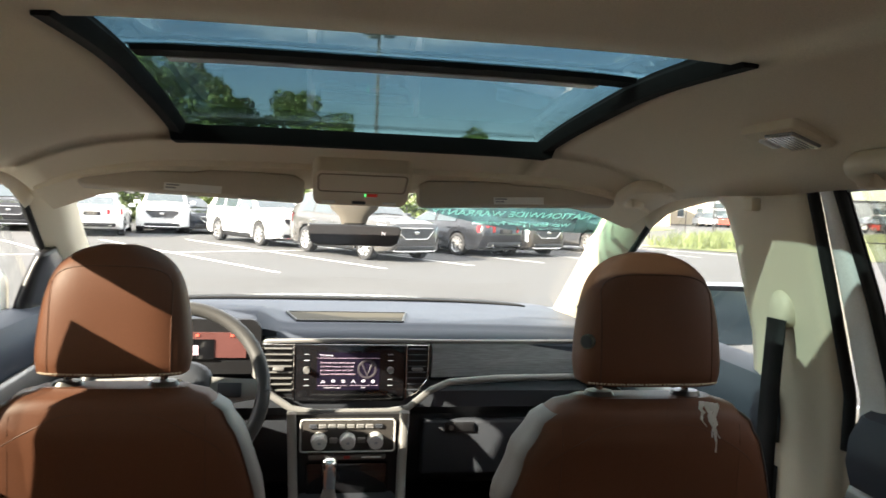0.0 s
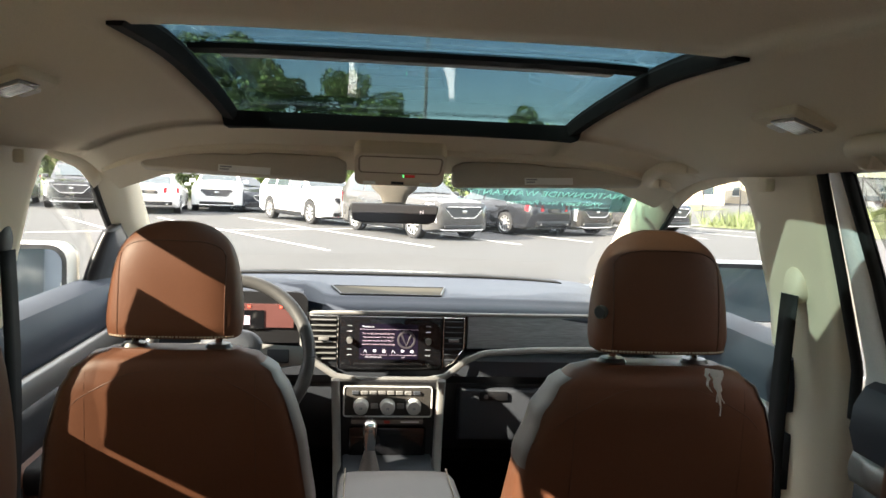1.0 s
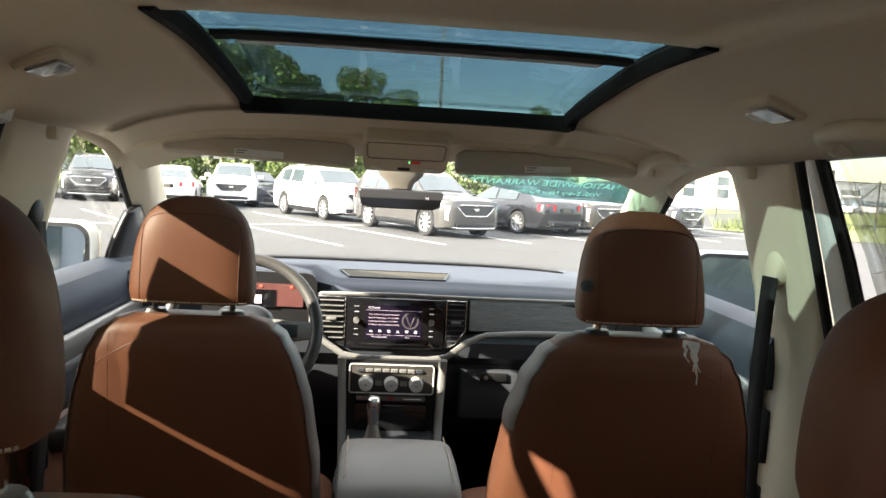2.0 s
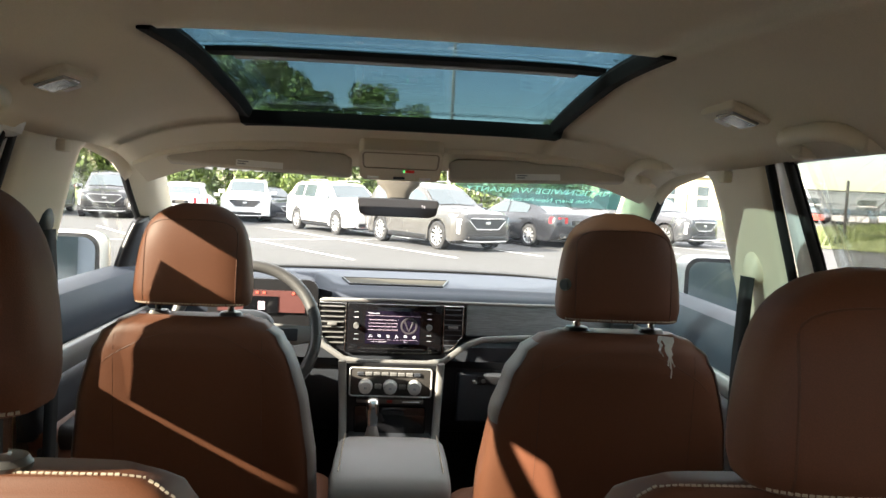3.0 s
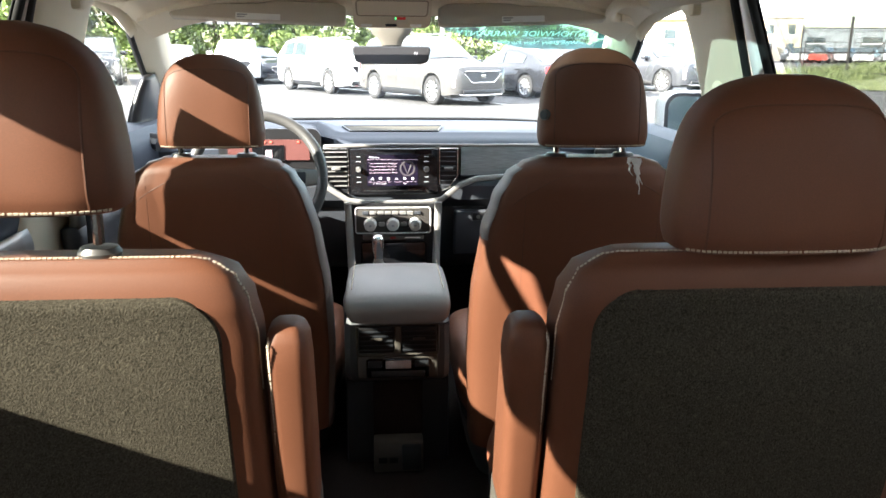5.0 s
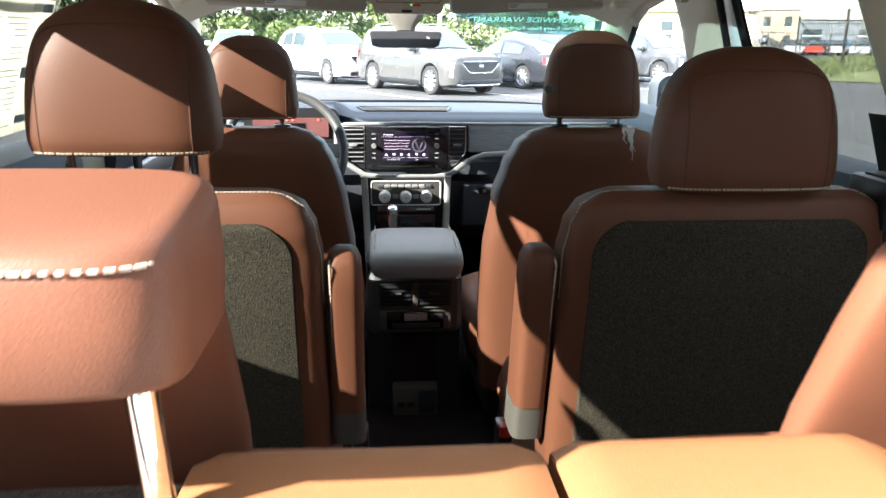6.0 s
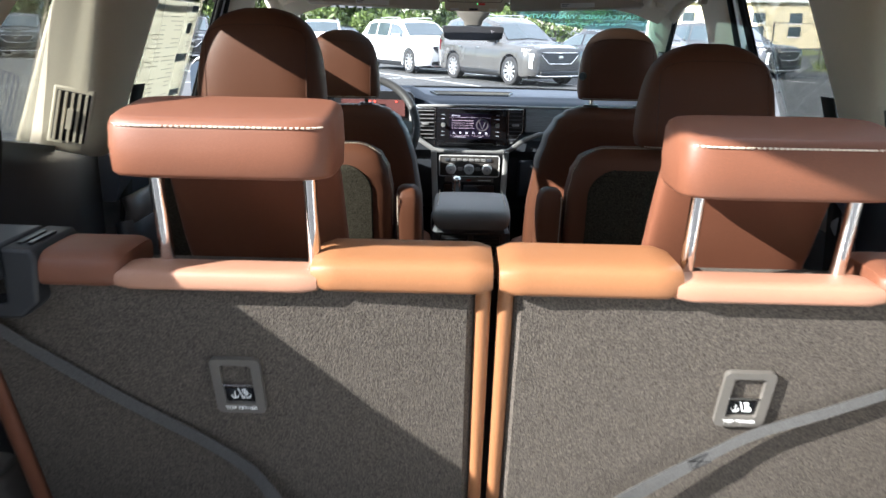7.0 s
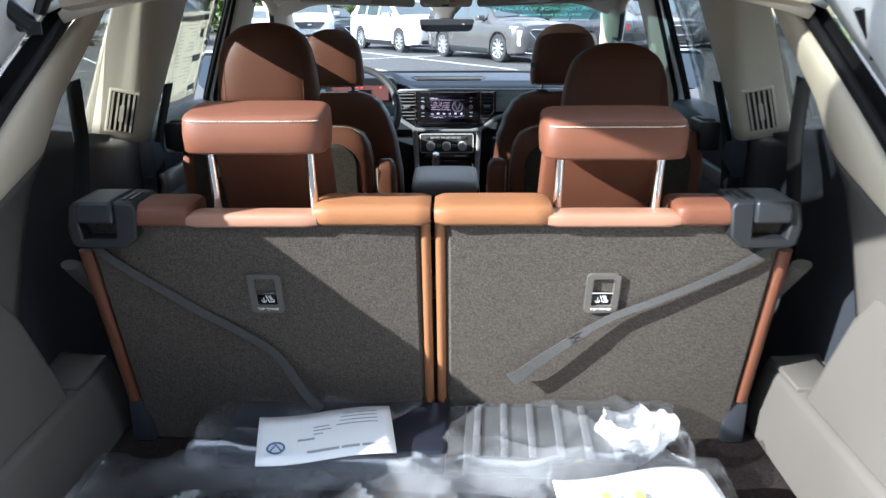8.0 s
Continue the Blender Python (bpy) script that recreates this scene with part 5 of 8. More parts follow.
# ---- centre console ----
console = thing("centre_console", "centre console with a grey padded armrest lid and rear vents", "console", pose(0, 0.055, 0))
bm = bmesh.new()
rings = []
for y, x, zt in ((1.215, 0.123, 0.895), (1.24, 0.128, 0.905), (1.36, 0.128, 0.885), (1.40, 0.128, 0.79), (1.60, 0.128, 0.775), (1.93, 0.132, 0.785)):
    rings.append([Vector((-x, y, 0.46)), Vector((x, y, 0.46)), Vector((x, y, zt - 0.02)), Vector((x - 0.015, y, zt)), Vector((-x + 0.015, y, zt)), Vector((-x, y, zt - 0.02))])
loft(bm, rings)
part("body", bm, DARK, console, "charcoal plastic body")
bm = bmesh.new()
rings = []
for y, w, z1 in ((1.088, 0.098, 0.910), (1.092, 0.106, 0.920), (1.104, 0.110, 0.930), (1.14, 0.111, 0.939), (1.22, 0.111, 0.946), (1.32, 0.109, 0.944), (1.365, 0.104, 0.936), (1.385, 0.094, 0.922)):
    ring = []
    for p in super_ring(w * 1.06, 0.0125, 4.0, 0, 32):
        ring.append(Vector((p.x, y - 0.015 + 0.10 * (y - 1.2), z1 - 0.0145 + p.y)))
    rings.append(ring)
loft(bm, rings)
lid = part("armrest_lid", bm, BOLSTER, console, "grey leather armrest lid", smooth=60)
bm = bmesh.new()
stitches(bm, [Vector((s_ * 0.103, y, 0.9415)) for s_ in (-1,) for y in lin(1.13, 1.36, 12)])
part("stitching", bm, THREAD, lid, "pale stitching", smooth=0)
bm = bmesh.new()
stitches(bm, [Vector((0.103, y, 0.9415)) for y in lin(1.13, 1.36, 12)])
part("stitching", bm, THREAD, lid, "pale stitching", smooth=0)
bm = bmesh.new()
rings = []
for z, y, x in ((0.890, 1.150, 0.108), (0.872, 1.142, 0.116), (0.86, 1.160, 0.118), (0.77, 1.172, 0.120), (0.70, 1.180, 0.120), (0.675, 1.20, 0.115)):
    rings.append([Vector((-x, y + 0.012, z)), Vector((-x + 0.012, y, z)), Vector((x - 0.012, y, z)), Vector((x, y + 0.012, z)), Vector((x, 1.26, z)), Vector((-x, 1.26, z))])
loft(bm, rings)
# charcoal raised to a lighter grey for the light from the tail
rear = part("rear_face", bm, mat("lit_console_charcoal", (0.115, 0.120, 0.130), 0.42, var=0.08, fine=0.08, gscale=900, bump=0.2), console, "charcoal plastic rear face with light put into its colour")
rear.matrix_basis = Matrix.Translation((0, 0, 0.120)) @ Matrix.Diagonal((1.03, 1, 0.84, 1))
for x0, x1 in ((-0.088, -0.008), (0.008, 0.088)):
    bm = bmesh.new()
    box(bm, x0, x1, 1.154, 1.168, 0.782, 0.858, bev=0.003)
    vent = part("air_vent", bm, BLACK, rear, "black rear air vent")
    for i in range(5):
        bm = bmesh.new()
        box(bm, x0 + 0.003, x1 - 0.003, 1.148, 1.156, 0.790 + 0.0135 * i, 0.793 + 0.0135 * i)
        part("slat", bm, DARK, vent)
    bm = bmesh.new()
    xm = (x0 + x1) / 2
    box(bm, xm - 0.014, xm + 0.014, 1.143, 1.15, 0.822, 0.829, bev=0.002)
    part("vent_tab", bm, CARGO, vent, "grey vent tab")
bm = bmesh.new()
box(bm, -0.007, 0.007, 1.150, 1.166, 0.780, 0.860, bev=0.002)
part("vent_divider", bm, CARGO, rear, "grey divider")
bm = bmesh.new()
pts = [Vector((x, 1.157, z)) for x, z in round_rect(-0.092, 0.092, 0.776, 0.863, 0.006)]
tube(bm, pts + pts[:1], 0.0028, 6)
part("vent_frame", bm, CARGO, rear, "grey frame")
bm = bmesh.new()
box(bm, -0.092, 0.092, 1.160, 1.178, 0.700, 0.768, bev=0.006)
ctl = part("climate_control", bm, CARGO, rear, "grey rear climate control")
bm = bmesh.new()
box(bm, -0.072, 0.072, 1.155, 1.164, 0.706, 0.762, bev=0.004)
part("control_face", bm, GLOSS, ctl, "gloss black control face")
bm = bmesh.new()
box(bm, -0.028, 0.030, 1.152, 1.157, 0.735, 0.758, bev=0.001)
part("display", bm, mat("grey_display", (0.42, 0.38, 0.38), 0.2), ctl, "grey display window")
for x in (-0.052, 0.054):
    bm = bmesh.new()
    box(bm, x - 0.016, x + 0.016, 1.151, 1.157, 0.738, 0.757, bev=0.002)
    part("button", bm, DARK, ctl)
bm = bmesh.new()
box(bm, -0.060, 0.062, 1.151, 1.157, 0.711, 0.727, bev=0.002)
part("button_bar", bm, DARK, ctl)
bm = bmesh.new()
box(bm, -0.060, 0.060, 1.156, 1.20, 0.462, 0.545, bev=0.005)
out_ = part("socket_plate", bm, CARGO, console, "grey plate with charging sockets")
for x0, x1 in ((-0.048, -0.028), (-0.022, -0.002)):
    bm = bmesh.new()
    box(bm, x0, x1, 1.152, 1.158, 0.490, 0.503)
    part("charging_socket", bm, BLACK, out_)
bm = bmesh.new()
box(bm, 0.008, 0.055, 1.150, 1.158, 0.470, 0.538, bev=0.003)
part("mains_socket", bm, DARK, out_, "covered mains socket")
bm = bmesh.new()
box(bm, -0.06, 0.06, 1.20, 1.22, 0.46, 0.70)
part("lower_back", bm, FLOOR_CARPET, console)
# gear lever
lever = thing("gear_lever", "silver-topped gear lever with a leather gaiter", "gear lever")
bm = bmesh.new()
loft(bm, [super_ring(w, d, 2.6, z, 22, -0.048, 1.800 + 0.10 * (z - 0.8)) for w, d, z in ((0.030, 0.04, 0.775), (0.024, 0.030, 0.80), (0.014, 0.017, 0.835), (0.011, 0.013, 0.845))])
part("gaiter", bm, BOLSTER, lever, "grey leather gaiter", smooth=60)
bm = bmesh.new()
loft(bm, [super_ring(w, d, 2.8, z, 22, -0.048, 1.806) for w, d, z in ((0.013, 0.015, 0.838), (0.0165, 0.021, 0.86), (0.0185, 0.026, 0.885), (0.0185, 0.027, 0.902), (0.015, 0.022, 0.913), (0.007, 0.010, 0.917))])
part("grip", bm, CHROME, lever, "polished silver grip", smooth=60)

# ---- steering wheel ----
wheel = thing("steering_wheel", "dark leather steering wheel with silver spokes", "steering wheel", pose(-0.378, 1.665, 1.112, -22, 0, 0))
bm = bmesh.new()
R = 0.180
tube(bm, [(R * math.cos(a), 0, R * math.sin(a)) for a in lin(0, 2 * math.pi, 57)], 0.0155, 12, 1.0, Vector((0, 1, 0)))
part("rim", bm, mat("grey_rim_leather", (0.042, 0.041, 0.040), 0.42, var=0.12, vscale=25, fine=0.1, gscale=700, bump=0.25, voronoi=True), wheel, "dark grey leather rim", smooth=60)
bm = bmesh.new()
loft(bm, [[Vector((p.x, y, p.y)) for p in super_ring(w, h, 2.8, 0, 30)] for w, h, y in ((0.07, 0.06, 0.03), (0.076, 0.066, 0.01), (0.068, 0.058, -0.012), (0.045, 0.04, -0.020))])
hub = part("airbag_cover", bm, DARK, wheel, "charcoal airbag cover", smooth=60)
bm = bmesh.new()
tube(bm, [(0.021 * math.cos(a), -0.021, 0.021 * math.sin(a)) for a in lin(0, 2 * math.pi, 25)], 0.002, 6)
tube(bm, [(-0.012, -0.021, 0.014), (0, -0.021, -0.016), (0.012, -0.021, 0.014)], 0.002, 6)
part("emblem", bm, CHROME, hub, "chrome emblem")
for s in (-1, 1):
    bm = bmesh.new()
    loft(bm, [[Vector((s * x, y + dy, z + dz)) for dy, dz in ((-0.006, -h), (-0.010, 0), (-0.006, h), (0.008, h), (0.008, -h))] for x, y, z, h in ((0.06, 0.0, 0.0, 0.030), (0.11, 0.0, 0.0, 0.026), (0.168, 0.0, 0.004, 0.020))])
    sp = part("spoke", bm, SILVER, wheel, "satin silver spoke")
    bm = bmesh.new()
    box(bm, *sorted((s * 0.085, s * 0.135)), -0.014, -0.006, -0.016, 0.016, bev=0.003)
    part("spoke_buttons", bm, DARK, sp)
bm = bmesh.new()
box(bm, -0.018, 0.018, -0.006, 0.006, -0.170, -0.055, bev=0.004)
part("lower_spoke", bm, SILVER, wheel, "satin silver spoke")
bm = bmesh.new()
tube(bm, [(0, 0.02, 0), (0, 0.30, -0.02)], 0.035, 14)
part("column", bm, BLACK, wheel, "black steering column")
for s in (-1, 1):
    bm = bmesh.new()
    tube(bm, [(s * 0.03, 0.08, 0.0), (s * 0.12, 0.06, 0.01), (s * 0.17, 0.05, 0.015)], [0.008, 0.010, 0.007], 8)
    part("stalk", bm, BLACK, wheel, "black column stalk")

# ---- fittings on roof and pillars ----
for s in (-1, 1):
    visor = thing("sun_visor", "beige folded sun visor with a white label", "sun visor", pose(s * 0.352, 1.685, 1.547, 0, 0, 0), "sun visors")
    bm = bmesh.new()
    o = [(-0.222, -0.021), (0.222, -0.021), (0.230, -0.012), (0.228, 0.028), (0.205, 0.038), (0.04, 0.038), (0.0, 0.028), (-0.205, 0.020), (-0.226, 0.010), (-0.230, -0.010)]
    o = [(x * -s, z) for x, z in o]
    prism(bm, o, -0.012, 0.012)
    # flap colour is greyed and darkened for the shade on its rear face
    ob = part("flap", bm, mat("shaded_visor_vinyl", (0.50, 0.45, 0.375), 0.7, var=0.06, vscale=8, fine=0.06, gscale=800, bump=0.2), visor, "beige vinyl flap with shade in its greyer colour")
    ob.matrix_basis = pose(0, 0, 0, -14, -s * 2.0, 0)
    bevelled(ob, 0.007, 3)
    bm = bmesh.new()
    box(bm, -0.058, 0.058, -0.0145, -0.0125, -0.017, -0.001)
    lab = part("label", bm, PAPER, visor, "white warning label")
    lab.matrix_basis = pose(0.0, 0, 0, -14, -s * 2.0, 0)
    bm = bmesh.new()
    box(bm, -0.054, -0.028, -0.0155, -0.0145, -0.007, -0.004)
    box(bm, -0.054, -0.034, -0.0155, -0.0145, -0.013, -0.010)
    part("label_print", bm, INK, lab)
    bm = bmesh.new()
    tube(bm, [(s * 0.222, 0, 0.010), (s * 0.238, 0.004, 0.022), (s * 0.245, 0.006, 0.04)], 0.006, 8)
    part("hinge_arm", bm, TRIM, visor)

def on_case(x, z, off=0.002): return (x, 1.615 + 1.87 * (1.593 - z) - off, z - 0.010)
over = thing("overhead_console", "beige overhead console with lamps and a red switch", "overhead console")
bm = bmesh.new()
o = round_rect(-0.104, 0.104, 1.527, 1.598, 0.016)
rings = [[Vector(on_case(x, z, 0)) for x, z in o], [Vector(on_case(x * 1.02, z, 0)) + Vector((0, 0.012, 0.03)) for x, z in o]]
loft(bm, rings)
case = part("case", bm, TRIM, over, "beige plastic case")
bm = bmesh.new()
pts = [Vector(on_case(x, z, 0.0)) for x, z in round_rect(-0.094, 0.094, 1.557, 1.592, 0.008)]
tube(bm, pts + pts[:1], 0.0022, 6)
part("lid_line", bm, mat("shadow_beige", (0.30, 0.25, 0.18), 0.7), case)
for (x0, x1, z, mt, nm) in ((0.012, 0.036, 1.551, mat("red_switch", (0.40, 0.03, 0.02), 0.4, emit=0.03), "red_switch"), (0.008, 0.011, 1.551, mat("green_lamp", (0.1, 0.8, 0.2), 0.4, emit=0.25), "indicator_lamp"),
                            (-0.085, -0.055, 1.534, PAPER, "reading_lamp"), (0.050, 0.080, 1.534, PAPER, "reading_lamp"), (-0.018, 0.012, 1.534, DARK, "sensor")):
    bm = bmesh.new()
    a = on_case((x0 + x1) / 2, z)
    box(bm, x0, x1, a[1] - 0.004, a[1] + 0.004, a[2] - 0.004, a[2] + 0.003, bev=0.001, seg=1)
    part(nm, bm, mt, case)

mirror = thing("rear_view_mirror", "black frameless rear-view mirror on a beige stalk", "mirror",
               Matrix.Translation((0, 1.905, 1.442)) @ Matrix.Scale(1.09, 4) @ Matrix.Translation((0.004, -1.648, -1.461)))
bm = bmesh.new()
loft(bm, [super_ring(w, d, 3, z, 20, -0.005, 1.685) for w, d, z in ((0.064, 0.030, 1.542), (0.054, 0.026, 1.520), (0.034, 0.020, 1.502), (0.026, 0.014, 1.478))])
# beige stalk drawn in dark grey: its shade is in the colour
part("stalk", bm, mat("shaded_stalk_plastic", (0.13, 0.118, 0.10), 0.6, var=0.06), mirror, "beige plastic stalk cover")
bm = bmesh.new()
loft(bm, [super_ring(w, d, 3, z, 20, -0.005, 1.68) for w, d, z in ((0.026, 0.012, 1.488), (0.022, 0.012, 1.455))])
part("neck", bm, BLACK, mirror)
bm = bmesh.new()
o = [(-0.112, 1.482), (-0.104, 1.444), (-0.085, 1.437), (0.078, 1.437), (0.096, 1.444), (0.104, 1.478), (0.098, 1.485), (-0.106, 1.485)]
prism(bm, o, 1.648, 1.672)
ob = part("housing", bm, BLACK, mirror, "black mirror housing")
bevelled(ob, 0.006, 3)
bm = bmesh.new()
prism(bm, [(-0.005 + (x + 0.005) * 0.965, 1.461 + (z - 1.461) * 0.86) for x, z in o], 1.6465, 1.6478)
part("mirror_glass", bm, mat("dimmed_mirror", (0.035, 0.034, 0.036), 0.05, metal=0.0, coat=0.4, bump=0), mirror, "dimmed dark mirror glass")
lettering("compass_letter", "N", 0.012, GLOW, pose(0.062, 1.6462, 1.466, 90, 0, 0), mirror)

def grab(x, y, s, w, label):
    """A bowed handle: both ends sink into the headliner on its outer side, the grip stands off inward."""
    g = thing("grab_handle", label, "grab handle", group="grab handles")
    k0 = wall_x(y, 1.58) / 0.675
    out, mid_in = x + 0.026, x - 0.026
    bm = bmesh.new()
    arch = []
    for a in lin(0, math.pi, 33):
        c, h = math.cos(a), math.sin(a) ** 0.55
        px = out + (mid_in - out) * h
        py = y + w * (1 if c > 0 else -1) * abs(c) ** 0.62
        arch.append((s * px, py, roof_z(px / k0, py) - 0.002 - 0.017 * h))
    tube(bm, arch, [0.0125 + 0.0015 * math.sin(a) for a in lin(0, math.pi, 33)], 16, 1.1)
    part("grip", bm, TRIM, g, "beige moulded grip", smooth=60)
    for k in (-1, 1):
        bm = bmesh.new()
        py = y + k * w
        zf = roof_z(out / k0, py)
        box(bm, s * out - 0.015, s * out + 0.015, py - 0.017, py + 0.017, zf - 0.012, zf + 0.010, bev=0.006)
        part("foot", bm, TRIM, g)
    return g
grab(0.602, 1.585, 1, 0.075, "beige grab handle above the front door")
for s in (-1, 1):
    grab(0.620, 0.845, s, 0.085, "beige grab handle above the rear door")
    lamp = thing("dome_lamp", "rectangular ceiling lamp with clear lenses", "lamp", pose(s * 0.548, 0.985, 1.640, 0, s * 20, 0) @ Matrix.Scale(0.86, 4), "dome lamps")
    bm = bmesh.new()
    loft(bm, [[Vector((x * k, y * k, z)) for x, y in round_rect(-0.042, 0.042, -0.075, 0.075, 0.010)] for k, z in ((1.0, 0.02), (1.0, 0.0), (0.94, -0.006))])
    part("bezel", bm, TRIM, lamp, "beige bezel")
    bm = bmesh.new()
    box(bm, -0.028, 0.028, -0.058, 0.018, -0.011, -0.004, bev=0.003)
    part("lens", bm, mat("lamp_lens", (0.24, 0.24, 0.235), 0.15, coat=0.4), lamp, "clear ribbed lens")
    for i in range(7):
        bm = bmesh.new()
        box(bm, -0.026, 0.026, -0.056 + 0.0105 * i, -0.052 + 0.0105 * i, -0.0125, -0.010)
        part("rib", bm, CHROME, lamp)
    bm = bmesh.new()
    box(bm, -0.016, 0.016, 0.030, 0.052, -0.011, -0.004, bev=0.003)
    part("switch", bm, PAPER, lamp, "pale switch")
    # coat hook on the pillar head
    hook = thing("coat_hook", "beige coat hook on the pillar head", "hook", pose(s * 0.640, 1.215, 1.548), "coat hooks")
    bm = bmesh.new()
    box(bm, -0.008, 0.012, -0.017, 0.017, -0.012, 0.012, bev=0.005)
    part("cover", bm, TRIM, hook)
    # front belt with its pillar guide
    belt = thing("seat_belt", "black seat belt hanging from a beige pillar guide", "seat belt", group="seat belts")
    bm = bmesh.new()
    xg = s * (wall_x(1.24, 1.36) - 0.03)
    yg, zg = (1.222, 1.368) if s > 0 else (1.315, 1.400)
    loft(bm, [[Vector((xg + s * dx, yg + p.x, zg + p.y * 1.25)) for p in super_ring(r, r * 0.95, 2.3, 0, 24)] for dx, r in ((0.024, 0.029), (0.010, 0.029), (0.002, 0.025), (-0.003, 0.016))])
    part("guide", bm, TRIM if s > 0 else DARK, belt, "plastic belt guide")
    bm = bmesh.new()
    rows = []
    for k in lin(0, 1, 12):
        z = zg - 0.018 - 0.60 * k
        y = yg - 0.007 - 0.02 * k
        x = xg - s * (0.006 + 0.012 * math.sin(k * 3.0))
        rows.append([Vector((x + s * 0.006, y - 0.023, z)), Vector((x, y + 0.023, z))])
    loft(bm, rows, cap=False, closed=False)
    thicken(part("webbing", bm, RUBBER, belt, "black woven webbing"), 0.002, 0.0)
    bm = bmesh.new()
    box(bm, xg - 0.012, xg + 0.012, yg - 0.027, yg + 0.028, 0.885, 0.935, bev=0.006)
    part("tongue", bm, BLACK, belt, "black belt tongue")
    # height adjuster slide above the guide
    bm = bmesh.new()
    box(bm, xg - 0.004 + s * 0.024, xg + 0.004 + s * 0.024, yg + 0.003, yg + 0.053, zg - 0.04, zg + 0.10, bev=0.003)
    part("height_slide", bm, TRIM, belt)
    # rear belts by the third row
    belt = thing("seat_belt", "dark seat belt with stalk beside the third-row seat", "seat belt", group="seat belts")
    bm = bmesh.new()
    rows = []
    path = [(0.655, -0.10, 1.40), (0.640, -0.13, 1.30), (0.620, -0.20, 1.20), (0.600, -0.26, 1.10)]
    for i, (x, y, z) in enumerate(path):
        rows.append([Vector((s * x, y - 0.02, z)), Vector((s * (x - 0.008), y + 0.02, z + 0.006))])
    loft(bm, rows, cap=False, closed=False)
    thicken(part("webbing", bm, RUBBER, belt), 0.002, 0.0)
    bm = bmesh.new()
    tube(bm, [(s * 0.585, -0.33, 1.135), (s * 0.575, -0.29, 1.085), (s * 0.568, -0.26, 1.045)], [0.020, 0.019, 0.016], 8, 0.5)
    part("sleeve", bm, CARGO, belt, "grey belt sleeve")
    # vertical strap of the second row, hanging by the rear pillar
    belt = thing("seat_belt", "black seat belt along the rear pillar", "seat belt", group="seat belts")
    bm = bmesh.new()
    rows = [[Vector((s * (wall_x(y, z) - 0.03), y - 0.02, z)), Vector((s * (wall_x(y, z) - 0.038), y + 0.02, z))] for y, z in ((0.50, 1.34), (0.47, 1.20), (0.44, 1.0), (0.42, 0.75))]
    loft(bm, rows, cap=False, closed=False)
    thicken(part("webbing", bm, RUBBER, belt), 0.002, 0.0)
    # air vent in the rear pillar trim
    vo = c_pillar(s, 0.32, 0.16)
    vent = thing("pillar_vent", "upright air vent in the beige rear pillar", "air vent", Matrix.Translation(vo), "pillar vents")
    ve = (c_pillar(s, 0.46, 0.16) - c_pillar(s, 0.18, 0.16)).normalized()
    vf = (c_pillar(s, 0.32, 0.30) - c_pillar(s, 0.32, 0.02)).normalized()
    vn = ve.cross(vf).normalized()
    if vn.y > 0:
        vn = -vn
    def vpt(u, v, d): return ve * u + vf * v + vn * d
    def vbox(bm, u0, u1, v0, v1, d0, d1):
        loft(bm, [[vpt(u, v, d0) for u, v in ((u0, v0), (u1, v0), (u1, v1), (u0, v1))], [vpt(u, v, d1) for u, v in ((u0, v0), (u1, v0), (u1, v1), (u0, v1))]])
    bm = bmesh.new()
    vbox(bm, -0.034, 0.034, -0.052, 0.052, -0.006, 0.003)
    bezel = part("bezel", bm, TRIM, vent, "beige bezel")
    bevelled(bezel, 0.004, 2)
    bm = bmesh.new()
    vbox(bm, -0.027, 0.027, -0.044, 0.044, 0.0, 0.0040)
    part("opening", bm, BLACK, vent)
    for i in range(5):
        bm = bmesh.new()
        u = -0.022 + 0.011 * i
        vbox(bm, u - 0.0021, u + 0.0021, -0.043, 0.043, 0.004, 0.009)
        part("slat", bm, TRIM, vent)
    bm = bmesh.new()
    vbox(bm, -0.0045, 0.0045, -0.020, 0.016, 0.008, 0.014)
    part("vent_tab", bm, TRIM, vent, "pale vent tab")
    # cargo side moulding
    cargo = thing("cargo_side_panel", "moulded plastic side panel of the load space with a ledge", "side panel", group="cargo panels")
    bm = bmesh.new()
    rings = []
    for z, xi, y0, y1 in ((0.765, 0.585, -0.72, -0.16), (0.85, 0.592, -0.70, -0.18), (0.905, 0.598, -0.69, -0.20), (0.918, 0.610, -0.68, -0.21)):
        rings.append([Vector((s * xi, y0, z)), Vector((s * xi, y1 - 0.02, z)), Vector((s * (xi + 0.012), y1, z)), Vector((s * 0.74, y1 + 0.02, z)), Vector((s * 0.70, y0 - 0.01, z))])
    loft(bm, rings)
    bevelled(part("lower_moulding", bm, CARGO, cargo, "grey grained plastic", smooth=60), 0.03, 6, 25)
    bm = bmesh.new()
    rings = []
    for z, xi, y0, y1 in ((0.915, 0.602, -0.69, -0.36), (1.0, 0.612, -0.66, -0.39), (1.08, 0.622, -0.62, -0.42), (1.13, 0.632, -0.58, -0.45)):
        rings.append([Vector((s * xi, y0, z)), Vector((s * xi, y1 - 0.012, z)), Vector((s * (xi + 0.010), y1, z)), Vector((s * 0.74, y1 + 0.02, z)), Vector((s * 0.70, y0 - 0.02, z))])
    loft(bm, rings)
    bevelled(part("upper_moulding", bm, CARGO, cargo, "grey grained plastic", smooth=60), 0.03, 6, 25)
    bm = bmesh.new()
    box(bm, *sorted((s * 0.60, s * 0.68)), -0.345, -0.225, 0.914, 0.926, bev=0.005)
    part("ledge_cap", bm, CARGO, cargo, "grey ledge cap")
    # gas strut of the raised tailgate
    strut = thing("gas_strut", "black gas strut holding the tailgate up", "gas strut", group="gas struts")
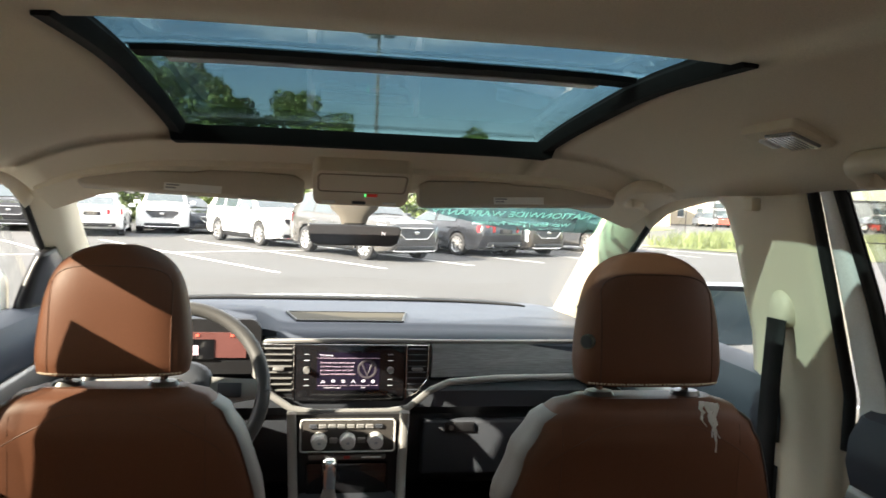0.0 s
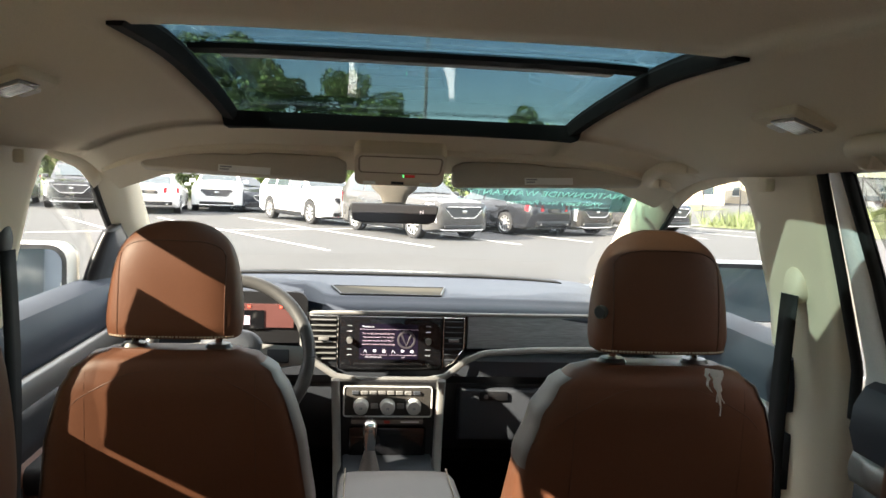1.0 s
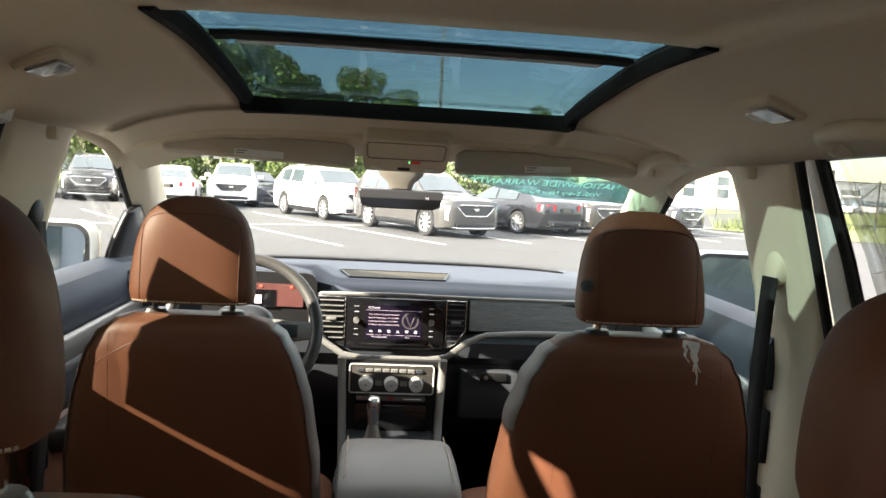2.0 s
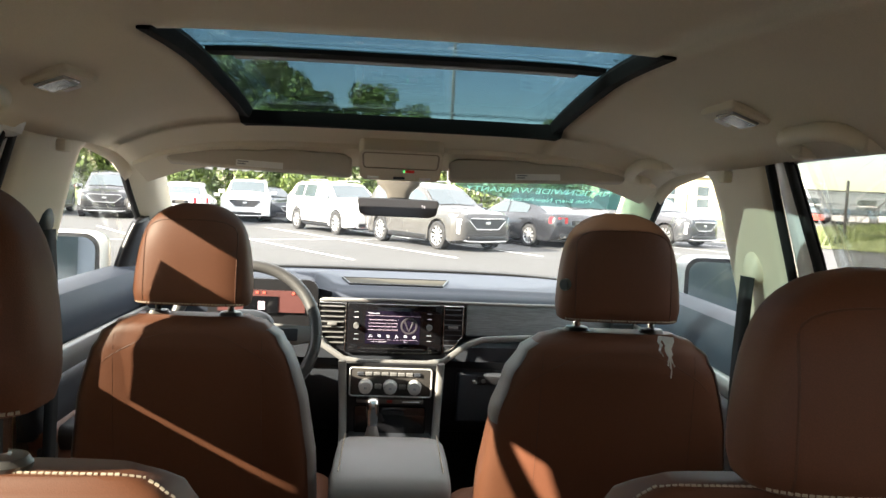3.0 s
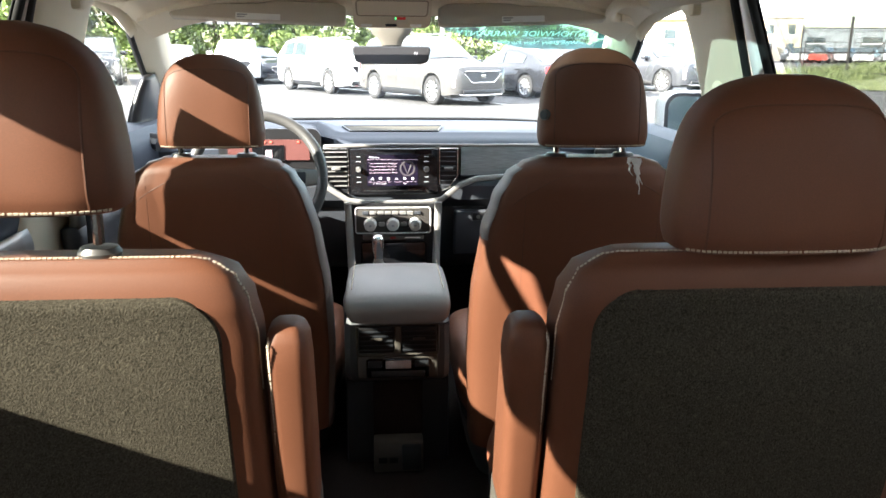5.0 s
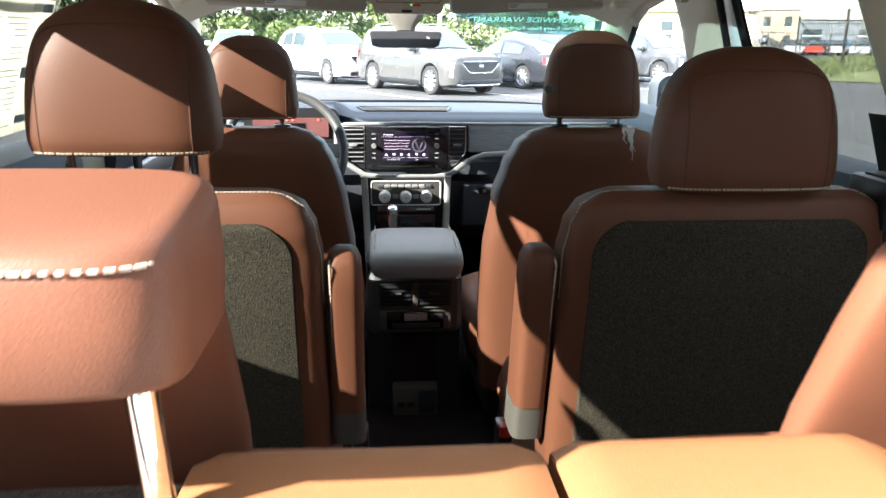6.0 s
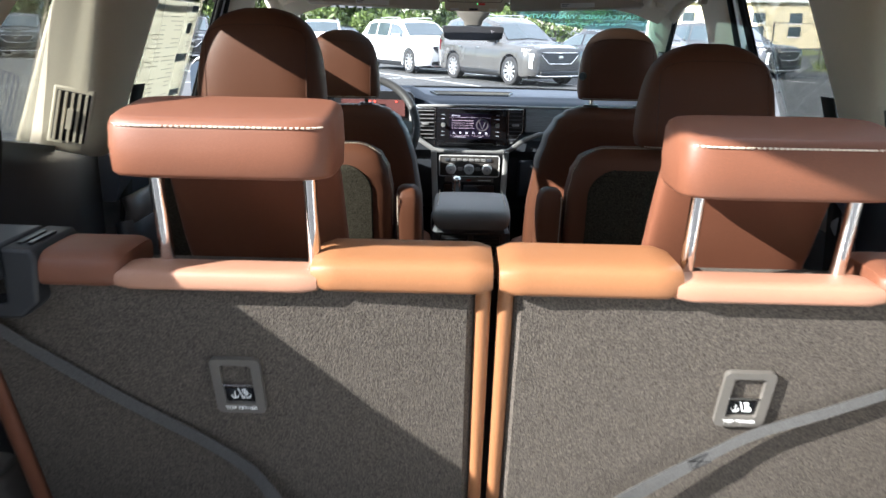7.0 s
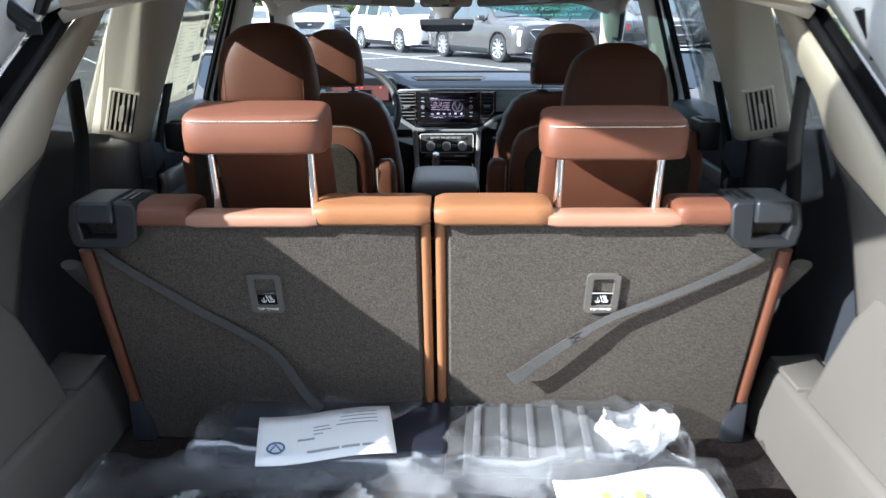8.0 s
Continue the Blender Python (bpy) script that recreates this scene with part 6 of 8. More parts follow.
    bm = bmesh.new()
    sb, st_ = (Vector((-0.580, -0.335, 1.502)), Vector((-0.715, -0.40, 1.665))) if s < 0 else (Vector((0.640, -0.35, 1.462)), Vector((0.775, -0.42, 1.62)))
    tube(bm, [sb, sb.lerp(st_, 0.05), st_], [0.010, 0.0135, 0.0135], 12)
    part("cylinder", bm, BLACK, strut, "black cylinder")
    bm = bmesh.new()
    tube(bm, [sb - Vector((0, 0, 0.010)), sb + Vector((0, 0, 0.008))], 0.011, 10)
    tube(bm, [sb + Vector((s * -0.004, 0, 0)), sb + Vector((s * 0.03, 0.02, 0))], 0.008, 10)
    tube(bm, [sb + Vector((s * -0.035, 0.0, 0.062)), sb + Vector((s * -0.012, 0.0, 0.020))], [0.016, 0.013], 10, 0.6)
    part("ball_joint", bm, BLACK, strut)
    # door mirror
    dm = thing("door_mirror", "white door mirror with a heated glass", "mirror", pose(0.975 if s > 0 else -0.95, 1.97, 1.25) @ Matrix.Scale(1.12, 4), "door mirrors")
    bm = bmesh.new()
    rings = []
    for k, y in ((1.0, -0.035), (1.06, -0.01), (1.0, 0.04), (0.8, 0.08), (0.45, 0.10)):
        rings.append([Vector((s * 0.01 + (x) * k, y, z * k)) for x, z in round_rect(-0.115, 0.115, -0.075, 0.075, 0.04, 6)])
    loft(bm, rings)
    part("shell", bm, WHITE_PAINT, dm, "white painted shell", smooth=60)
    bm = bmesh.new()
    rings = [[Vector((s * 0.01 + x, y, z)) for x, z in round_rect(-0.113, 0.113, -0.073, 0.073, 0.038, 6)] for y in (-0.037, -0.030)]
    loft(bm, rings)
    part("bezel", bm, BLACK, dm, "black bezel")
    bm = bmesh.new()
    rings = [[Vector((s * 0.01 + x, y - 0.19 * s * x + 0.06 * z, z)) for x, z in round_rect(-0.104, 0.104, -0.064, 0.064, 0.032, 6)] for y in (-0.062, -0.040)]
    loft(bm, rings)
    part("mirror_glass", bm, MIRROR, dm, "mirror glass")
    bm = bmesh.new()
    tube(bm, [(-s * 0.10, 0.02, -0.05), (-s * 0.20, 0.02, -0.07)], [0.03, 0.035], 10, 0.7)
    part("arm", bm, BLACK, dm, "black mirror arm")

# price sheet hung in the rear door glass on the driver's side
sheet_ob = thing("window_sticker", "printed price sheet in a clear sleeve on the rear door glass", "paper sheet")
bm = bmesh.new()
def st(u, v, off=0.0):
    z = 1.512 - 0.25 * v
    y = 0.995 - 0.36 * u - 0.01 * v
    return Vector((-(wall_x(y, z) + 0.040 - off - 0.010 * math.sin(3 * u) ** 2), y, z))
sheet(bm, st, lin(0, 1, 9), lin(0, 1, 9))
SHEET = mat("backlit_paper", (0.80, 0.80, 0.76), 0.7, var=0.03, vscale=12, fine=0.02, bump=0.05)
sn, sl_ = SHEET.node_tree.nodes, SHEET.node_tree.links
s_tr, s_mx = sn.new("ShaderNodeBsdfTranslucent"), sn.new("ShaderNodeMixShader")
s_tr.inputs["Color"].default_value = (0.80, 0.78, 0.70, 1)
s_mx.inputs["Fac"].default_value = 0.6
sl_.new(sn["Principled BSDF"].outputs["BSDF"], s_mx.inputs[1])
sl_.new(s_tr.outputs["BSDF"], s_mx.inputs[2])
sl_.new(s_mx.outputs["Shader"], sn["Material Output"].inputs["Surface"])
PRINT_BLUE = mat("pale_blue_print", (0.24, 0.31, 0.36), 0.7, var=0.2, vscale=60)
pg = part("page", bm, SHEET, sheet_ob, "white printed page")
thicken(pg, 0.0008, 0.0)
rng = random.Random(11)
bm = bmesh.new()
for col, (u0, u1) in enumerate(((0.06, 0.32), (0.36, 0.62), (0.66, 0.94))):
    for r in range(20):
        if rng.random() < 0.18:
            continue
        v = 0.14 + r * 0.041
        w = (u1 - u0) * rng.uniform(0.4, 1.0)
        q = [st(u0, v, 0.0022), st(u0 + w, v, 0.0022), st(u0 + w, v + 0.007, 0.0022), st(u0, v + 0.007, 0.0022)]
        bm.faces.new([bm.verts.new(p) for p in q])
part("print", bm, mat("pale_grey_print", (0.50, 0.50, 0.49), 0.7, var=0.2, vscale=60), pg)
for u0, u1, v0, v1 in ((0.03, 0.97, 0.03, 0.095), (0.06, 0.34, 0.50, 0.58), (0.06, 0.30, 0.86, 0.92), (0.10, 0.22, 0.2, 0.3)):
    bm = bmesh.new()
    bm.faces.new([bm.verts.new(st(u, v, 0.0026)) for u, v in ((u0, v0), (u1, v0), (u1, v1), (u0, v1))])
    part("print_block", bm, PRINT_BLUE, pg)

# warranty strip stuck on the windscreen, read from outside
decal = thing("windscreen_decal", "green translucent warranty strip stuck on the windscreen", "decal")
DECAL = glass("green_film", (0.20, 0.42, 0.39), 0.02)
WORDS = bpy.data.materials.new("decal_white")
WORDS.use_nodes = True
wtr = WORDS.node_tree.nodes.new("ShaderNodeBsdfTranslucent")
wtr.inputs["Color"].default_value = (0.62, 0.74, 0.70, 1)
WORDS.node_tree.links.new(wtr.outputs["BSDF"], WORDS.node_tree.nodes["Material Output"].inputs["Surface"])
bm = bmesh.new()
def dec(u, v): 
    p = screen_at(u, v)
    n = Vector((0, -0.38, -0.92)).normalized()
    return p + n * 0.004
sheet(bm, lambda u, v: dec(u, 0.03 + (v - 0.03) * ease([(0.24, 0.62), (0.38, 0.78), (0.62, 0.98), (0.97, 1.0)], u)), lin(0.24, 0.97, 20), lin(0.03, 0.350, 7))
part("film", bm, DECAL, decal)
for txt, size, v, u in (("10 YEAR", 0.060, 0.180, 0.86), ("NATIONWIDE WARRANTY", 0.056, 0.252, 0.61), ("With Every New Purchase", 0.040, 0.308, 0.66)):
    c = dec(u, v)
    a, b = dec(u + 0.05, v), dec(u, v + 0.03)
    ex = -(a - c).normalized()
    ey = -(b - c).normalized()
    ez = ex.cross(ey).normalized()
    ey = ez.cross(ex)
    m = Matrix(((ex.x, ey.x, ez.x, c.x), (ex.y, ey.y, ez.y, c.y), (ex.z, ey.z, ez.z, c.z), (0, 0, 0, 1)))
    lettering("decal_words", txt, size, WORDS, m @ pose(0, 0, 0.002) @ Matrix.Diagonal((0.62, 1, 1, 1)), decal)
# pale sheet behind the other visor
plate = thing("windscreen_card", "pale stock card behind the sun visor", "card")
bm = bmesh.new()
sheet(bm, lambda u, v: dec(u, v), lin(-0.90, -0.52, 8), lin(0.04, 0.205, 3))
ob = part("card", bm, glass("card_film", (0.62, 0.62, 0.62), 0.02), plate)
for i in range(6):
    c = dec(-0.84 + 0.05 * i, 0.165)
    part("figure_bar", boxes((c.x - 0.010, c.x + 0.010, c.y - 0.004, c.y - 0.002, c.z - 0.018, c.z + 0.018)), INK, plate)

# ---- load space ----
BAG = bpy.data.materials.new("clear_polythene")
BAG.use_nodes = True
n_, l_ = BAG.node_tree.nodes, BAG.node_tree.links
n_.clear()
o_ = n_.new("ShaderNodeOutputMaterial")
t_ = n_.new("ShaderNodeBsdfTransparent")
t_.inputs["Color"].default_value = (0.93, 0.94, 0.95, 1)
p_ = n_.new("ShaderNodeBsdfPrincipled")
p_.inputs["Base Color"].default_value = (0.55, 0.56, 0.58, 1)
p_.inputs["Roughness"].default_value = 0.09
tc_ = n_.new("ShaderNodeTexCoord")
no_ = n_.new("ShaderNodeTexNoise")
no_.inputs["Scale"].default_value, no_.inputs["Detail"].default_value, no_.inputs["Roughness"].default_value = 7, 3, 0.5
bp_ = n_.new("ShaderNodeBump")
bp_.inputs["Strength"].default_value, bp_.inputs["Distance"].default_value = 0.35, 0.02
# milky grey patches in the film, with sky sheen put into the mix
rg_ = n_.new("ShaderNodeMapRange")
rg_.inputs["From Min"].default_value, rg_.inputs["From Max"].default_value = 0.45, 0.75
rg_.inputs["To Min"].default_value, rg_.inputs["To Max"].default_value = 0.05, 0.30
mx_ = n_.new("ShaderNodeMixShader")
l_.new(tc_.outputs["Object"], no_.inputs["Vector"])
l_.new(no_.outputs["Fac"], bp_.inputs["Height"])
l_.new(no_.outputs["Fac"], rg_.inputs["Value"])
l_.new(bp_.outputs["Normal"], p_.inputs["Normal"])
gl_ = n_.new("ShaderNodeBsdfGlossy")
gl_.inputs["Roughness"].default_value = 0.10
mg_ = n_.new("ShaderNodeMixShader")
mg_.inputs["Fac"].default_value = 0.13
l_.new(bp_.outputs["Normal"], gl_.inputs["Normal"])
l_.new(rg_.outputs["Result"], mx_.inputs["Fac"])
l_.new(t_.outputs["BSDF"], mx_.inputs[1])
l_.new(p_.outputs["BSDF"], mx_.inputs[2])
l_.new(mx_.outputs["Shader"], mg_.inputs[1])
l_.new(gl_.outputs["BSDF"], mg_.inputs[2])
l_.new(mg_.outputs["Shader"], o_.inputs["Surface"])


def crumpled(name, parent, x0, x1, y0, y1, z0, h, seed, nx=90, ny=40, tilt=0.0, amp=0.010, edge=0.02, label=""):
    bm = bmesh.new()
    def fn(u, v):
        x, y = x0 + (x1 - x0) * u, y0 + (y1 - y0) * v
        e = min(u / edge, (1 - u) / edge, v / 0.10, (1 - v) / 0.10, 1.0)
        e = math.sqrt(max(0, 1 - (1 - e) ** 2))
        f = noise.fractal(Vector((x * 4.5 + seed, y * 6, seed)), 0.9, 2.0, 3)
        # long sharp folds that run across the film
        fold = sum((1 - abs(noise.noise(Vector((x * a + y * b, y * c - x * d, seed + e_))))) ** 9 for a, b, c, d, e_ in ((5, 9, 3, 4, 3.1), (8, -6, 4, 3, 7.7)))
        w = amp * (f + 1.2 * fold)
        jag = 0.009 * noise.noise(Vector((u * 7, v * 5, seed + 9)))
        return Vector((x + jag, y + jag * 0.7, z0 + h * e * (0.86 + 0.14 * math.sin(7 * u + seed)) + w * (0.3 + 0.7 * e) + tilt * u))
    sheet(bm, fn, lin(0, 1, nx), lin(0, 1, ny))
    return part(name, bm, BAG, parent, label, smooth=22)


bag = thing("plastic_bag", "clear plastic bag with black panels and a paper slip inside", "plastic bag", pose(0.02, -0.36, 0, 0, 0, -3))
crumpled("sleeve", bag, -0.42, 0.40, -0.10, 0.100, 0.798, 0.070, 1.7, amp=0.008, label="crumpled clear polythene")
bm = bmesh.new()
box(bm, -0.37, 0.0, -0.07, 0.09, 0.81, 0.855, bev=0.006)
part("black_panel", bm, mat("navy_black_plastic", (0.012, 0.015, 0.024), 0.4), bag, "black plastic panel")
bm = bmesh.new()
box(bm, 0.03, 0.30, -0.07, 0.09, 0.81, 0.850, bev=0.006)
inner = part("grey_panel", bm, mat("grey_fabric_panel", (0.05, 0.05, 0.052), 0.8), bag, "dark grey folded panel")
RIBM = mat("dark_rib", (0.12, 0.12, 0.125), 0.6)
for i in range(6):
    bm = bmesh.new()
    x = 0.045 + 0.045 * i
    box(bm, x, x + 0.012, -0.071, 0.091, 0.848, 0.855, bev=0.002)
    part("rib", bm, RIBM, inner, "grey rib")
slip = thing("paper_slip", "white printed paper slip on the plastic bag", "paper slip", pose(-0.174, -0.408, 0.874, 6, 2, 10))
bm = bmesh.new()
sheet(bm, lambda u, v: Vector((u, v, 0.006 * math.sin(u * 22) - 0.02 * (v * 5) ** 2)), lin(-0.108, 0.108, 12), lin(-0.062, 0.062, 6))
pg = part("page", bm, PAPER, slip)
thicken(pg, 0.0006, 0.0)
rng = random.Random(5)
def slip_mark(bm, u0, u1, v0, v1):
    f = lambda u, v: Vector((u, v, 0.006 * math.sin(u * 22) - 0.02 * (v * 5) ** 2 + 0.0012))
    us = lin(u0, u1, 6)
    for a, b in zip(us, us[1:]):
        bm.faces.new([bm.verts.new(f(x, y)) for x, y in ((a, v0), (b, v0), (b, v1), (a, v1))])
marks = [(0.085 - rng.uniform(0.03, 0.07), 0.085, 0.046 - 0.010 * i, 0.0485 - 0.010 * i) for i in range(4)]
marks += [(-0.02, -0.02 + rng.uniform(0.015, 0.03), 0.018 - 0.009 * i, 0.021 - 0.009 * i) for i in range(3)]
marks += [(-0.045, -0.018, -0.012, -0.007), (-0.030, 0.020, -0.0435, -0.0375), (0.024, 0.052, -0.0435, -0.0375), (0.056, 0.100, -0.0435, -0.0375)]
for mk in marks:
    bm = bmesh.new()
    slip_mark(bm, *mk)
    part("print_line", bm, INK, pg)
bm = bmesh.new()
tube(bm, [(-0.078 + 0.013 * math.cos(a), -0.030 + 0.013 * math.sin(a), 0.0005) for a in lin(0, 2 * math.pi, 25)], 0.0016, 6)
tube(bm, [(-0.086, -0.037, 0.0005), (-0.078, -0.022, 0.0005), (-0.070, -0.037, 0.0005)], 0.0014, 6)
part("emblem", bm, INK_BLUE, pg, "round blue emblem")
wide = thing("plastic_bag", "large clear plastic bag round a black ribbed rubber mat", "plastic bag", pose(-0.02, -0.57, 0))
crumpled("sleeve", wide, -0.55, 0.50, -0.16, 0.22, 0.772, 0.045, 5.3, 110, 50, amp=0.012, label="crumpled clear polythene")
bm = bmesh.new()
box(bm, -0.46, 0.46, -0.14, 0.14, 0.768, 0.784, bev=0.004)
ruby = part("rubber_mat", bm, RUBBER, wide, "black rubber mat with raised treads")
for i in range(36):
    for j in range(7):
        x, y = -0.42 + 0.0235 * i + 0.011 * (j % 2), -0.12 + 0.038 * j
        bm = bmesh.new() if (i + j) == 0 else None
        if bm is not None:
            loft(bm, [[Vector((cx_ - 0.007 * k, cy_ - 0.010 * k, z)) for cx_, cy_ in ((-0.008, -0.008), (0.004, -0.008), (0.009, 0.009), (-0.003, 0.009))] for k, z in ((0, 0.0), (0, 0.005))])
            tread = part("tread", bm, RUBBER, ruby)
            tread_mesh = tread.data
            tread.location = (x, y, 0.784)
        else:
            ob = new("tread", tread_mesh)
            ob.parent = ruby
            ob.location = (x, y, 0.784)
# white booklet bag at the right
white = thing("white_packet", "overexposed white paper packet with yellow marks", "packet", pose(0.300, -0.585, -0.006, 0, 0, 4))
bm = bmesh.new()
sheet(bm, lambda u, v: Vector((u, v, 0.862 + 0.006 * math.sin(u * 25) + 0.010 * math.sin(v * 14 + u * 9))), lin(-0.115, 0.115, 16), lin(-0.12, 0.085, 12))
ob = part("packet_sheet", bm, mat("bright_paper", (0.86, 0.86, 0.85), 0.6, var=0.02), white)
thicken(ob, 0.004, 0.0)
bm = bmesh.new()
for x in (-0.052, -0.005):
    box(bm, x - 0.006, x + 0.006, -0.09, 0.03, 0.868, 0.8795)
part("yellow_mark", bm, mat("yellow_ink", (0.75, 0.62, 0.10), 0.6), ob)
bm = bmesh.new()
box(bm, -0.11, 0.11, -0.11, 0.075, 0.79, 0.852, bev=0.01)
part("packet_body", bm, PAPER, white)
tuft = thing("plastic_wrap", "bunched white plastic wrap", "plastic wrap", pose(0.332, -0.388, 0))
bm = bmesh.new()
def tf(u, v):
    a = 2 * math.pi * u
    r = 0.052 * math.sin(math.pi * min(1, v * 0.62 + 0.0)) * (1 + 0.30 * noise.noise(Vector((math.cos(a) * 2.2, math.sin(a) * 2.2, v * 3 + 4))))
    return Vector((r * math.cos(a) * 1.15, r * math.sin(a) * 0.7, 0.80 + 0.092 * v + 0.012 * noise.noise(Vector((math.cos(a) * 3, math.sin(a) * 3, v * 5)))))
sheet(bm, tf, lin(0, 1, 41), lin(0, 1, 18))
MILKY = mat("milky_polythene", (0.75, 0.76, 0.78), 0.25, var=0.05, vscale=30, fine=0.1, gscale=60, bump=0.9, bdist=0.01)
mn, ml = MILKY.node_tree.nodes, MILKY.node_tree.links
m_tr, m_mx = mn.new("ShaderNodeBsdfTransparent"), mn.new("ShaderNodeMixShader")
m_mx.inputs["Fac"].default_value = 0.50
ml.new(m_tr.outputs["BSDF"], m_mx.inputs[1])
ml.new(mn["Principled BSDF"].outputs["BSDF"], m_mx.inputs[2])
ml.new(m_mx.outputs["Shader"], mn["Material Output"].inputs["Surface"])
part("wrap", bm, MILKY, tuft, smooth=25)

# ---- car park ----
bm = bmesh.new()
bmesh.ops.create_grid(bm, x_segments=2, y_segments=2, size=900)
ground = tagged(part("ground", bm, ASPHALT), "sunlit grey asphalt of the car park", "ground", kind="structure")
HEAD = Vector((0.53, -0.848, 0)).normalized()       # the way the parked cars face
LEFT = Vector((-HEAD.y, HEAD.x, 0))
def line(a, b, w=0.10):
    a, b = Vector((*a, 0.004)), Vector((*b, 0.004))
    d = (b - a).normalized()
    u = Vector((-d.y, d.x, 0)) * w / 2
    bm = bmesh.new()
    bm.faces.new([bm.verts.new(p) for p in (a - u, b - u, b + u, a + u)])
    ob = part("parking_line", bm, LINE, smooth=0)
    tagged(ob, "white painted parking line on the asphalt", "parking line", group="parking lines", kind="structure")
base = Vector((-2.2, 18.0, 0))
for k in range(-4, 9):
    c = base + LEFT * 2.72 * k
    a, b = c - HEAD * 3.1 if k else c - HEAD * 2.9, c + HEAD * 2.7
    line((a.x, a.y), (b.x, b.y))
a, b = base - HEAD * 2.9 - LEFT * 11, base - HEAD * 2.9 + LEFT * 22
line((a.x, a.y), (b.x, b.y))
for k in range(-4, 9):
    c = base - HEAD * 2.9 + LEFT * 2.72 * k
    d = c - HEAD * 5.4
    line((c.x, c.y), (d.x, d.y))
for k in range(6):
    line((6.0 + 1.7 * k, 6.5 + 2.72 * k - 4), (11.0 + 1.7 * k, 4.0 + 2.72 * k - 4))
    line((-7.5, -4 + 2.72 * k), (-12.5, -4 + 2.72 * k))

# grass verge, field and far strip
def flat(name, pts, z, material, label, category):
    bm = bmesh.new()
    bm.faces.new([bm.verts.new((x, y, z)) for x, y in pts])
    return tagged(part(name, bm, material, smooth=0), label, category, kind="structure")
flat("ground_grass", [(13.5, 30.5), (30, 47), (75, 85), (400, 260), (700, 0), (60, -10), (26, 10), (20, 24)], 0.03, GRASS, "green grass field beside the car park", "grass")
flat("ground_verge", [(-60, 36), (14, 42), (30, 60), (30, 110), (-60, 110)], 0.03, GRASS, "grass under the trees behind the car park", "grass")
flat("road", [(34, 30), (130, 118), (136, 112), (40, 24)], 0.05, mat("pale_road", (0.36, 0.33, 0.28), 0.9, var=0.15, vscale=0.4), "pale gravel road across the field", "road")

# ---- parked cars ----
TYRE = mat("tyre_rubber", (0.016, 0.016, 0.017), 0.8, var=0.2, vscale=12)
RIM = mat("alloy", (0.62, 0.62, 0.63), 0.28, metal=0.8, var=0.05, bump=0)
CARGLASS = mat("car_window", (0.045, 0.060, 0.068), 0.06, var=0.1, coat=0.6, bump=0)
LAMP_RED = mat("tail_lamp", (0.42, 0.02, 0.03), 0.2, var=0.15, coat=0.6, bump=0)
LAMP_CLEAR = mat("head_lamp", (0.70, 0.72, 0.74), 0.12, var=0.1, coat=0.6, bump=0)
GRILLE = mat("grille_black", (0.03, 0.03, 0.033), 0.35, var=0.3, vscale=40)
PAINTS = {}
def paint(name, col):
    if name not in PAINTS:
        PAINTS[name] = mat(name + "_car_paint", col, 0.25, var=0.04, vscale=2, coat=0.7, bump=0)
    return PAINTS[name]


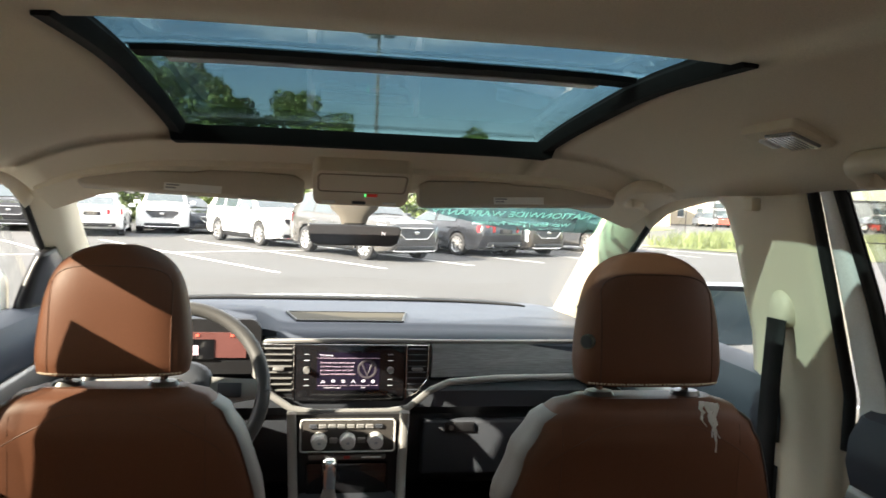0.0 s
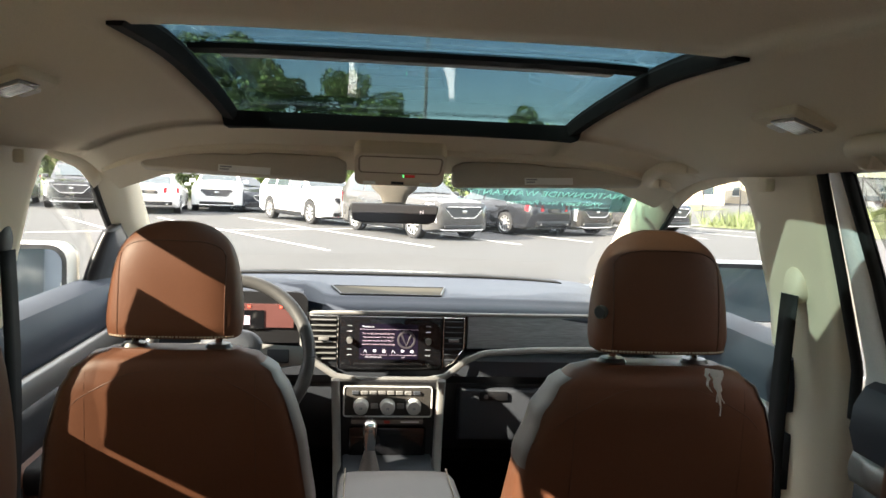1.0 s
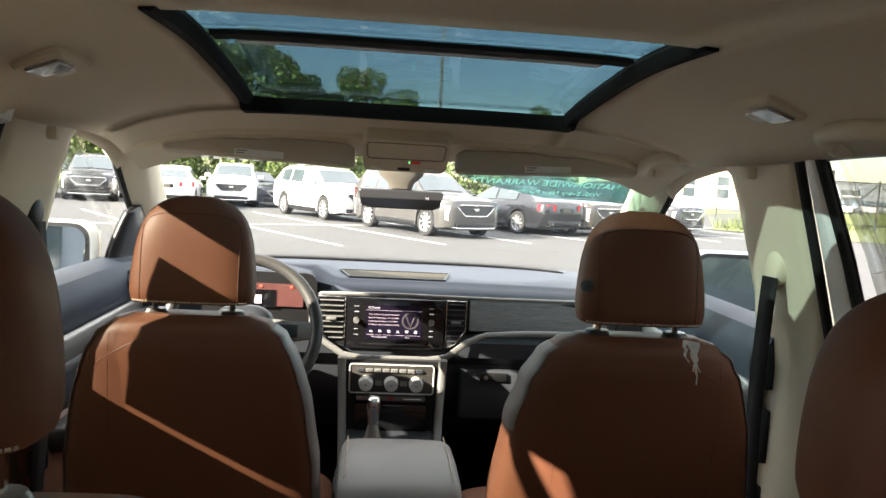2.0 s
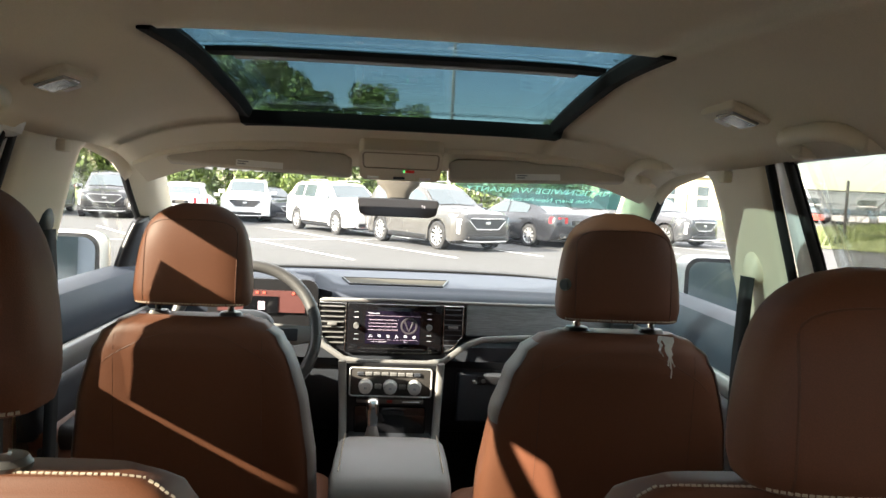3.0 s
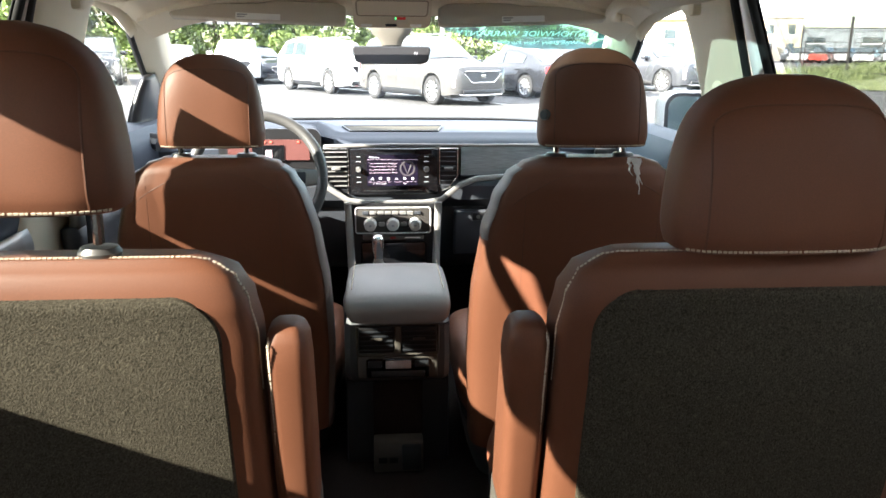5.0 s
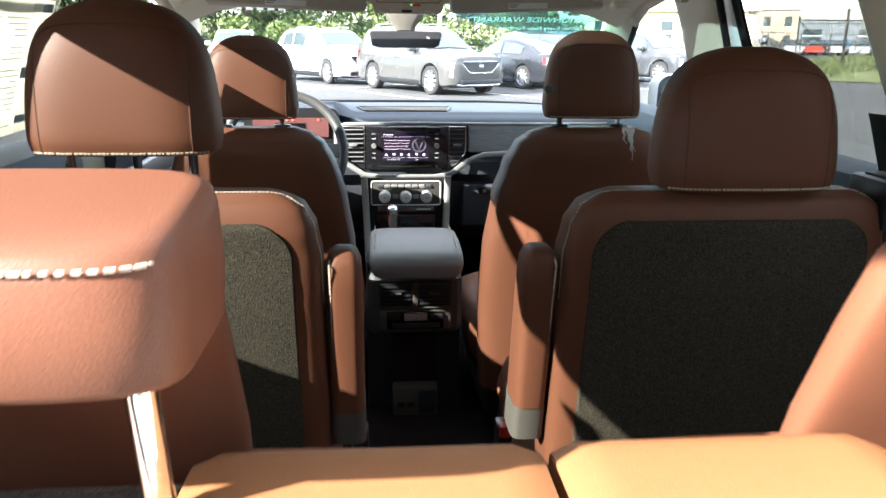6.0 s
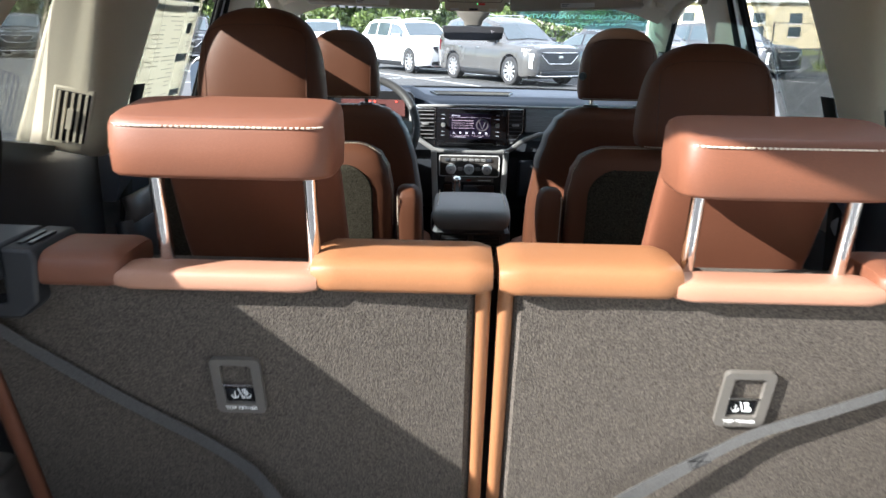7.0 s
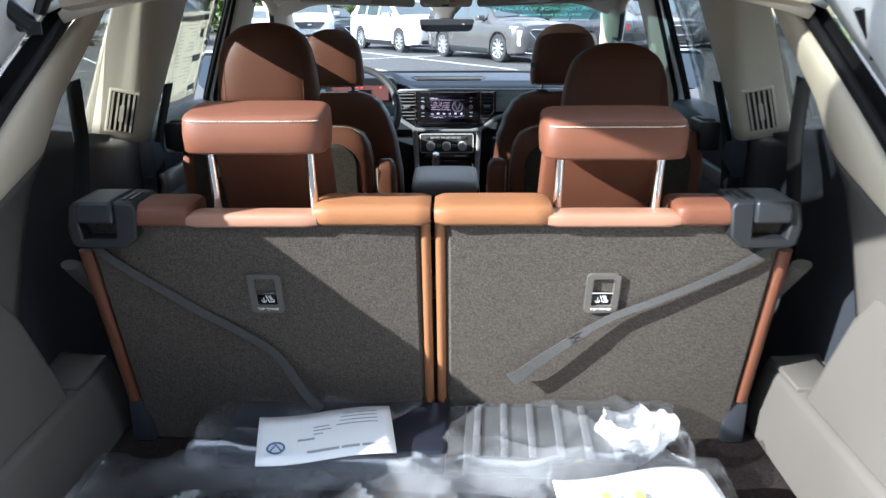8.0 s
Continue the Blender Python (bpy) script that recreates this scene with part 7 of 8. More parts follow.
def parked_car(front, heading, colour, kind, label, L=4.9, W=1.94, H=1.70, wheelbase=2.85):
    """A car with its nose at front (x, y), pointing along heading; local +x is ahead, origin under the middle of the nose."""
    h = Vector((*heading, 0)).normalized()
    m = Matrix(((h.x, -h.y, 0, front[0]), (h.y, h.x, 0, front[1]), (0, 0, 1, 0), (0, 0, 0, 1)))
    car = thing("parked_car", label, "car", m, "parked cars")
    suv = kind == "suv"
    # lower body: stations from nose to tail (x, half width, sill z, shoulder z)
    if suv:
        st = [(0.0, 0.62, 0.42, 0.80), (-0.05, 0.80, 0.28, 0.95), (-0.35, 0.94, 0.24, 1.02), (-1.0, 0.97, 0.24, 1.06), (-1.55, 0.97, 0.24, 1.10), (-2.5, 0.97, 0.24, 1.10),
              (-3.6, 0.97, 0.24, 1.12), (-4.4, 0.95, 0.26, 1.12), (-4.8, 0.86, 0.34, 1.10), (-L, 0.70, 0.45, 1.02)]
        cab = [(-1.15, 0.70, 1.06), (-1.35, 0.74, 1.14), (-1.95, 0.66, 1.58), (-2.4, 0.665, H - 0.03), (-3.2, 0.665, H), (-4.0, 0.65, H - 0.02), (-4.45, 0.64, H - 0.10), (-4.78, 0.72, 1.14)]
    else:
        st = [(0.0, 0.60, 0.40, 0.66), (-0.06, 0.80, 0.24, 0.78), (-0.4, 0.90, 0.20, 0.84), (-1.1, 0.92, 0.19, 0.92), (-1.6, 0.92, 0.19, 0.95), (-2.6, 0.92, 0.19, 0.97),
              (-3.8, 0.92, 0.19, 1.00), (-4.5, 0.90, 0.22, 1.01), (-4.8, 0.84, 0.30, 1.00), (-L, 0.70, 0.42, 0.90)]
        cab = [(-1.25, 0.66, 0.92), (-1.5, 0.70, 0.97), (-2.15, 0.60, H - 0.10), (-2.6, 0.60, H), (-3.2, 0.59, H - 0.03), (-3.7, 0.60, H - 0.16), (-4.25, 0.68, 1.01)]
    r = 0.37 if suv else 0.335
    ax_f = -0.92
    ax_r = ax_f - wheelbase
    bm = bmesh.new()
    def arch(x, z):
        for a in (ax_f, ax_r):
            dx = abs(x - a)
            if dx < r * 1.13:
                z = max(z, r + math.sqrt((r * 1.13) ** 2 - dx ** 2))
        return z
    xs = sorted(set([s[0] for s in st] + lin(ax_f - r * 1.13, ax_f + r * 1.13, 13) + lin(ax_r - r * 1.13, ax_r + r * 1.13, 13) + lin(0, -L, 16)), reverse=True)
    rings = []
    for x in xs:
        hw = ease([(-a, b) for a, b, c, d in st], -x)
        lo = ease([(-a, c) for a, b, c, d in st], -x)
        hi = ease([(-a, d) for a, b, c, d in st], -x)
        lo2 = min(arch(x, lo), hi - 0.10)
        half = [(hw - 0.06, lo2), (hw - 0.005, lo2 + 0.02), (hw, (lo2 + hi) / 2), (hw - 0.015, hi - 0.14 * (hi - lo)), (hw - 0.075, hi - 0.015), (hw * 0.6, hi + 0.025), (0, hi + 0.035)]
        ring = [Vector((x, y, z)) for y, z in half] + [Vector((x, -y, z)) for y, z in half[-2::-1]]
        rings.append(ring)
    loft(bm, rings)
    body = part("body", bm, paint(colour[0], colour[1]), car, colour[0] + " painted body", smooth=50)
    # dark cladding / underbody
    bm = bmesh.new()
    box(bm, -L + 0.3, -0.25, -W / 2 + 0.14, W / 2 - 0.14, 0.20, 0.55)
    part("underbody", bm, BLACK, car)
    # cabin: roof skin and glazed sides
    bm = bmesh.new()
    rings = []
    for x, hw, z in cab:
        base_z = ease([(-a, d) for a, b, c, d in st], -x) - 0.02
        zz = max(z, base_z + 0.02)
        wl = 0.90 if suv else 0.84
        rings.append([Vector((x, wl - 0.03, base_z)), Vector((x, hw + 0.06, zz - 0.09 * (zz - base_z > 0.2))), Vector((x, hw, zz - 0.02)), Vector((x, 0, zz + 0.012)),
                      Vector((x, -hw, zz - 0.02)), Vector((x, -hw - 0.06, zz - 0.09 * (zz - base_z > 0.2))), Vector((x, -wl + 0.03, base_z))])
    loft(bm, rings)
    part("cabin", bm, paint(colour[0], colour[1]), car, smooth=40)
    def ring_at(x):
        for (xa, *_), (xb, *_), ra, rb in zip(cab, cab[1:], rings, rings[1:]):
            if xb <= x <= xa:
                f = (x - xa) / (xb - xa)
                return [p.lerp(q, f) for p, q in zip(ra, rb)]
        return rings[-1] if x < cab[-1][0] else rings[0]
    # screens and side panes lie a little proud
    def pane(name, xa, xb, i, j, f0, f1, g0=0.0, g1=1.0, off=0.006):
        bm = bmesh.new()
        n = 5
        def fn(u, v):
            x = xa + (xb - xa) * u
            rg = ring_at(x)
            p = rg[i].lerp(rg[j], f0 + (f1 - f0) * v)
            nrm = Vector((0.0, 1 if p.y > 0 else -1, 0.35)) if name == "side_window" else Vector((0.6 if xa > -2.6 else -0.6, 0, 0.8))
            return p + nrm.normalized() * off
        sheet(bm, fn, lin(0, 1, n), lin(0, 1, 4))
        return part(name, bm, CARGLASS, car, "dark reflecting glass")
    xs0, xs1 = cab[1][0] - 0.05, cab[2][0] + (0.02 if suv else 0.03)
    bm = bmesh.new()
    def ws(u, v):
        x = xs0 + (xs1 - xs0) * v
        rg = ring_at(x)
        k = u * 2 - 1
        p = rg[3].lerp(rg[2] if k > 0 else rg[4], abs(k) * 0.94)
        return p + Vector((0.010, 0, 0.012))
    sheet(bm, ws, lin(0, 1, 9), lin(0, 1, 5))
    part("windscreen", bm, CARGLASS, car, "dark reflecting windscreen")
    bm = bmesh.new()
    xr0, xr1 = cab[-2][0] - 0.02, cab[-1][0] + 0.03
    def rw(u, v):
        x = xr0 + (xr1 - xr0) * v
        rg = ring_at(x)
        k = u * 2 - 1
        p = rg[3].lerp(rg[2] if k > 0 else rg[4], abs(k) * 0.92)
        return p + Vector((-0.010, 0, 0.010))
    sheet(bm, rw, lin(0, 1, 9), lin(0, 1, 5))
    part("rear_window", bm, CARGLASS, car, "dark rear window")
    if suv:
        cuts = [(-1.62, -2.52), (-2.60, -3.45), (-3.53, -4.25)]
    else:
        cuts = [(-1.75, -2.62), (-2.70, -3.55)]
    for sgn, (i, j) in ((1, (0, 1)), (-1, (6, 5))):
        for xa, xb in cuts:
            bm = bmesh.new()
            def sw(u, v):
                x = xa + (xb - xa) * u
                rg = ring_at(x)
                p = rg[i].lerp(rg[j], 0.10 + 0.84 * v)
                return p + Vector((0, sgn * 0.008, 0.003))
            sheet(bm, sw, lin(0, 1, 6), lin(0, 1, 4))
            part("side_window", bm, CARGLASS, car, "dark side window")
        bm = bmesh.new()
        for x in (-1.66, -2.56, -3.50):
            tube(bm, [(x, sgn * (W / 2 - 0.004), 0.34), (x + 0.02, sgn * (W / 2 + 0.001), 0.65), (x - 0.02, sgn * (W / 2 - 0.012), 0.95 if suv else 0.86)], 0.004, 4)
        part("door_gap", bm, BLACK, car)
        for x in (-2.42, -3.36):
            bm = bmesh.new()
            zz = 0.93 if suv else 0.83
            box(bm, x - 0.10, x + 0.08, *sorted((sgn * (W / 2 - 0.02), sgn * (W / 2 + 0.022))), zz - 0.013, zz + 0.013, bev=0.006)
            part("door_handle", bm, CHROME if suv else paint(colour[0], colour[1]), car)
        bm = bmesh.new()
        box(bm, -1.78, -1.60, *sorted((sgn * (W / 2 - 0.06), sgn * (W / 2 + 0.16))), (1.08 if suv else 0.95), (1.22 if suv else 1.07), bev=0.04, seg=3)
        part("door_mirror", bm, paint(colour[0], colour[1]), car)
        bm = bmesh.new()
        box(bm, ax_r + r * 1.2, ax_f - r * 1.2, *sorted((sgn * (W / 2 - 0.08), sgn * (W / 2 - 0.002))), 0.20 if not suv else 0.24, 0.30 if not suv else 0.38, bev=0.02)
        part("sill", bm, BLACK if suv else paint(colour[0], colour[1]), car)
        # lamps
        bm = bmesh.new()
        if suv:
            loft(bm, [[Vector((x, sgn * (y + dy), z)) for dy, z in ((0, z0), (0.07, z0), (0.07, z1), (0, z1))] for x, y, z0, z1 in ((-0.13, 0.66, 0.86, 0.93), (-0.22, 0.78, 0.86, 0.94), (-0.42, 0.865, 0.88, 0.95))])
            loft(bm, [[Vector((x, sgn * (y + dy), z)) for dy, z in ((0, z0), (0.05, z0), (0.05, z1), (0, z1))] for x, y, z0, z1 in ((-0.06, 0.74, 0.45, 0.84), (-0.16, 0.83, 0.48, 0.84))])
        else:
            loft(bm, [[Vector((x, sgn * (y + dy), z)) for dy, z in ((0, z0), (0.07, z0), (0.07, z1), (0, z1))] for x, y, z0, z1 in ((-0.10, 0.62, 0.62, 0.70), (-0.22, 0.76, 0.63, 0.73), (-0.45, 0.835, 0.66, 0.75))])
        part("headlight", bm, LAMP_CLEAR, car, "clear headlight")
        bm = bmesh.new()
        zt0, zt1 = (0.80, 1.10) if suv else (0.74, 0.92)
        loft(bm, [[Vector((x, sgn * (y + dy), z)) for dy, z in ((0, zt0), (0.05, zt0), (0.05, zt1), (0, zt1))] for x, y in ((-L - 0.012, 0.44), (-L + 0.035, 0.68), (-L + 0.28, 0.865))])
        part("tail_light", bm, LAMP_RED, car, "red tail light")
        # wheels
        for a in (ax_f, ax_r):
            yw = sgn * (W / 2 - 0.13)
            bm = bmesh.new()
            prof = [(r * 0.70, -0.115), (r * 0.93, -0.12), (r, -0.095), (r, 0.095), (r * 0.93, 0.12), (r * 0.70, 0.115)]
            n = 30
            rings_w = [[Vector((a + q * math.cos(t), yw + w_, r + q * math.sin(t))) for q, w_ in prof] for t in (2 * math.pi * k / n for k in range(n))]
            loft(bm, rings_w + rings_w[:1], cap=False, closed=True)
            wheel_ob = part("wheel", bm, TYRE, car, "black tyre on an alloy rim")
            bm = bmesh.new()
            yo = yw + sgn * 0.100
            for k in range(10):
                t = 2 * math.pi * k / 10
                d = Vector((math.cos(t), 0, math.sin(t)))
                u = Vector((-d.z, 0, d.x))
                c = Vector((a, yo, r))
                v = [c + d * 0.04 + u * 0.020, c + d * 0.04 - u * 0.020, c + d * r * 0.70 - u * 0.034, c + d * r * 0.70 + u * 0.034]
                v2 = [p - Vector((0, sgn * 0.02, 0)) for p in v]
                loft(bm, [v, v2])
            tube(bm, [(a, yo - sgn * 0.02, r), (a, yo + sgn * 0.012, r)], 0.06, 14)
            tube(bm, [(a + r * 0.69 * math.cos(t), yo - sgn * 0.004, r + r * 0.69 * math.sin(t)) for t in lin(0, 2 * math.pi, 31)], 0.014, 6)
            part("rim", bm, RIM, wheel_ob, "spoked alloy rim")
            bm = bmesh.new()
            tube(bm, [(a, yo - sgn * 0.10, r), (a, yo - sgn * 0.055, r)], r * 0.68, 24)
            part("brake_disc", bm, BLACK, wheel_ob)
    # front face
    bm = bmesh.new()
    if suv:
        prism_o = [(-0.55, 0.86), (0.55, 0.86), (0.60, 0.80), (0.36, 0.58), (-0.36, 0.58), (-0.60, 0.80)]
    else:
        prism_o = [(-0.42, 0.66), (0.42, 0.66), (0.44, 0.60), (0.30, 0.46), (-0.30, 0.46), (-0.44, 0.60)]
    loft(bm, [[Vector((-0.10, y, z)) for y, z in prism_o], [Vector((0.018 - 0.05 * abs(y) ** 2, y, z)) for y, z in prism_o]])
    part("grille", bm, GRILLE, car, "black mesh grille")
    bm = bmesh.new()
    p2 = [Vector((0.020 - 0.05 * abs(y) ** 2, y, z)) for y, z in prism_o]
    tube(bm, p2 + p2[:1], 0.014, 6)
    part("grille_frame", bm, CHROME, car, "bright grille frame")
    bm = bmesh.new()
    zc = 0.74 if suv else 0.57
    box(bm, 0.016, 0.034, -0.075, 0.075, zc - 0.035, zc + 0.04, bev=0.012)
    part("emblem", bm, CHROME, car, "plain chrome emblem")
    bm = bmesh.new()
    box(bm, -0.12, 0.025, -0.62, 0.62, 0.28, 0.40, bev=0.03)
    part("lower_intake", bm, BLACK, car, "black lower intake")
    bm = bmesh.new()
    tube(bm, [(-0.12, -0.78, 0.30), (0.02, -0.60, 0.27), (0.04, 0, 0.265), (0.02, 0.60, 0.27), (-0.12, 0.78, 0.30)], 0.018, 6)
    part("lip", bm, CHROME if suv else BLACK, car)
    # rear face
    bm = bmesh.new()
    box(bm, -L - 0.022, -L + 0.05, -0.26, 0.26, (0.80 if suv else 0.70), (0.93 if suv else 0.83), bev=0.006)
    pl = part("plate_recess", bm, BLACK, car)
    bm = bmesh.new()
    box(bm, -L - 0.03, -L - 0.02, -0.15, 0.15, (0.815 if suv else 0.715), (0.915 if suv else 0.815))
    part("dealer_plate", bm, CARGO, car, "plain grey plate")
    bm = bmesh.new()
    box(bm, -L - 0.01, -L + 0.15, -0.72, 0.72, 0.32, 0.46, bev=0.03)
    part("rear_valance", bm, BLACK, car, "black rear valance")
    bm = bmesh.new()
    for y in (-0.55, 0.55):
        tube(bm, [(-L - 0.03, y, 0.36), (-L + 0.1, y, 0.36)], 0.045, 12, 0.7)
    part("tailpipe", bm, CHROME, car, "chrome tailpipe")
    if suv:
        bm = bmesh.new()
        for y in (-0.60, 0.60):
            tube(bm, [(-2.2, y, H + 0.005), (-2.3, y, H + 0.045), (-4.0, y, H + 0.035), (-4.15, y, H - 0.01)], 0.016, 6)
        part("roof_rail", bm, CHROME, car, "bright roof rail")
    return car


hd = (HEAD.x, HEAD.y)
def nose(wheel, kind, W=1.94):
    """Nose point from the near front wheel's contact, for a car facing along HEAD (that wheel is on its right)."""
    c = Vector((*wheel, 0)) + LEFT * (W / 2 - 0.13) + HEAD * 0.92
    return (c.x, c.y)
parked_car(nose((1.286, 19.645), "suv"), hd, ("grey", (0.055, 0.053, 0.051)), "suv", "metallic grey SUV facing the lane, silver grille", H=1.76)
parked_car(nose((-1.665, 24.1), "suv"), hd, ("white", (0.80, 0.80, 0.80)), "suv", "white SUV parked behind the grey one", L=4.82, H=1.69, wheelbase=2.86)
parked_car((2.87, 25.9), (-HEAD.x, -HEAD.y), ("black", (0.012, 0.013, 0.016)), "sedan", "black saloon parked tail towards the lane", H=1.44, L=4.9, wheelbase=2.85, W=1.88)
parked_car((7.0, 22.5), hd, ("bronze", (0.045, 0.040, 0.034)), "suv", "dark bronze SUV facing the lane", H=1.70)
parked_car((10.6, 24.9), hd, ("dark_grey", (0.035, 0.037, 0.042)), "suv", "dark grey SUV at the end of the row", H=1.76)
parked_car((-3.95, 30.2), (0.55, -0.84), ("navy", (0.012, 0.016, 0.024)), "sedan", "dark saloon facing the lane under the trees", H=1.45, W=1.88)
parked_car((-5.6, 29.4), (0.12, -0.99), ("pearl", (0.78, 0.78, 0.77)), "suv", "pearl white SUV facing the lane", H=1.68)
parked_car((-8.0, 31.4), (-0.15, 0.99), ("bright_white", (0.80, 0.80, 0.80)), "sedan", "white saloon parked tail towards the lane", H=1.46, W=1.88)
parked_car((-10.4, 28.2), (0.25, -0.97), ("jet", (0.015, 0.016, 0.018)), "suv", "black SUV facing the lane", H=1.76)
parked_car((-13.2, 28.6), (0.25, -0.97), ("silver", (0.30, 0.31, 0.32)), "suv", "silver SUV facing the lane", H=1.70)

parked_car((-17.6, 29.6), (0.40, -0.92), ("jet", (0.015, 0.016, 0.018)), "suv", "black SUV at the far end of the row", H=1.76)

# ---- lamp post ----
post = thing("lamp_post", "tall square steel lamp post with boxy lamp heads", "lamp post", pose(2.93, 39.5, 0))
bm = bmesh.new()
loft(bm, [super_ring(0.11, 0.11, 6, 0, 12), super_ring(0.085, 0.085, 6, 10.3, 12)])
part("pole", bm, mat("galvanised_steel", (0.30, 0.30, 0.29), 0.5, metal=0.6), post, "grey steel pole")
bm = bmesh.new()
box(bm, -0.25, 0.25, -0.25, 0.25, 0, 0.5, bev=0.03)
part("footing", bm, mat("concrete", (0.40, 0.39, 0.37), 0.9), post, "concrete footing")
for a in (20, 110, 200, 290):
    bm = bmesh.new()
    d = Vector((math.cos(radians(a)), math.sin(radians(a)), 0))
    tube(bm, [Vector((0, 0, 10.1)), Vector((0, 0, 10.1)) + d * 0.4], 0.035, 8)
    part("arm", bm, RIM, post)
    bm = bmesh.new()
    box(bm, 0.35, 0.85, -0.24, 0.24, 9.9, 10.35, bev=0.03)
    ob = part("lamp_head", bm, mat("lamp_grey", (0.34, 0.34, 0.32), 0.5), post, "boxy grey lamp head")
    ob.matrix_basis = pose(0, 0, 0, 0, 0, a)

# ---- trees and bushes ----
LEAF = mat("tree_leaf", (0.060, 0.105, 0.022), 0.6, var=0.35, vscale=0.9, fine=0.3, gscale=8, bump=0, island=0.45, col2=(0.12, 0.16, 0.035))
BARK = mat("bark", (0.10, 0.075, 0.055), 0.9, var=0.3, vscale=6, fine=0.3, gscale=30, bump=0.8, bdist=0.02)
def leaf_mesh(name, clumps, per, size, seed):
    """A crown of many small leaves gathered in clumps: (centre, radius) each."""
    rg = np.random.RandomState(seed)
    V, F = [], []
    for (c, rad) in clumps:
        d = rg.normal(size=(per, 3))
        d /= np.linalg.norm(d, axis=1)[:, None]
        p = np.array(c) + d * (rad * rg.uniform(0.45, 1.0, (per, 1)) ** 0.5) * np.array((1, 1, 0.8))
        a = rg.normal(size=(per, 3))
        a /= np.linalg.norm(a, axis=1)[:, None]
        b = np.cross(a, rg.normal(size=(per, 3)))
        b /= np.linalg.norm(b, axis=1)[:, None] + 1e-9
        s = size * rg.uniform(0.6, 1.4, (per, 1))
        base_i = len(V) * 0 + sum(len(v) for v in V)
        quad = np.stack([p - a * s, p + b * s * 0.55, p + a * s, p - b * s * 0.55], axis=1).reshape(-1, 3)
        V.append(quad)
        idx = base_i + np.arange(per * 4).reshape(-1, 4)
        F.append(idx)
    V, F = np.concatenate(V), np.concatenate(F)
    me = bpy.data.meshes.new(name)
    me.from_pydata(V.tolist(), [], F.tolist())
    me.materials.append(LEAF)
    return me
def tree(x, y, h, r, seed, label):
    rg = random.Random(seed)
    t = thing("tree", label, "tree", pose(x, y, 0, 0, 0, rg.uniform(0, 360)), "trees")
    bm = bmesh.new()
    tube(bm, [(0, 0, 0), (0.05, 0.02, h * 0.25), (0.0, 0.1, h * 0.55), (0.1, 0, h * 0.85)], [0.22, 0.17, 0.11, 0.03], 9)
    for k in range(6):
        a = k * 1.05 + rg.random()
        z = h * (0.28 + 0.09 * k)
        tube(bm, [(0.03, 0.03, z), (r * 0.4 * math.cos(a), r * 0.4 * math.sin(a), z + h * 0.10), (r * 0.75 * math.cos(a), r * 0.75 * math.sin(a), z + h * 0.16)], [0.08, 0.05, 0.02], 6)
    part("trunk", bm, BARK, t, "rough brown trunk and limbs")
    clumps = []
    for k in range(34):
        a, q = rg.uniform(0, 6.28), math.sqrt(rg.random())
        zz = rg.uniform(0.18, 1.0)
        w = math.sin(math.pi * min(0.98, 0.15 + 0.80 * zz)) ** 0.7
        clumps.append(((r * q * w * math.cos(a), r * q * w * math.sin(a), h * zz), r * rg.uniform(0.20, 0.36)))
    ob = new("crown", leaf_mesh("crown", clumps, 230, 0.13, seed))
    ob.parent = t
    tagged(ob, "loose green leaf crown")
    return t
rng = random.Random(21)
spots = []
for k in range(19):
    x = -36 + 2.45 * k + rng.uniform(-0.6, 0.6)
    spots.append((x, 43 + rng.uniform(-1.0, 2.5), ease([(-36, 8.4), (-6.5, 7.6), (-3.5, 6.3), (0.5, 6.4), (2.2, 4.2), (9, 3.6)], x) * rng.uniform(0.9, 1.06)))
first = tree(spots[0][0], spots[0][1], 7.6, 3.0, 1, "leafy green broad-leaved tree at the edge of the car park")
second = tree(spots[1][0], spots[1][1], 7.4, 2.7, 2, "leafy green broad-leaved tree at the edge of the car park")
third = tree(spots[2][0], spots[2][1], 7.9, 3.2, 3, "leafy green broad-leaved tree at the edge of the car park")
for i, (x, y, h) in enumerate(spots[3:]):
    src = (first, second, third)[i % 3]
    ob = copy_thing(src, pose(x, y, 0, 0, 0, rng.uniform(0, 360)))
    ob.scale = (h / 7.2,) * 3
small = copy_thing(second, pose(9.7, 46, 0, 0, 0, 60))
small.scale = (0.78,) * 3
# undergrowth below the trees
clumps = [((rng.uniform(-38, 8), 40.5 + rng.uniform(0, 2.5), rng.uniform(0.3, 2.2)), rng.uniform(0.6, 1.2)) for _ in range(150)]
bush = new("undergrowth", leaf_mesh("undergrowth", clumps, 260, 0.10, 9))
tagged(bush, "dense green bushes below the trees", "bushes", kind="stuff")
# rough grass along the field's edge
rg = np.random.RandomState(3)
N = 14000
t = rg.uniform(0, 1, N)
px = 15.5 + 34 * t + rg.uniform(-1.2, 2.0, N)
py = 30.0 + 37 * t + rg.uniform(-1.0, 2.2, N)
hh = rg.uniform(0.15, 0.75, N)
an = rg.uniform(0, 6.28, N)
wv = 0.03
V = np.stack([np.stack([px - wv * np.cos(an), py - wv * np.sin(an), np.full(N, 0.02)], 1), np.stack([px + wv * np.cos(an), py + wv * np.sin(an), np.full(N, 0.02)], 1),
              np.stack([px + 0.2 * rg.normal(size=N), py + 0.2 * rg.normal(size=N), hh], 1)], 1).reshape(-1, 3)
me = bpy.data.meshes.new("tall_grass")
me.from_pydata(V.tolist(), [], np.arange(3 * N).reshape(-1, 3).tolist())
me.materials.append(mat("grass_blade", (0.10, 0.125, 0.045), 0.7, var=0.3, vscale=0.5, bump=0, island=0.4))
tagged(new("tall_grass", me), "tall rough grass along the edge of the asphalt", "grass", kind="stuff")

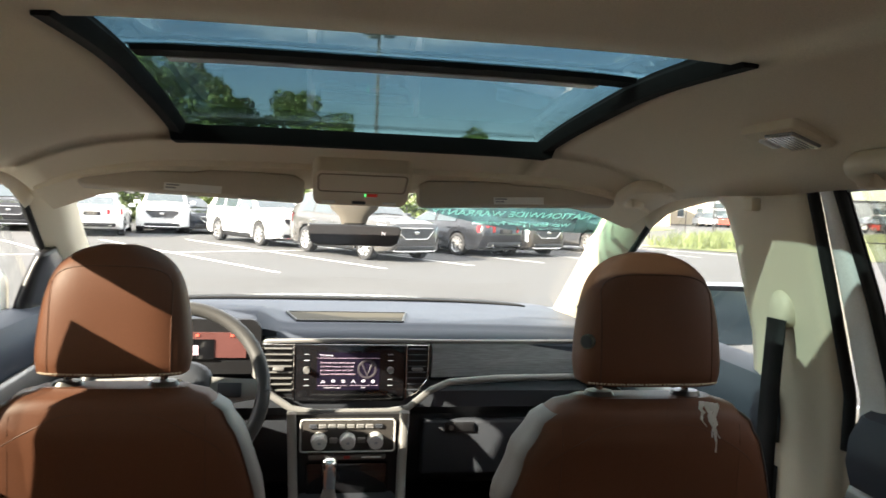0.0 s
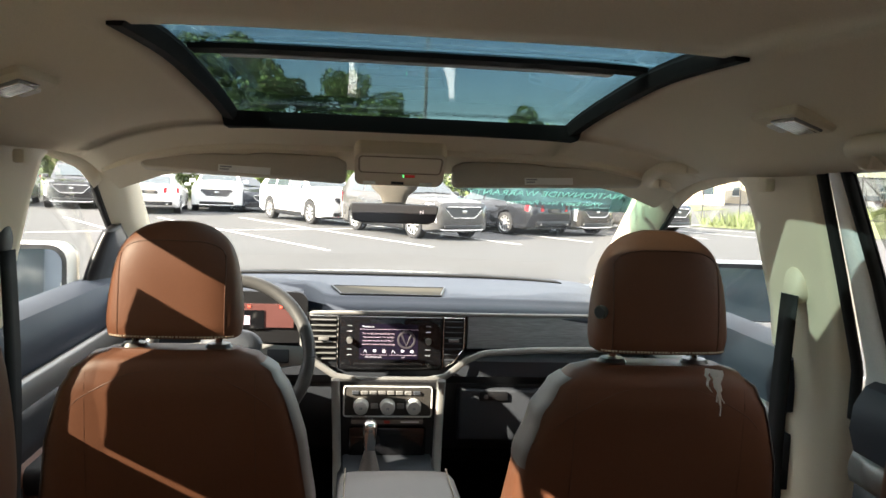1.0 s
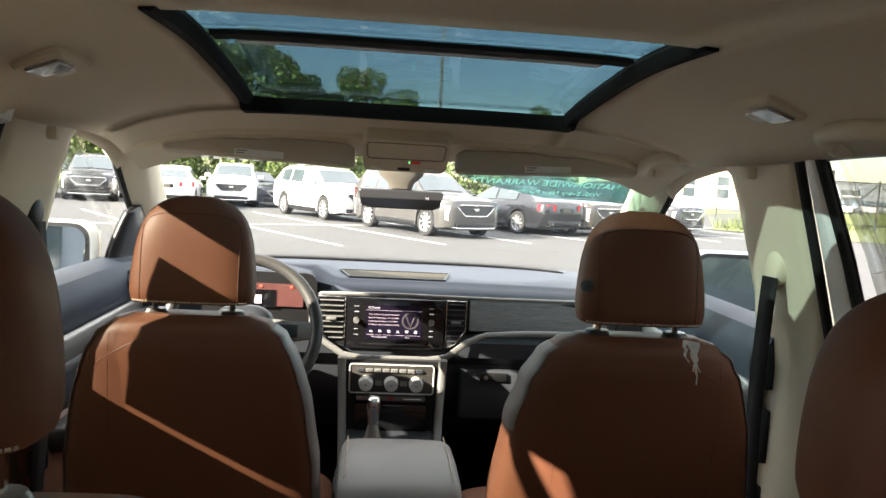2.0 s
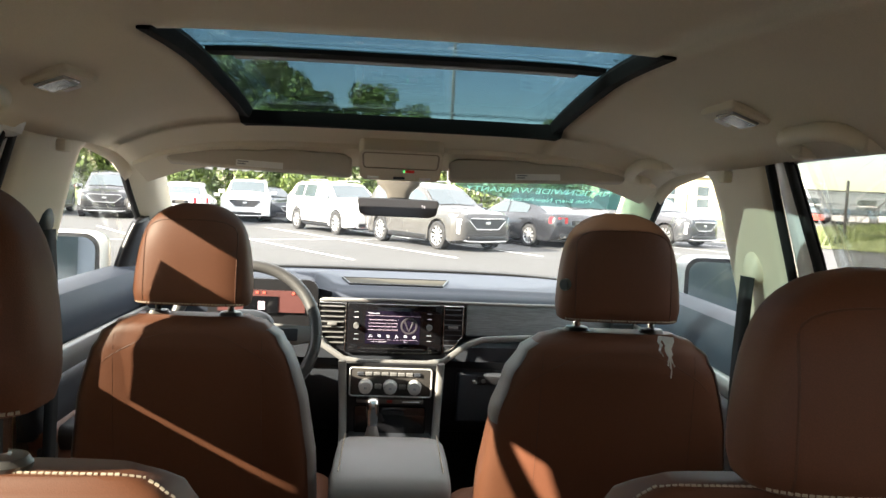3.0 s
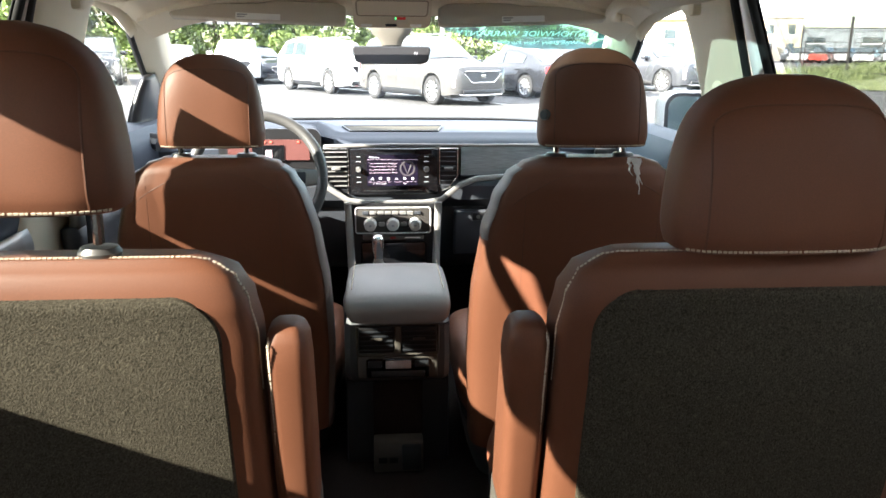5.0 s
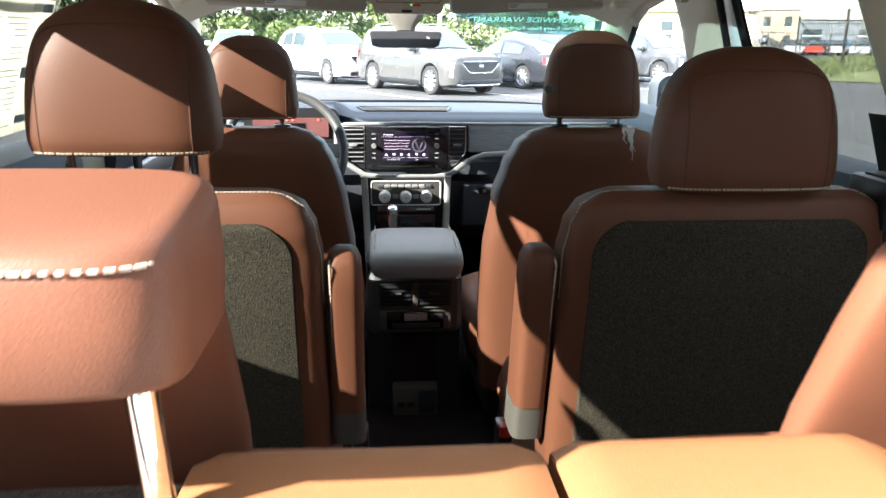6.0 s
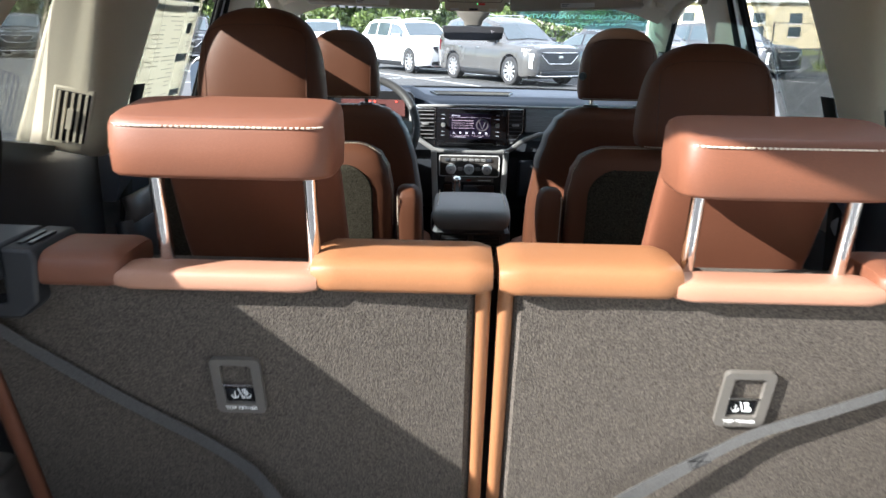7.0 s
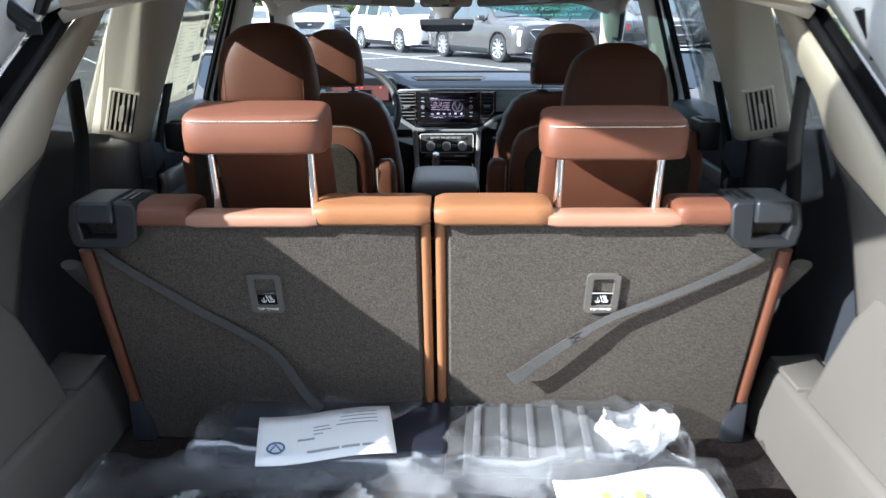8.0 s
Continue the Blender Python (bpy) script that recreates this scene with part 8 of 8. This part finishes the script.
# ---- fence ----
fence = thing("fence", "dark steel yard fence with braces on the grass", "fence", pose(0, 0, 0))
STEEL = mat("dark_steel", (0.022, 0.020, 0.020), 0.7)
f0, f1 = Vector((20.5, 37.0, 0)), Vector((29.5, 35.5, 0))
for k in range(5):
    p = f0.lerp(f1, k / 4)
    bm = bmesh.new()
    tube(bm, [p, p + Vector((0, 0, 3.0 if k in (1, 3) else 2.6))], 0.07 if k in (1, 3) else 0.04, 8)
    part("post", bm, STEEL, fence)
for z in (0.3, 1.3, 2.45):
    bm = bmesh.new()
    tube(bm, [f0 + Vector((0, 0, z)), f1 + Vector((0, 0, z))], 0.035, 6)
    part("rail", bm, STEEL, fence)
for k in range(4):
    a, b = f0.lerp(f1, k / 4), f0.lerp(f1, (k + 1) / 4)
    bm = bmesh.new()
    tube(bm, [a + Vector((0, 0, 0.3 if k % 2 else 2.4)), b + Vector((0, 0, 2.4 if k % 2 else 0.3))], 0.028, 6)
    part("brace", bm, STEEL, fence)
long_fence = thing("fence", "thin chain-link fence along the field", "fence")
for k in range(22):
    p = Vector((14.5, 36.5, 0)).lerp(Vector((90, 98, 0)), k / 21)
    bm = bmesh.new()
    tube(bm, [p, p + Vector((0, 0, 1.9))], 0.035, 6)
    part("post", bm, STEEL, long_fence)
bm = bmesh.new()
tube(bm, [(14.5, 36.5, 1.9), (90, 98, 1.9)], 0.02, 6)
part("rail", bm, STEEL, long_fence)

# ---- far buildings ----
def building(x, y, w, d, h, rz, wall, roof_m, label, windows=6, gable=0.0):
    b = thing("building", label, "building", pose(x, y, 0, 0, 0, rz), "far buildings")
    bm = bmesh.new()
    box(bm, -w / 2, w / 2, 0, d, 0, h)
    part("wall", bm, wall, b)
    bm = bmesh.new()
    if gable:
        loft(bm, [[Vector((-w / 2 - 0.4, -0.5, h)), Vector((-w / 2 - 0.4, d / 2, h + gable)), Vector((-w / 2 - 0.4, d + 0.5, h))], [Vector((w / 2 + 0.4, -0.5, h)), Vector((w / 2 + 0.4, d / 2, h + gable)), Vector((w / 2 + 0.4, d + 0.5, h))]])
    else:
        box(bm, -w / 2 - 0.2, w / 2 + 0.2, -0.2, d + 0.2, h, h + 0.35)
    part("roof", bm, roof_m, b)
    for i in range(windows):
        for zf in ((0.25, 0.55) if h < 5 else (0.2, 0.62)):
            bm = bmesh.new()
            xc = -w / 2 + w * (i + 0.5) / windows
            box(bm, xc - w / windows * 0.17, xc + w / windows * 0.17, -0.06, 0.05, h * zf, h * zf + min(1.5, h * 0.22))
            win = part("window", bm, CARGLASS, b)
            bm = bmesh.new()
            box(bm, xc - w / windows * 0.19, xc + w / windows * 0.19, -0.10, 0.02, h * zf - 0.12, h * zf - 0.02)
            part("sill", bm, WHITE_PAINT, win)
    return b
CREAM = mat("cream_cladding", (0.55, 0.47, 0.32), 0.8, var=0.08, vscale=0.8)
SLATE = mat("pale_metal_roof", (0.50, 0.48, 0.44), 0.5, var=0.06)
GREYC = mat("grey_cladding", (0.16, 0.18, 0.20), 0.7, var=0.08)
building(29.6, 79.7, 17, 12, 4.3, -20.4, CREAM, SLATE, "cream building with small windows and a pale roof", 5, 1.8)
building(46, 91, 7, 8, 5.0, -27, mat("tan_cladding", (0.42, 0.36, 0.27), 0.8), SLATE, "tan flat-roofed workshop beyond the field", 3)
building(84, 122, 34, 16, 4.4, -34, GREYC, GREYC, "long low dark grey shed", 4)
building(-75, 10, 60, 20, 6.0, 90, CREAM, SLATE, "long showroom wall beyond the car park", 8)
# far row of vehicles on the field's other side
rng = random.Random(8)
yard_m = [paint("yard_white", (0.7, 0.7, 0.7)), paint("yard_dark", (0.03, 0.03, 0.035)), paint("yard_silver", (0.4, 0.4, 0.42)), paint("yard_red", (0.3, 0.04, 0.03))]
def yard_car(x, y, rz, mt, label):
    c = thing("yard_car", label, "car", pose(x, y, 0, 0, 0, rz), "far cars")
    bm = bmesh.new()
    loft(bm, [[Vector((x_, y_, z_)) for y_, z_ in ((-0.9, 0.35), (0.9, 0.35), (0.92, 0.7), (0.82, zt), (-0.82, zt), (-0.92, 0.7))] for x_, zt in ((2.3, 0.75), (1.9, 0.95), (1.0, 1.02), (-1.8, 1.05), (-2.25, 0.95))])
    part("body", bm, mt, c, smooth=40)
    bm = bmesh.new()
    loft(bm, [[Vector((x_, y_ * w_, z_)) for y_, z_ in ((-0.85, 1.0), (0.85, 1.0), (0.68, zt), (-0.68, zt))] for x_, zt, w_ in ((1.1, 1.04, 0.95), (0.4, 1.55, 0.9), (-1.4, 1.6, 0.9), (-2.0, 1.08, 0.95))])
    part("cabin", bm, CARGLASS, c)
    for xw in (1.45, -1.35):
        for yw in (-0.82, 0.82):
            bm = bmesh.new()
            tube(bm, [(xw, yw - 0.1, 0.34), (xw, yw + 0.1, 0.34)], 0.34, 14)
            part("wheel", bm, TYRE, c)
    return c
proto = [yard_car(52 + 3 * i, 86 - 1.2 * i, 60, yard_m[i], "distant parked car on the far yard") for i in range(4)]
for k in range(34):
    u = rng.random()
    p = Vector((44, 80, 0)).lerp(Vector((96, 74, 0)), u)
    copy_thing(proto[rng.choice((0, 0, 1, 2, 2, 3))], pose(p.x + rng.uniform(-2, 2), p.y + rng.uniform(-2, 12), 0, 0, 0, rng.uniform(40, 80)))
# far tree line on the horizon
clumps = [((rng.uniform(130, 420), 230 + rng.uniform(-6, 6), rng.uniform(0.5, 3.5)), rng.uniform(2, 3.5)) for _ in range(150)]
tagged(new("far_woods", leaf_mesh("far_woods", clumps, 120, 0.8, 19)), "distant line of woods on the horizon", "woods", kind="stuff")

# unseen building added behind the car to hold back sky light
back = thing("building", "tall dark building added unseen behind the car to cut sky light", "building", pose(12, -8.5, 0, 0, 0, 180), "far buildings")
bm = bmesh.new()
box(bm, -18, 18, 0, 12, 0, 5.6)
part("wall", bm, mat("sky_blocker_wall", (0.20, 0.215, 0.24), 0.7, var=0.1, vscale=1.5), back)
for i in range(7):
    bm = bmesh.new()
    box(bm, -16.5 + 4.9 * i, -13.0 + 4.9 * i, -0.06, 0.05, 0.5, 4.2)
    part("window", bm, CARGLASS, back)
bm = bmesh.new()
box(bm, -18.3, 18.3, -0.4, 12.3, 5.6, 6.0)
part("roof", bm, SLATE, back)
